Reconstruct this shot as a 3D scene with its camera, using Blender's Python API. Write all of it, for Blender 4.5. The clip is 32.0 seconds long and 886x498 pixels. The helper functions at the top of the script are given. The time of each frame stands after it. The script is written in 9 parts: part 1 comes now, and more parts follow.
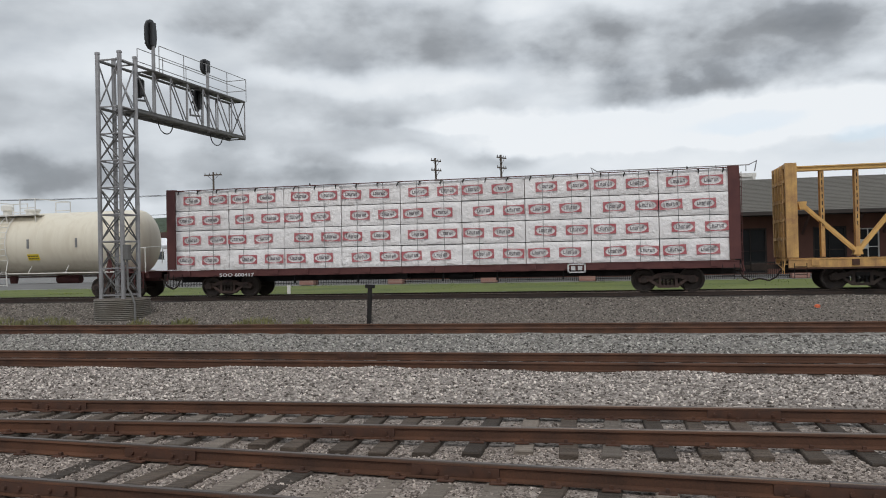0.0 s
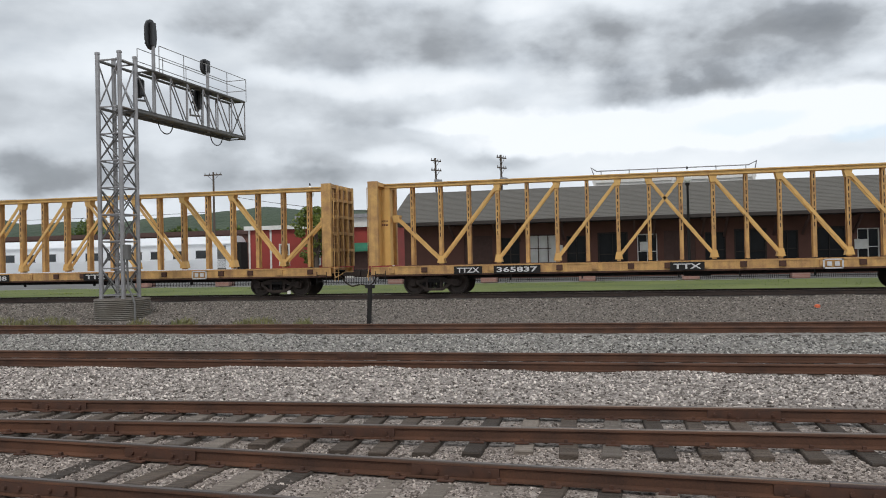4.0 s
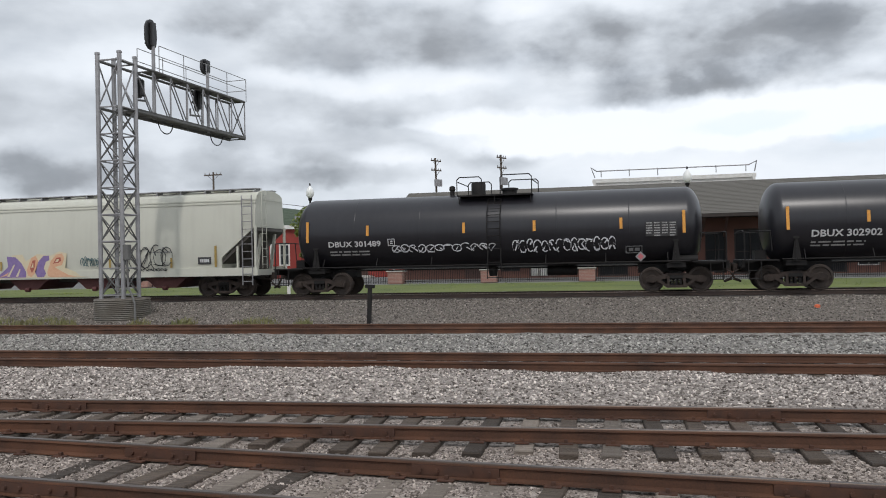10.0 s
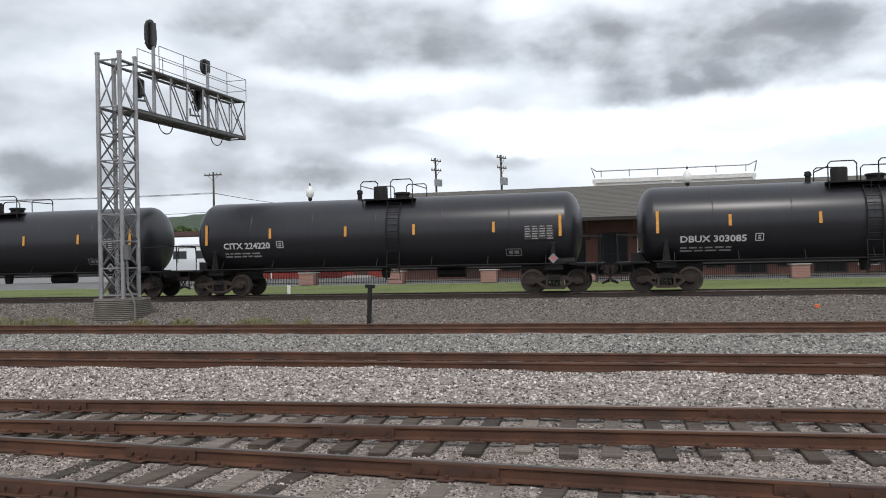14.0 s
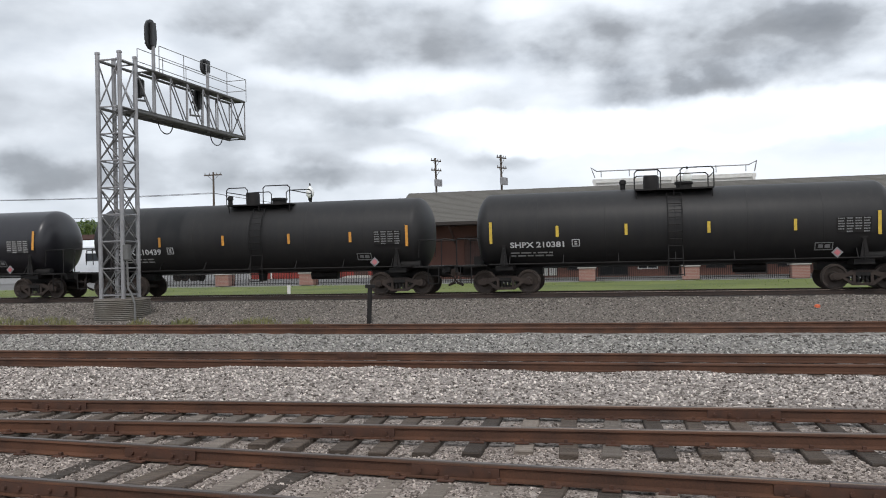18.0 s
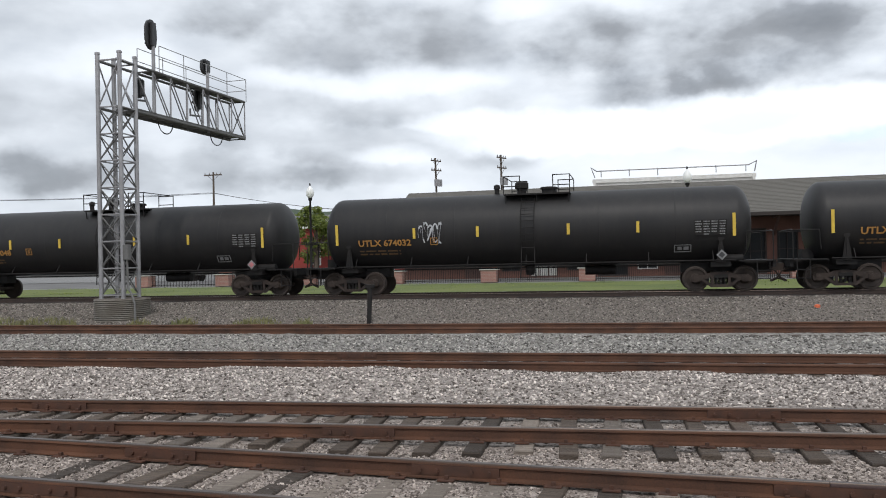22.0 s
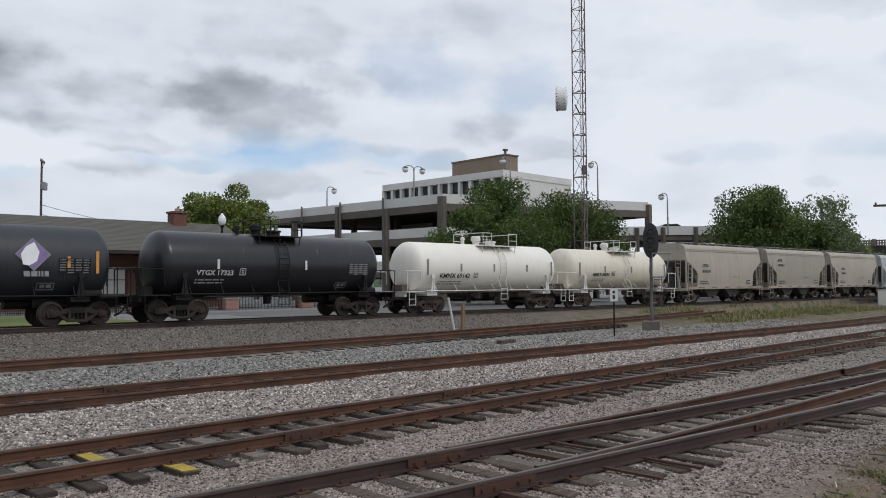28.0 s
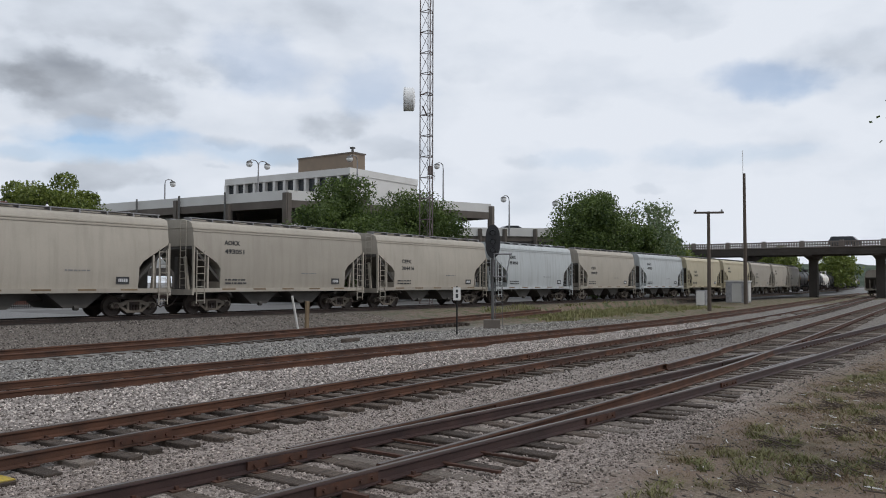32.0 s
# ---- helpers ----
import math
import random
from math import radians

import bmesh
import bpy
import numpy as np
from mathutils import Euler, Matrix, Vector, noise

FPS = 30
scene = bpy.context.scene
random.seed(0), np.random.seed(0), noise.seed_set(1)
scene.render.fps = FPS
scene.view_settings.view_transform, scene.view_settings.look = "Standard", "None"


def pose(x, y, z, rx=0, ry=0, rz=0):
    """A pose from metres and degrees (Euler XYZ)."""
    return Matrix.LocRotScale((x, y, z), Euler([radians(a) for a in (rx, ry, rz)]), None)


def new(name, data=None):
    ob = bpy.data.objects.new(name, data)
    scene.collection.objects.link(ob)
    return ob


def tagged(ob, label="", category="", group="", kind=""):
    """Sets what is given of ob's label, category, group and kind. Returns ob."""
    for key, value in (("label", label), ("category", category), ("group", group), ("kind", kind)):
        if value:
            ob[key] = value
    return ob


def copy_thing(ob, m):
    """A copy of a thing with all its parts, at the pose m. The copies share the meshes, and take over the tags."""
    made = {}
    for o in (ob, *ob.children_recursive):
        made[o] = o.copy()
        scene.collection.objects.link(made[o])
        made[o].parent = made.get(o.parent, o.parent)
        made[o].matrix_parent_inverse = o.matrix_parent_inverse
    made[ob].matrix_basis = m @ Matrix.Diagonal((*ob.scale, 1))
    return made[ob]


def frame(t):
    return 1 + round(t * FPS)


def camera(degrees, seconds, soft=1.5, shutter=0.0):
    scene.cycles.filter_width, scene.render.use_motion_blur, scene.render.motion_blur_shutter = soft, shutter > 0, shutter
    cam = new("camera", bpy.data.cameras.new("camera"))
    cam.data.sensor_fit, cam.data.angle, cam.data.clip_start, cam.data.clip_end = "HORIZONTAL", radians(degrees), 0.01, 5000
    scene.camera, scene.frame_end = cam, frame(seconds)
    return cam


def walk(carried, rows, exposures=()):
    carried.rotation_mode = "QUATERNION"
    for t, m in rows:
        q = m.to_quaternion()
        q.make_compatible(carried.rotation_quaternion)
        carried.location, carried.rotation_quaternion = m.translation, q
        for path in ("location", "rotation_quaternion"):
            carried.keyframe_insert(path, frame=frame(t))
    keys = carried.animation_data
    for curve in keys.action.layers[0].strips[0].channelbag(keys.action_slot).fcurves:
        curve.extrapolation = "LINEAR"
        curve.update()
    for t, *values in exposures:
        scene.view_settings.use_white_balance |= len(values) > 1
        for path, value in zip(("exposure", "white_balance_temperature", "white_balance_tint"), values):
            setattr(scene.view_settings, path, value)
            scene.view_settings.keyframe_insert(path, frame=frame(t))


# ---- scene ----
cam = camera(56.72, 32.0, soft=1.0)
EYE = (0.0, 0.0, 2.24)
# seconds, yaw, pitch, roll of the tripod head
PAN = [
    (0.0, 12.975, 0.582, 1.256),
    (23.7, 12.975, 0.582, 1.256),
    (24.0, 12.382, 0.590, 1.353),
    (24.5, 5.904, 0.509, 1.232),
    (25.0, -8.373, 0.319, 0.960),
    (25.5, -19.753, 0.522, 0.824),
    (26.0, -25.322, 1.002, 0.782),
    (26.5, -30.890, 1.408, 0.554),
    (28.5, -45.686, 2.631, 0.280),
    (29.0, -48.035, 2.618, 0.160),
    (29.5, -50.320, 2.556, 0.073),
    (30.0, -52.416, 2.525, 0.002),
    (30.5, -53.928, 2.474, -0.005),
    (31.0, -54.435, 2.459, 0.002),
    (31.5, -54.211, 2.392, -0.065),
    (32.0, -53.794, 2.363, -0.126),
]
# the camera's automatic exposure and white balance
EXPOSURES = [(0.0, -0.1, 6500, 11), (1.5, 0.0, 6500, 11), (3.0, 0.08, 6480, 11), (6.0, 0.03, 6450, 11), (9.0, 0.06, 6420, 12), (13.0, 0.25, 6400, 12), (19.0, 0.25, 6400, 12), (24.0, 0.18, 6400, 12), (25.0, 0.05, 6350, 13), (26.5, -0.1, 6300, 13), (28.5, -0.22, 6250, 13), (32.0, -0.22, 6250, 13)]
walk(cam, [(t, pose(*EYE, 90 + p, r, y)) for t, y, p, r in PAN], EXPOSURES)

# ---- light ----
SUN_EL, SUN_AZ = 52.0, -84.5      # degrees; the sun stands behind the camera and shines through thin cloud
sun = new("sun", bpy.data.lights.new("sun", "SUN"))
sun.data.energy, sun.data.angle, sun.data.color = 1.05, radians(2.5), (1.0, 0.96, 0.9)
to_sun = Vector((math.cos(radians(SUN_EL)) * math.cos(radians(SUN_AZ)), math.cos(radians(SUN_EL)) * math.sin(radians(SUN_AZ)), math.sin(radians(SUN_EL))))
sun.rotation_euler = to_sun.to_track_quat("Z", "Y").to_euler()

world = bpy.data.worlds.new("sky")
scene.world = world
world.use_nodes = True
wn, wl = world.node_tree.nodes, world.node_tree.links
wn.clear()


def wnode(kind, **props):
    n = wn.new(kind)
    for k, v in props.items():
        n.inputs[k].default_value = v
    return n


sky = wn.new("ShaderNodeTexSky")
sky.sky_type, sky.sun_disc = "NISHITA", False
sky.sun_elevation, sky.sun_rotation = radians(SUN_EL), radians(90.0 - SUN_AZ)
coord = wn.new("ShaderNodeTexCoord")
sep = wn.new("ShaderNodeSeparateXYZ")
wl.new(coord.outputs["Generated"], sep.inputs[0])


def wmath(op, a, b=None, c=None, clamp=False):
    n = wn.new("ShaderNodeMath")
    n.operation, n.use_clamp = op, clamp
    for i, v in enumerate((a, b, c)):
        if v is None:
            continue
        if isinstance(v, (int, float)):
            n.inputs[i].default_value = v
        else:
            wl.new(v, n.inputs[i])
    return n.outputs[0]


# clouds by direction: turn round the horizon and height above it, their outlines ruffled by noise
def wnoise(scale, detail, rough, offset, stretch=(1, 1, 1)):
    m = wn.new("ShaderNodeMapping")
    m.inputs["Location"].default_value, m.inputs["Scale"].default_value = offset, stretch
    wl.new(coord.outputs["Generated"], m.inputs[0])
    n = wnode("ShaderNodeTexNoise", Scale=scale, Detail=detail, Roughness=rough)
    wl.new(m.outputs[0], n.inputs["Vector"])
    return n.outputs["Fac"]


def wramp(fac, stops):
    r = wn.new("ShaderNodeValToRGB")
    e = r.color_ramp.elements
    while len(e) < len(stops):
        e.new(0.5)
    for el, (p, c) in zip(e, stops):
        el.position, el.color = p, (*c, 1)
    wl.new(fac, r.inputs[0])
    return r.outputs[0]


ruffle_a = wmath("SUBTRACT", wnoise(4.0, 4.0, 0.55, (1.1, 0.4, 2.0)), 0.5)
ruffle_b = wmath("SUBTRACT", wnoise(6.5, 5.0, 0.6, (4.1, 7.4, 5.0)), 0.5)
puffs = wmath("SUBTRACT", wnoise(11.0, 6.0, 0.5, (2.3, 5.9, 1.7), (1, 1, 1.7)), 0.5)
azimuth = wmath("ADD", wmath("ARCTAN2", sep.outputs[0], sep.outputs[1]), wmath("MULTIPLY", ruffle_a, 0.12))
rise = wmath("ADD", sep.outputs[2], wmath("MULTIPLY", ruffle_b, 0.05))


def clump(spots, ragged, soft=2.0, core=0.0):
    """The sum of clumps with puffy outlines: turn, height, half width, half height, strength. Their lower sides are the darker ones."""
    total = None
    for a, e, sa, se, k in spots:
        u = wmath("MULTIPLY", wmath("SUBTRACT", azimuth, a), 1.0 / sa)
        v = wmath("MULTIPLY", wmath("SUBTRACT", rise, e), 1.0 / se)
        r2 = wmath("MULTIPLY_ADD", u, u, wmath("MULTIPLY", v, v))
        edge = wn.new("ShaderNodeMapRange")
        edge.interpolation_type = "SMOOTHSTEP"
        edge.inputs["From Min"].default_value, edge.inputs["From Max"].default_value = soft, core
        wl.new(wmath("MULTIPLY_ADD", puffs, ragged, r2), edge.inputs[0])
        g = wmath("MULTIPLY", edge.outputs[0], wmath("MULTIPLY_ADD", v, -0.16 * k, k))
        total = g if total is None else wmath("ADD", total, g)
    return total


# turn, height, half width, half height, strength
CLOUDS_NEAR = [(0.006, 0.195, 0.086, 0.0207, 0.34), (0.077, 0.231, 0.143, 0.0428, 0.4), (0.192, 0.225, 0.121, 0.0414, 0.36), (-0.046, 0.25, 0.071, 0.0379, 0.3), (0.261, 0.174, 0.05, 0.0221, 0.28), (-0.347, 0.267, 0.129, 0.0379, 0.36), (-0.216, 0.263, 0.086, 0.0379, 0.28), (-0.434, 0.287, 0.1, 0.0276, 0.28), (-0.481, 0.183, 0.171, 0.0207, 0.16), (-0.267, 0.181, 0.114, 0.0138, 0.2), (-0.377, 0.142, 0.143, 0.0207, 0.26), (-0.157, 0.133, 0.071, 0.0193, 0.28), (-0.546, 0.108, 0.186, 0.0234, 0.34), (-0.693, 0.105, 0.086, 0.0193, 0.3), (-0.337, 0.1, 0.114, 0.0124, 0.22), (-0.685, 0.253, 0.086, 0.031, 0.16), (-0.692, 0.171, 0.079, 0.0207, 0.2), (0.122, 0.266, 0.186, 0.0276, 0.25)]
CLOUDS_FAR = [(0.376, 0.215, 0.079, 0.0331, 0.34), (0.457, 0.231, 0.079, 0.031, 0.26), (0.361, 0.16, 0.079, 0.0097, 0.3), (0.361, 0.137, 0.057, 0.0152, 0.36), (0.456, 0.14, 0.03, 0.0083, 0.2), (0.279, 0.175, 0.086, 0.011, 0.2), (0.506, 0.205, 0.093, 0.0428, 0.42), (0.522, 0.29, 0.129, 0.031, 0.3), (0.644, 0.241, 0.079, 0.0193, 0.36), (0.789, 0.187, 0.061, 0.0179, 0.36), (0.56, 0.12, 0.057, 0.0152, 0.32), (0.668, 0.158, 0.026, 0.0083, 0.26), (0.736, 0.151, 0.033, 0.0124, 0.26), (0.646, 0.132, 0.014, 0.0041, 0.26), (0.871, 0.156, 0.054, 0.0124, 0.17), (1.016, 0.146, 0.029, 0.0103, 0.24), (1.182, 0.114, 0.026, 0.0062, 0.22), (1.187, 0.302, 0.114, 0.0207, 0.24), (0.975, 0.251, 0.054, 0.0152, 0.17)]
WISPS = [(0.768, 0.294, 0.086, 0.0262, 0.16), (1.401, 0.242, 0.071, 0.0221, 0.18), (1.294, 0.163, 0.086, 0.0097, 0.08), (1.099, 0.204, 0.079, 0.011, 0.08)]
BRIGHT = [(0.094, 0.149, 0.243, 0.0262, 0.3), (-0.177, 0.165, 0.079, 0.011, 0.2), (-0.634, 0.231, 0.093, 0.0276, 0.12), (-0.314, 0.213, 0.15, 0.0152, 0.14), (-0.126, 0.29, 0.043, 0.0138, 0.15), (0.235, 0.144, 0.071, 0.0179, 0.2), (-0.282, 0.127, 0.05, 0.011, 0.14), (-0.009, 0.146, 0.214, 0.0207, 0.25)]
GAPS = [(1.325, 0.229, 0.071, 0.0207, 0.55), (0.627, 0.15, 0.121, 0.012, 0.42), (0.722, 0.251, 0.079, 0.04, 0.3), (0.85, 0.231, 0.057, 0.032, 0.34), (0.508, 0.143, 0.107, 0.01, 0.42), (1.198, 0.148, 0.143, 0.0138, 0.3), (0.529, 0.163, 0.086, 0.011, 0.35), (0.141, 0.145, 0.057, 0.0083, 0.2), (0.254, 0.118, 0.036, 0.0069, 0.35)]
broad = wmath("SUBTRACT", wnoise(3.6, 5.0, 0.5, (3.7, 1.3, 0.0), (1, 1, 2.0)), 0.5)
small = wmath("SUBTRACT", wnoise(9.0, 6.0, 0.48, (9.1, 4.2, 2.0), (1, 1, 2.2)), 0.5)
mottle = wmath("MULTIPLY_ADD", small, 0.7, 0.62)
masses = wmath("ADD", wmath("ADD", clump(CLOUDS_NEAR, 4.5, 2.2, -0.2), wmath("MULTIPLY", clump(CLOUDS_FAR, 5.0, 1.55, 0.25), 0.82)), clump(WISPS, 6.0))
grey = wmath("ADD", wmath("SUBTRACT", wmath("MULTIPLY", masses, mottle), clump(BRIGHT, 3.0)), wmath("MULTIPLY", broad, 0.26))
grey = wmath("ADD", grey, wmath("MULTIPLY", small, 0.42))
# the overcast is heavier on one side and thins out on the other
grey = wmath("SUBTRACT", wmath("ADD", grey, 0.165), wmath("MULTIPLY", sep.outputs[0], 0.14))
cloud = wramp(grey, [(0.0, (0.90, 0.945, 0.975)), (0.16, (0.76, 0.815, 0.86)), (0.36, (0.54, 0.585, 0.625)), (0.60, (0.325, 0.352, 0.38)), (1.0, (0.19, 0.205, 0.22))])
cover = wmath("SUBTRACT", 1.0, wmath("ADD", clump(GAPS, 5.0), wmath("MULTIPLY", small, 0.2)), None, True)
blue = wn.new("ShaderNodeVectorMath")
blue.operation = "SCALE"
wl.new(sky.outputs[0], blue.inputs[0])
blue.inputs["Scale"].default_value = 0.15
mix = wn.new("ShaderNodeMix")
mix.data_type = "RGBA"
wl.new(cover, mix.inputs["Factor"])
wl.new(blue.outputs[0], mix.inputs["A"])
wl.new(cloud, mix.inputs["B"])
back = wn.new("ShaderNodeBackground")
back.inputs["Strength"].default_value = 1.0
wl.new(mix.outputs["Result"], back.inputs[0])
wo = wn.new("ShaderNodeOutputWorld")
wl.new(back.outputs[0], wo.inputs[0])

# ---- materials ----
def mat(name, base, other=None, rough=0.7, metal=0.0, scale=3.0, grain=40.0, bump=0.15, dist=0.01, stretch=(1, 1, 1), spread=0.5, vary=0.0, coat=0.0, streak=0.0, dirt=None):
    """A surface with two colours mixed at a large and a fine scale, fine relief, an optional streak of dirt down its face."""
    m = bpy.data.materials.new(name)
    m.use_nodes = True
    n, l = m.node_tree.nodes, m.node_tree.links
    b = n["Principled BSDF"]
    other = other or tuple(c * 0.75 for c in base)
    tc, mp = n.new("ShaderNodeTexCoord"), n.new("ShaderNodeMapping")
    mp.inputs["Scale"].default_value = stretch
    l.new(tc.outputs["Object"], mp.inputs[0])
    oi = n.new("ShaderNodeObjectInfo")
    off = n.new("ShaderNodeVectorMath")
    off.operation = "MULTIPLY_ADD"
    l.new(oi.outputs["Random"], off.inputs[0])
    off.inputs[1].default_value = (37.0, 19.0, 23.0)
    l.new(mp.outputs[0], off.inputs[2])
    n1, n2 = n.new("ShaderNodeTexNoise"), n.new("ShaderNodeTexNoise")
    n1.inputs["Scale"].default_value, n1.inputs["Detail"].default_value = scale, 5.0
    n2.inputs["Scale"].default_value, n2.inputs["Detail"].default_value = grain, 4.0
    l.new(off.outputs[0], n1.inputs[0]), l.new(off.outputs[0], n2.inputs[0])
    add = n.new("ShaderNodeMath")
    add.operation = "MULTIPLY_ADD"
    l.new(n2.outputs[0], add.inputs[0])
    add.inputs[1].default_value = 0.5
    l.new(n1.outputs[0], add.inputs[2])
    mr = n.new("ShaderNodeMapRange")
    mr.inputs["From Min"].default_value, mr.inputs["From Max"].default_value = 0.75 - spread * 0.5, 0.75 + spread * 0.5
    l.new(add.outputs[0], mr.inputs[0])
    mx = n.new("ShaderNodeMix")
    mx.data_type = "RGBA"
    mx.inputs["A"].default_value, mx.inputs["B"].default_value = (*base, 1), (*other, 1)
    l.new(mr.outputs[0], mx.inputs["Factor"])
    col = mx.outputs["Result"]
    if streak and dirt:
        ms, ns = n.new("ShaderNodeMapping"), n.new("ShaderNodeTexNoise")
        ms.inputs["Scale"].default_value = (2.6, 2.6, 0.16)
        l.new(off.outputs[0], ms.inputs[0]), l.new(ms.outputs[0], ns.inputs[0])
        ns.inputs["Scale"].default_value, ns.inputs["Detail"].default_value = 1.6, 6.0
        rs = n.new("ShaderNodeMapRange")
        rs.inputs["From Min"].default_value, rs.inputs["From Max"].default_value, rs.inputs["To Max"].default_value = 0.46, 0.72, streak
        l.new(ns.outputs[0], rs.inputs[0])
        md = n.new("ShaderNodeMix")
        md.data_type = "RGBA"
        md.inputs["B"].default_value = (*dirt, 1)
        l.new(col, md.inputs["A"]), l.new(rs.outputs[0], md.inputs["Factor"])
        col = md.outputs["Result"]
    if vary:
        hv = n.new("ShaderNodeHueSaturation")
        ma = n.new("ShaderNodeMath")
        ma.operation = "MULTIPLY_ADD"
        l.new(oi.outputs["Random"], ma.inputs[0])
        ma.inputs[1].default_value, ma.inputs[2].default_value = vary, 1.0 - vary * 0.5
        l.new(ma.outputs[0], hv.inputs["Value"]), l.new(col, hv.inputs["Color"])
        col = hv.outputs[0]
    l.new(col, b.inputs["Base Color"])
    b.inputs["Roughness"].default_value, b.inputs["Metallic"].default_value, b.inputs["Coat Weight"].default_value = rough, metal, coat
    if bump:
        bp = n.new("ShaderNodeBump")
        bp.inputs["Strength"].default_value, bp.inputs["Distance"].default_value = bump, dist
        l.new(n2.outputs[0], bp.inputs["Height"]), l.new(bp.outputs[0], b.inputs["Normal"])
    return m


def glow(name, color, power):
    m = bpy.data.materials.new(name)
    m.use_nodes = True
    b = m.node_tree.nodes["Principled BSDF"]
    b.inputs["Base Color"].default_value, b.inputs["Emission Color"].default_value = (*color, 1), (*color, 1)
    b.inputs["Emission Strength"].default_value = power
    return m


M = {}
M["rail"] = mat("rail_rust", (0.044, 0.022, 0.0145), (0.135, 0.058, 0.03), 0.75, 0.1, 1.6, 60, 0.3, 0.004)
M["rail_bright"] = mat("rail_worn", (0.055, 0.042, 0.036), (0.095, 0.062, 0.045), 0.38, 0.5, 1.0, 60, 0.15, 0.003)
M["rail_dark"] = mat("oily_rail", (0.03, 0.021, 0.018), (0.058, 0.037, 0.028), 0.7, 0.1, 1.6, 60, 0.3, 0.004)
M["rail_plum"] = mat("dark_plum_rail", (0.036, 0.023, 0.022), (0.082, 0.047, 0.041), 0.5, 0.2, 1.6, 60, 0.3, 0.004)
M["rust"] = mat("rusty_steel", (0.10, 0.042, 0.024), (0.055, 0.03, 0.022), 0.85, 0.1, 6, 70, 0.4, 0.004)
M["tie_pale"] = mat("bleached_tie_wood", (0.13, 0.105, 0.085), (0.29, 0.245, 0.205), 0.92, 0, 5, 60, 0.9, 0.018, (0.5, 6, 6), 0.6, 0.6)
M["tie"] = mat("tie_wood", (0.034, 0.024, 0.019), (0.15, 0.115, 0.088), 0.92, 0, 5, 60, 0.9, 0.018, (0.5, 6, 6), 0.6, 0.8)
M["stone"] = mat("ballast_stone", (0.33, 0.315, 0.29), (0.55, 0.53, 0.5), 0.95, 0, 2, 30, 0.3, 0.01, (1, 1, 1), 0.5, 0.5)
M["truck"] = mat("truck_iron", (0.028, 0.022, 0.020), (0.062, 0.046, 0.038), 0.8, 0.1, 3, 40, 0.3, 0.006)
M["truck_light"] = mat("truck_dusty", (0.20, 0.17, 0.135), (0.09, 0.075, 0.06), 0.85, 0.0, 3, 40, 0.3, 0.006)
M["truck_rust"] = mat("truck_rusty", (0.042, 0.028, 0.024), (0.082, 0.052, 0.042), 0.85, 0.05, 3, 40, 0.3, 0.006)
M["brown_frame"] = mat("brown_frame_steel", (0.085, 0.062, 0.053), (0.15, 0.115, 0.098), 0.8, 0, 2, 40, 0.2, 0.005)
M["wheel"] = mat("wheel_steel", (0.04, 0.032, 0.028), (0.07, 0.052, 0.042), 0.65, 0.3, 4, 40, 0.2, 0.004)
M["black_tank"] = mat("black_tank_paint", (0.0135, 0.0128, 0.0162), (0.020, 0.0192, 0.0235), 0.33, 0, 0.6, 30, 0.03, 0.004, (1, 1, 1), 0.6, 0.0, 0.0, 0.25, (0.030, 0.029, 0.032))
M["black_dull"] = mat("black_tank_dull", (0.0145, 0.0142, 0.0152), (0.025, 0.0238, 0.0235), 0.5, 0, 0.7, 30, 0.05, 0.004, (1, 1, 1), 0.6, 0.0, 0.0, 0.35, (0.034, 0.031, 0.028))
M["black_iron"] = mat("black_iron", (0.011, 0.011, 0.011), (0.022, 0.019, 0.018), 0.7, 0.1, 4, 50, 0.2, 0.004)
M["white_tank"] = mat("white_tank_paint", (0.90, 0.865, 0.785), (0.83, 0.79, 0.70), 0.42, 0, 0.5, 25, 0.04, 0.004, (1, 1, 1), 0.7, 0.0, 0.0, 0.10, (0.52, 0.45, 0.34))
M["cream_tank"] = mat("cream_tank_paint", (0.80, 0.75, 0.63), (0.70, 0.64, 0.52), 0.45, 0, 0.5, 25, 0.04, 0.004, (1, 1, 1), 0.7, 0.0, 0.0, 0.22, (0.46, 0.37, 0.25))
M["white_paint"] = mat("white_paint", (0.76, 0.75, 0.72), (0.62, 0.6, 0.55), 0.6, 0, 2, 40, 0.1, 0.003)
M["yellow"] = mat("yellow_steel", (0.74, 0.475, 0.165), (0.58, 0.345, 0.11), 0.6, 0, 1.3, 40, 0.15, 0.004, (1, 1, 1), 0.55, 0.0, 0.0, 0.32, (0.27, 0.15, 0.08))
M["yellow_dark"] = mat("yellow_worn", (0.66, 0.40, 0.135), (0.36, 0.195, 0.085), 0.7, 0, 3, 40, 0.25, 0.005, (1, 1, 1), 0.5, 0.0, 0.0, 0.55, (0.16, 0.085, 0.05))
M["rusty_yellow"] = mat("rusted_yellow_sheet", (0.34, 0.185, 0.075), (0.11, 0.058, 0.038), 0.85, 0, 2.2, 40, 0.3, 0.005, (1, 1, 0.5), 0.45)
M["maroon"] = mat("maroon_steel", (0.075, 0.022, 0.022), (0.12, 0.04, 0.035), 0.7, 0, 2, 40, 0.2, 0.005)
M["grey_hopper"] = mat("pale_grey_hopper", (0.585, 0.585, 0.505), (0.515, 0.51, 0.44), 0.6, 0, 0.5, 25, 0.05, 0.004, (1, 1, 1), 0.7, 0.0, 0.0, 0.16, (0.40, 0.385, 0.34))
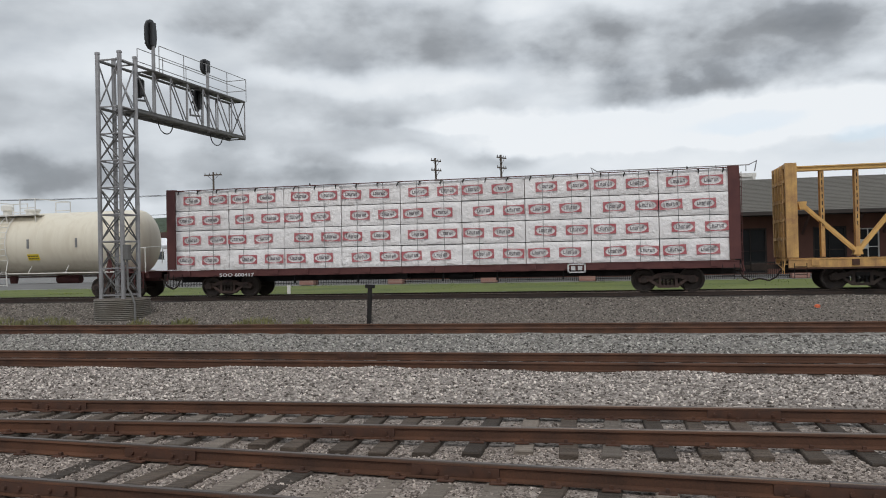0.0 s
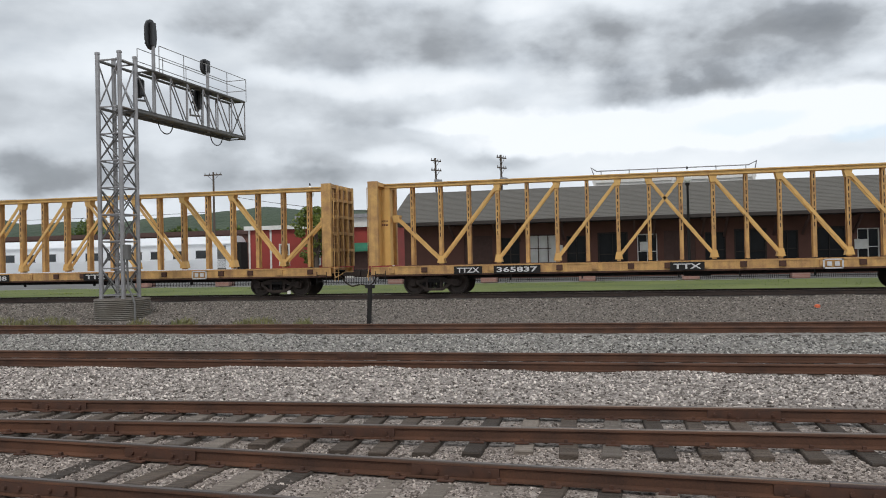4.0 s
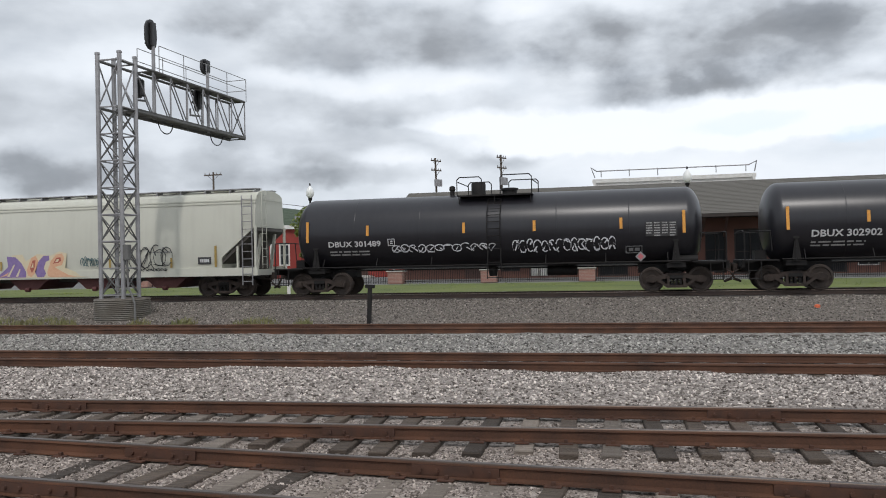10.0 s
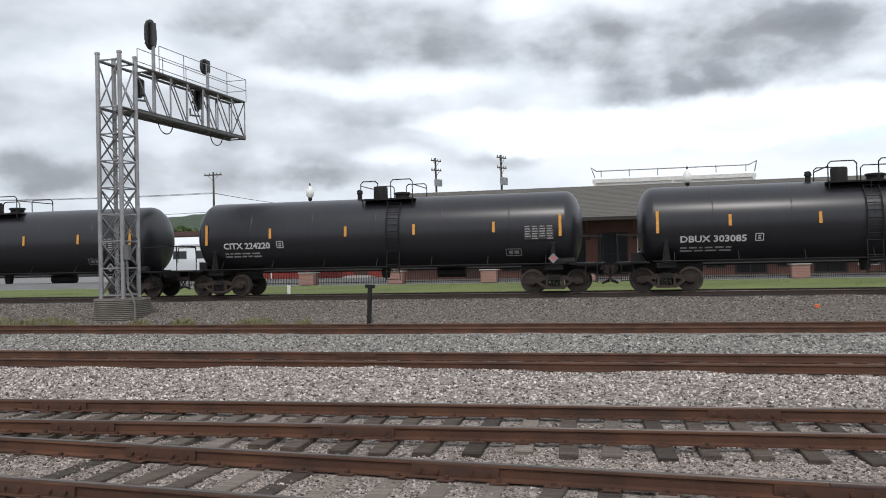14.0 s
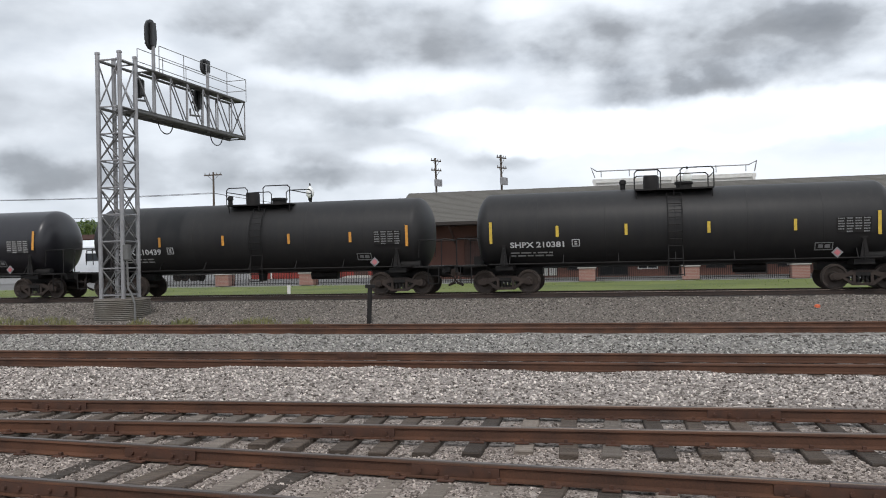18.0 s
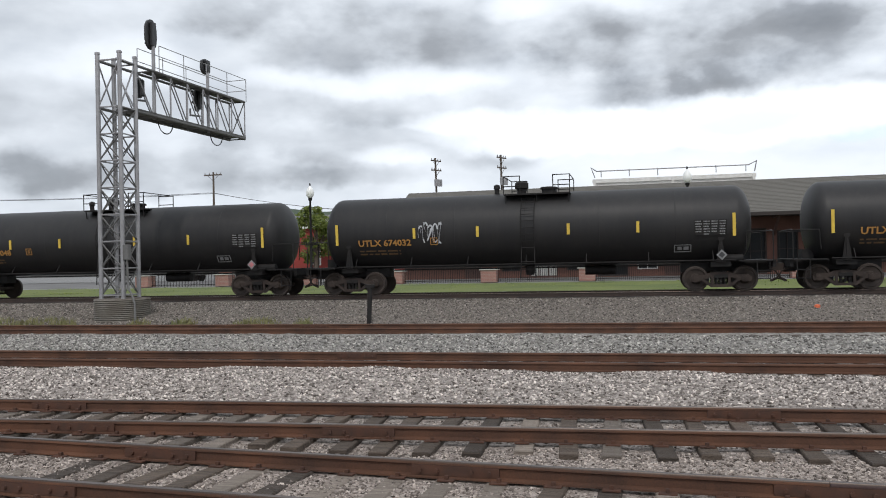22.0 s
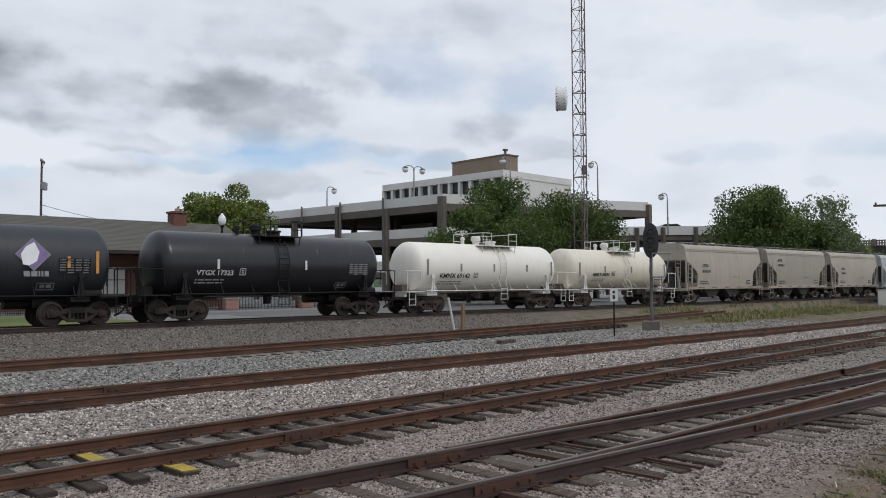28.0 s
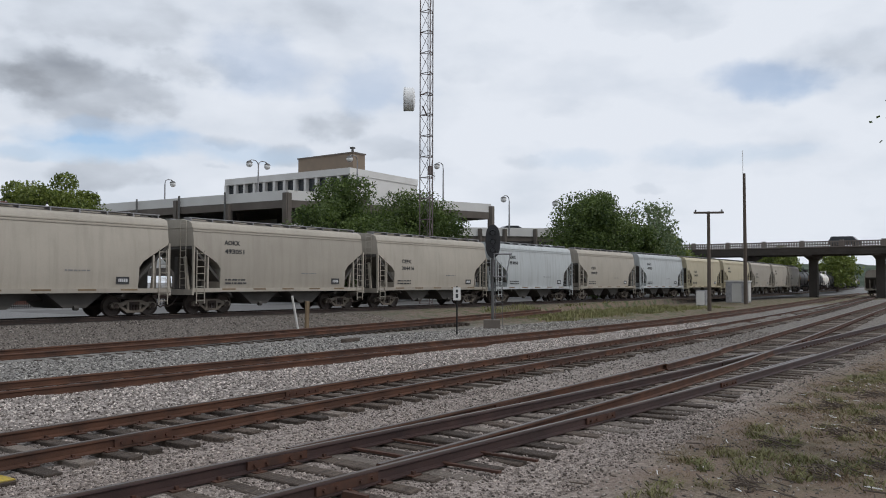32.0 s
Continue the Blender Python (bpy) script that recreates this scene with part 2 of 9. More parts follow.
M["tan_hopper"] = mat("tan_grey_hopper", (0.46, 0.415, 0.345), (0.35, 0.315, 0.26), 0.62, 0, 0.5, 25, 0.05, 0.004, (1, 1, 1), 0.7, 0.25, 0.0, 0.3, (0.27, 0.235, 0.19))
M["cream_hopper"] = mat("faded_cream_hopper", (0.52, 0.46, 0.32), (0.44, 0.385, 0.27), 0.65, 0, 0.5, 25, 0.05, 0.004, (1, 1, 1), 0.7, 0.15, 0.0, 0.3, (0.28, 0.24, 0.18))
M["blue_hopper"] = mat("pale_grey_blue_hopper", (0.52, 0.545, 0.545), (0.43, 0.45, 0.445), 0.65, 0, 0.5, 25, 0.05, 0.004, (1, 1, 1), 0.7, 0.1, 0.0, 0.35, (0.24, 0.23, 0.21))
# hopper ends and underframe: the shade of the recesses is in this dark colour
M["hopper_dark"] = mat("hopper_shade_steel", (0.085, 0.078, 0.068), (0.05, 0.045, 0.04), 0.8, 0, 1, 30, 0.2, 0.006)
M["wrap"] = mat("lumber_wrap", (0.90, 0.875, 0.87), (0.79, 0.765, 0.76), 0.45, 0, 2.2, 7, 0.9, 0.06, (1, 1, 1), 0.6, 0.12)
M["red_ink"] = mat("red_print", (0.40, 0.085, 0.10), (0.50, 0.19, 0.20), 0.6, 0, 2, 9, 0.3, 0.01)
M["grey_ink"] = mat("grey_print", (0.10, 0.085, 0.10), (0.16, 0.14, 0.15), 0.6, 0, 2, 9, 0.3, 0.01)
M["orange_tape"] = mat("orange_reflector", (0.75, 0.34, 0.05), (0.55, 0.25, 0.05), 0.5, 0, 8, 60, 0.05, 0.002)
M["yellow_tape"] = mat("yellow_reflector", (0.72, 0.50, 0.06), (0.55, 0.38, 0.06), 0.5, 0, 8, 60, 0.05, 0.002)
M["ochre_tape"] = mat("ochre_reflector", (0.40, 0.28, 0.07), (0.3, 0.2, 0.06), 0.5, 0, 8, 60, 0.05, 0.002)
M["yellow_sign"] = mat("yellow_placard", (0.80, 0.62, 0.03), (0.7, 0.52, 0.03), 0.5, 0, 4, 60, 0.05, 0.002)
M["gold_ink"] = mat("gold_lettering", (0.46, 0.23, 0.05), (0.36, 0.18, 0.05), 0.6, 0, 6, 60, 0.05, 0.002)
M["white_ink"] = mat("white_lettering", (0.64, 0.64, 0.64), (0.5, 0.5, 0.5), 0.6, 0, 6, 60, 0.05, 0.002)
M["black_ink"] = mat("black_lettering", (0.025, 0.025, 0.028), (0.05, 0.05, 0.05), 0.6, 0, 6, 60, 0.05, 0.002)
M["stencil_grey"] = mat("grey_stencil", (0.17, 0.17, 0.17), (0.26, 0.26, 0.26), 0.7, 0, 6, 60, 0.05, 0.002)
M["spray_silver"] = mat("spray_silver", (0.55, 0.56, 0.57), (0.4, 0.4, 0.42), 0.5, 0.2, 6, 60, 0.05, 0.002)
M["spray_black"] = mat("spray_black", (0.035, 0.035, 0.035), (0.07, 0.07, 0.07), 0.7, 0, 6, 60, 0.05, 0.002)
M["spray_purple"] = mat("spray_purple", (0.185, 0.125, 0.30), (0.25, 0.18, 0.37), 0.7, 0, 6, 60, 0.05, 0.002)
M["spray_peach"] = mat("spray_peach", (0.62, 0.33, 0.20), (0.68, 0.42, 0.27), 0.7, 0, 6, 60, 0.05, 0.002)
M["spray_cream"] = mat("spray_cream", (0.66, 0.58, 0.40), (0.6, 0.52, 0.36), 0.7, 0, 6, 60, 0.05, 0.002)
M["spray_red"] = mat("spray_red", (0.36, 0.08, 0.05), (0.42, 0.14, 0.1), 0.7, 0, 6, 60, 0.05, 0.002)
M["teal"] = mat("spray_teal", (0.06, 0.12, 0.13), (0.1, 0.17, 0.18), 0.7, 0, 6, 60, 0.05, 0.002)
M["galv"] = mat("galvanised_steel", (0.37, 0.365, 0.37), (0.25, 0.245, 0.25), 0.5, 0.5, 3, 50, 0.15, 0.004)
M["galv_dark"] = mat("weathered_steel", (0.17, 0.17, 0.165), (0.11, 0.105, 0.10), 0.7, 0.3, 3, 50, 0.2, 0.004)
M["corrugated"] = mat("corrugated_zinc", (0.20, 0.185, 0.16), (0.12, 0.105, 0.085), 0.65, 0.3, 2, 30, 0.2, 0.005)
M["signal_black"] = mat("signal_black", (0.018, 0.018, 0.02), (0.03, 0.03, 0.032), 0.5, 0, 4, 50, 0.1, 0.003)
M["lens"] = mat("dark_lens", (0.012, 0.01, 0.012), (0.02, 0.016, 0.018), 0.1, 0, 4, 50, 0, 0.003)
M["wood_pole"] = mat("wood_pole", (0.075, 0.058, 0.045), (0.12, 0.095, 0.075), 0.9, 0, 3, 40, 0.5, 0.01, (6, 6, 0.6))
M["shingle"] = mat("grey_shingle", (0.105, 0.098, 0.086), (0.125, 0.117, 0.104), 0.95, 0, 1.2, 26, 0.5, 0.02, (1, 1, 1), 0.55, 0.08)
M["dark_trim"] = mat("dark_trim", (0.026, 0.02, 0.018), (0.04, 0.03, 0.027), 0.8, 0, 3, 40, 0.2, 0.004)
# brick tone lowered to hold the shade below the station's wide eaves
M["brick"] = mat("red_brown_brick", (0.115, 0.052, 0.04), (0.165, 0.077, 0.057), 0.9, 0, 1, 30, 0.4, 0.01, (1, 1, 1), 0.6, 0.3)
M["mortar"] = mat("mortar", (0.42, 0.36, 0.32), (0.34, 0.28, 0.25), 0.95, 0, 3, 50, 0.3, 0.004)
M["dark_wood"] = mat("dark_painted_wood", (0.075, 0.04, 0.033), (0.10, 0.055, 0.045), 0.8, 0, 3, 40, 0.2, 0.004)
M["red_wall"] = mat("red_painted_wall", (0.33, 0.045, 0.035), (0.25, 0.04, 0.03), 0.75, 0, 1, 30, 0.2, 0.005)
M["glass"] = mat("dark_glass", (0.03, 0.035, 0.04), (0.05, 0.055, 0.06), 0.08, 0, 1, 20, 0, 0.003)
# station panes: eave shade put into a near-black colour and weak gloss
M["shaded_glass"] = mat("shaded_glass", (0.010, 0.011, 0.013), (0.02, 0.021, 0.023), 0.3, 0, 1, 20, 0, 0.003)
M["shaded_glass"].node_tree.nodes["Principled BSDF"].inputs["Specular IOR Level"].default_value = 0.15
# lighter copy of the brick for the fence piers, daylight painted into it
M["brick_pale"] = mat("lit_pink_brick", (0.27, 0.135, 0.105), (0.35, 0.19, 0.15), 0.9, 0, 1, 30, 0.4, 0.01, (1, 1, 1), 0.6, 0.2)
M["steel_coach"] = mat("stainless_steel", (0.88, 0.89, 0.91), (0.8, 0.81, 0.83), 0.4, 0.35, 1, 30, 0.05, 0.004)
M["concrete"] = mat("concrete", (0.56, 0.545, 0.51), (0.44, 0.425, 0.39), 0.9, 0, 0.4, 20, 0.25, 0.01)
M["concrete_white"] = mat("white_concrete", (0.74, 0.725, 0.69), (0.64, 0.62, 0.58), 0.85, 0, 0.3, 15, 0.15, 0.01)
M["concrete_dark"] = mat("dark_concrete", (0.165, 0.142, 0.12), (0.11, 0.092, 0.077), 0.92, 0, 0.5, 20, 0.3, 0.01)
M["tan_panel"] = mat("tan_panel", (0.24, 0.185, 0.135), (0.20, 0.155, 0.115), 0.85, 0, 0.5, 20, 0.2, 0.01)
M["asphalt"] = mat("asphalt", (0.11, 0.108, 0.105), (0.155, 0.15, 0.146), 0.95, 0, 0.4, 60, 0.3, 0.006)
M["bark"] = mat("bark", (0.085, 0.065, 0.05), (0.13, 0.10, 0.08), 0.95, 0, 4, 40, 0.6, 0.02)
M["weed"] = mat("weed_green", (0.12, 0.145, 0.045), (0.24, 0.205, 0.095), 0.8, 0, 0.8, 8, 0, 0.01, (1, 1, 1), 0.6, 0.2)
M["straw"] = mat("dry_straw", (0.26, 0.19, 0.11), (0.15, 0.105, 0.065), 0.9, 0, 0.8, 8, 0, 0.01)
M["hill"] = mat("wooded_hill", (0.036, 0.055, 0.036), (0.066, 0.09, 0.054), 0.95, 0, 0.012, 0.09, 0.8, 6.0, (1, 1, 1), 0.6)
M["orange_paint"] = mat("orange_marker", (0.75, 0.16, 0.06), (0.6, 0.12, 0.05), 0.7, 0, 9, 60, 0.1, 0.003)
M["globe"] = mat("white_globe", (0.85, 0.85, 0.83), (0.78, 0.78, 0.76), 0.35, 0, 4, 40, 0, 0.003)
M["pale_stencil"] = mat("pale_stencil", (0.42, 0.41, 0.40), (0.3, 0.3, 0.29), 0.7, 0, 6, 60, 0.05, 0.002)
M["mast_steel"] = mat("mast_steel", (0.21, 0.175, 0.165), (0.12, 0.095, 0.088), 0.65, 0.25, 2, 40, 0.2, 0.004)
M["panel_grey"] = mat("dark_panel", (0.03, 0.029, 0.03), (0.05, 0.048, 0.05), 0.6, 0, 6, 60, 0.05, 0.002)
# deck, girders and piers carry the shade of the underside in their colour
M["bridge_concrete"] = mat("shaded_bridge_concrete", (0.085, 0.073, 0.062), (0.055, 0.047, 0.04), 0.92, 0, 0.5, 20, 0.3, 0.01)
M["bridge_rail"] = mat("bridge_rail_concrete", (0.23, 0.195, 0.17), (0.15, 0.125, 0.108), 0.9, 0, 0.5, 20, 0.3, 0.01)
M["gold_print"] = mat("dim_gold_print", (0.16, 0.09, 0.035), (0.1, 0.06, 0.03), 0.6, 0, 6, 60, 0.05, 0.002)
for dull in ("black_dull", "black_iron", "truck"):
    M[dull].node_tree.nodes["Principled BSDF"].inputs["Specular IOR Level"].default_value = 0.3
M["slate_tank"] = mat("slate_tank_paint", (0.020, 0.023, 0.028), (0.034, 0.037, 0.042), 0.5, 0, 0.6, 30, 0.03, 0.004, (1, 1, 1), 0.6, 0.0, 0.0, 0.3, (0.045, 0.045, 0.047))

# ---- mesh helpers ----
class Shape:
    """Collects verts and faces of one mesh, with a material slot a face."""

    def __init__(self):
        self.v, self.f, self.m = [], [], []

    def add(self, verts, faces, slot=0):
        k = len(self.v)
        self.v += [tuple(p) for p in verts]
        self.f += [tuple(k + i for i in q) for q in faces]
        self.m += [slot] * len(faces)
        return self

    def box(self, x0, x1, y0, y1, z0, z1, slot=0, turn=None):
        p = [(x0, y0, z0), (x1, y0, z0), (x1, y1, z0), (x0, y1, z0), (x0, y0, z1), (x1, y0, z1), (x1, y1, z1), (x0, y1, z1)]
        if turn is not None:
            p = [turn @ Vector(q) for q in p]
        return self.add(p, [(3, 2, 1, 0), (4, 5, 6, 7), (0, 1, 5, 4), (1, 2, 6, 5), (2, 3, 7, 6), (3, 0, 4, 7)], slot)

    def beam(self, a, b, w, h=None, slot=0, upward=(0, 0, 1)):
        """A rectangular bar from a to b, w wide and h high."""
        h = h or w
        a, b = Vector(a), Vector(b)
        d = (b - a).normalized()
        u = Vector(upward)
        if abs(d.dot(u)) > 0.97:
            u = Vector((0, 1, 0))
        s = d.cross(u).normalized() * (w / 2)
        t = s.cross(d).normalized() * (h / 2)
        p = [a - s - t, a + s - t, a + s + t, a - s + t, b - s - t, b + s - t, b + s + t, b - s + t]
        return self.add(p, [(3, 2, 1, 0), (4, 5, 6, 7), (0, 1, 5, 4), (1, 2, 6, 5), (2, 3, 7, 6), (3, 0, 4, 7)], slot)

    def rod(self, a, b, r, n=8, slot=0, r2=None, caps=True):
        a, b = Vector(a), Vector(b)
        r2 = r if r2 is None else r2
        d = (b - a).normalized()
        s = d.orthogonal().normalized()
        t = d.cross(s)
        ring = [(math.cos(2 * math.pi * i / n), math.sin(2 * math.pi * i / n)) for i in range(n)]
        p = [a + (s * c + t * e) * r for c, e in ring] + [b + (s * c + t * e) * r2 for c, e in ring]
        f = [(i, (i + 1) % n, n + (i + 1) % n, n + i) for i in range(n)]
        if caps:
            f += [tuple(reversed(range(n))), tuple(range(n, 2 * n))]
        return self.add(p, f, slot)

    def pipe(self, pts, r, n=6, slot=0):
        """One unbroken tube along the points."""
        p = [Vector(q) for q in pts]
        ways = [(b - a).normalized() for a, b in zip(p, p[1:])]
        s = ways[0].orthogonal().normalized()
        v = []
        for i, q in enumerate(p):
            d = ways[0] if i == 0 else ways[-1] if i == len(p) - 1 else (ways[i - 1] + ways[i]).normalized()
            s = (s - d * s.dot(d)).normalized()
            t = d.cross(s)
            k = 1.0 if i in (0, len(p) - 1) else min(1.6, 1.0 / max(0.4, d.dot(ways[i])))
            v += [q + (s * math.cos(2 * math.pi * j / n) + t * math.sin(2 * math.pi * j / n)) * r * k for j in range(n)]
        f = [(i * n + j, i * n + (j + 1) % n, (i + 1) * n + (j + 1) % n, (i + 1) * n + j) for i in range(len(p) - 1) for j in range(n)]
        f += [tuple(reversed(range(n))), tuple(range(len(v) - n, len(v)))]
        return self.add(v, f, slot)

    def lathe(self, profile, axis="x", n=32, slot=0, centre=(0, 0, 0), arc=None):
        """Turn a profile of (along, radius) round an axis through centre."""
        rings = []
        k = len(self.v)
        for s, r in profile:
            for i in range(n):
                a = 2 * math.pi * i / n
                c, e = r * math.cos(a), r * math.sin(a)
                q = (s, c, e) if axis == "x" else (c, s, e) if axis == "y" else (c, e, s)
                self.v.append(tuple(q[j] + centre[j] for j in range(3)))
        m = len(profile)
        for j in range(m - 1):
            for i in range(n):
                i2 = (i + 1) % n
                f = (k + j * n + i, k + j * n + i2, k + (j + 1) * n + i2, k + (j + 1) * n + i)
                self.f.append(f if axis != "y" else f[::-1])
                self.m.append(slot)
        lo, hi = tuple(k + i for i in range(n)), tuple(k + (m - 1) * n + i for i in range(n))
        self.f += [lo[::-1] if axis != "y" else lo, hi if axis != "y" else hi[::-1]]
        self.m += [slot, slot]
        return self

    def prism(self, outline, y0, y1, slot=0, axis="y"):
        """An outline in the other two axes, pushed from y0 to y1 along an axis."""
        n = len(outline)
        put = {"y": lambda a, b, s: (a, s, b), "x": lambda a, b, s: (s, a, b), "z": lambda a, b, s: (a, b, s)}[axis]
        p = [put(a, b, y0) for a, b in outline] + [put(a, b, y1) for a, b in outline]
        f = [tuple(range(n)), tuple(reversed(range(n, 2 * n)))] + [(i, n + i, n + (i + 1) % n, (i + 1) % n) for i in range(n)]
        return self.add(p, f, slot)

    def ball(self, c, r, n=10, slot=0, squash=1.0):
        prof = [(-r * squash * math.cos(math.pi * j / n), max(1e-3, r * math.sin(math.pi * j / n))) for j in range(n + 1)]
        return self.lathe(prof, "z", n * 2, slot, c)

    def mesh(self, name, mats, smooth=None, bevel=0.0, tidy=True):
        me = bpy.data.meshes.new(name)
        me.from_pydata(self.v, [], self.f)
        for m in mats if isinstance(mats, (list, tuple)) else [mats]:
            me.materials.append(M[m] if isinstance(m, str) else m)
        me.polygons.foreach_set("material_index", self.m)
        if tidy or bevel:
            bm = bmesh.new()
            bm.from_mesh(me)
            if tidy:
                bmesh.ops.recalc_face_normals(bm, faces=bm.faces)
            if bevel:
                bmesh.ops.bevel(bm, geom=list(bm.edges), offset=bevel, segments=1, affect="EDGES", clamp_overlap=True)
            bm.to_mesh(me)
            bm.free()
        if smooth:
            me.shade_smooth()
            me.set_sharp_from_angle(angle=radians(smooth))
        me.update()
        return me


def thing(name, label, category, at=None, group="", kind=""):
    ob = new(name)
    ob.empty_display_size = 0.5
    if at is not None:
        ob.matrix_basis = at
    return tagged(ob, label, category, group, kind)


def part(name, shape, mats, parent, label="", smooth=None, bevel=0.0, at=None):
    """Links a Shape, or a mesh already made, as one mesh object under a thing or a part."""
    me = shape if isinstance(shape, bpy.types.Mesh) else shape.mesh(name, mats, smooth, bevel)
    ob = new(name, me)
    ob.parent = parent
    if at is not None:
        ob.matrix_basis = at
    return tagged(ob, label) if label else ob


def solid(name, shape, mats, label, category, group="", kind="", smooth=None, bevel=0.0, at=None):
    """A thing that is a single mesh."""
    ob = new(name, shape if isinstance(shape, bpy.types.Mesh) else shape.mesh(name, mats, smooth, bevel))
    if at is not None:
        ob.matrix_basis = at
    return tagged(ob, label, category, group, kind)


def text_mesh(words, size, width=None, squash=1.0):
    """Flat lettering in the built-in font as a mesh in the x, z plane, facing -y, starting at x = 0."""
    cu = bpy.data.curves.new("lettering", "FONT")
    cu.body, cu.size, cu.extrude, cu.resolution_u = words, size, 0.002, 2
    cu.offset = size * 0.024
    ob = bpy.data.objects.new("lettering", cu)
    scene.collection.objects.link(ob)
    dg = bpy.context.evaluated_depsgraph_get()
    me = bpy.data.meshes.new_from_object(ob.evaluated_get(dg))
    bpy.data.objects.remove(ob)
    xs = [v.co.x for v in me.vertices]
    k = (width / (max(xs) - min(xs))) if width and xs else squash
    x0 = min(xs) if xs else 0
    for v in me.vertices:
        v.co = Vector(((v.co.x - x0) * k, -v.co.z, v.co.y))
    return me


def smooth_line(pts):
    """A function y(x) that runs smoothly through given places (Catmull-Rom)."""
    xs, ys = [p[0] for p in pts], [p[1] for p in pts]

    def f(x):
        if x <= xs[0]:
            return ys[0] + (x - xs[0]) * (ys[1] - ys[0]) / (xs[1] - xs[0])
        if x >= xs[-1]:
            return ys[-1] + (x - xs[-1]) * (ys[-1] - ys[-2]) / (xs[-1] - xs[-2])
        i = max(j for j in range(len(xs) - 1) if xs[j] <= x)
        h = xs[i + 1] - xs[i]
        t = (x - xs[i]) / h

        def slope(j):
            a, b = max(0, j - 1), min(len(xs) - 1, j + 1)
            return (ys[b] - ys[a]) / (xs[b] - xs[a])
        m0, m1 = slope(i) * h, slope(i + 1) * h
        return (2 * t**3 - 3 * t**2 + 1) * ys[i] + (t**3 - 2 * t**2 + t) * m0 + (-2 * t**3 + 3 * t**2) * ys[i + 1] + (t**3 - t**2) * m1
    return f


def bend(x, start, radius, stop):
    """Sideways shift of a line that turns from x = start with a radius up to x = stop, then runs on straight."""
    if x <= start:
        return 0.0
    e = min(x, stop) - start
    return e * e / (2 * radius) + max(0.0, x - stop) * (stop - start) / radius

# ---- the yard: lines of the tracks ----
RAIL_H = 0.17
GAUGE = 1.505
MAIN_Y, MAIN_Z = 33.4, 0.75                  # centre line and rail top of the track with the train


def main_y(x):
    return MAIN_Y + bend(x, 95.0, 600.0, 165.0)


def yard_turn(x):
    return bend(x, 34.0, 380.0, 74.0)


Y_A = smooth_line([(-60, 24.1), (-20, 24.1), (0, 24.3), (10, 24.55), (24, 25.2), (38, 26.2), (49, 27.3), (65, 29.2), (80, 31.0)])
Z_A = smooth_line([(-60, 0.18), (5, 0.18), (24, 0.24), (40, 0.36), (60, 0.55), (80, 0.7)])
TRACKS = {
    "a": (Y_A, Z_A, -60, 50),
    "b": (smooth_line([(-60, 16.58), (0, 16.6), (20, 16.68), (42, 16.85), (60, 18.2), (90, 21.0), (170, 29.3)]), lambda x: 0.18, -60, 205),
    "c": (smooth_line([(-60, 9.4), (-20, 9.95), (-9.7, 10.22), (-5, 10.45), (0, 10.63), (5, 10.79), (13.4, 11.18), (18.5, 11.44), (25.8, 11.85), (38, 12.5), (62, 14.3), (97, 17.5), (170, 25.0)]), lambda x: 0.18, -60, 205),
    "f": (smooth_line([(-30, 9.3), (-15, 8.28), (-7.5, 7.77), (-0.8, 7.28), (3, 7.02), (8.4, 6.76), (14, 6.46), (22, 6.2), (30, 6.1), (48, 5.97), (100, 6.2), (170, 8.0)]), lambda x: 0.18, -26, 205),
    "e": (smooth_line([(5.0, 6.95), (8.4, 6.92), (14, 7.0), (20, 7.2), (25, 7.5), (41, 8.75), (60, 10.3), (97, 13.2), (170, 19.5)]), lambda x: 0.18, 7.2, 205),
}


def ground_z(x, y):
    """Height of the ground sheet."""
    base = -0.03
    if y > 25.5 + max(0.0, (x - 20) * 0.1):
        e = min(1.0, (y - 25.5) / 5.2)
        base += 0.60 * e * e * (3 - 2 * e)
    if y > 36.5:
        base -= 0.2 * min(1.0, (y - 36.5) / 2.0)
    return base


def band(y, a, b, soft):
    return max(0.0, min(1.0, (y - a) / soft)) * max(0.0, min(1.0, (b - y) / soft))


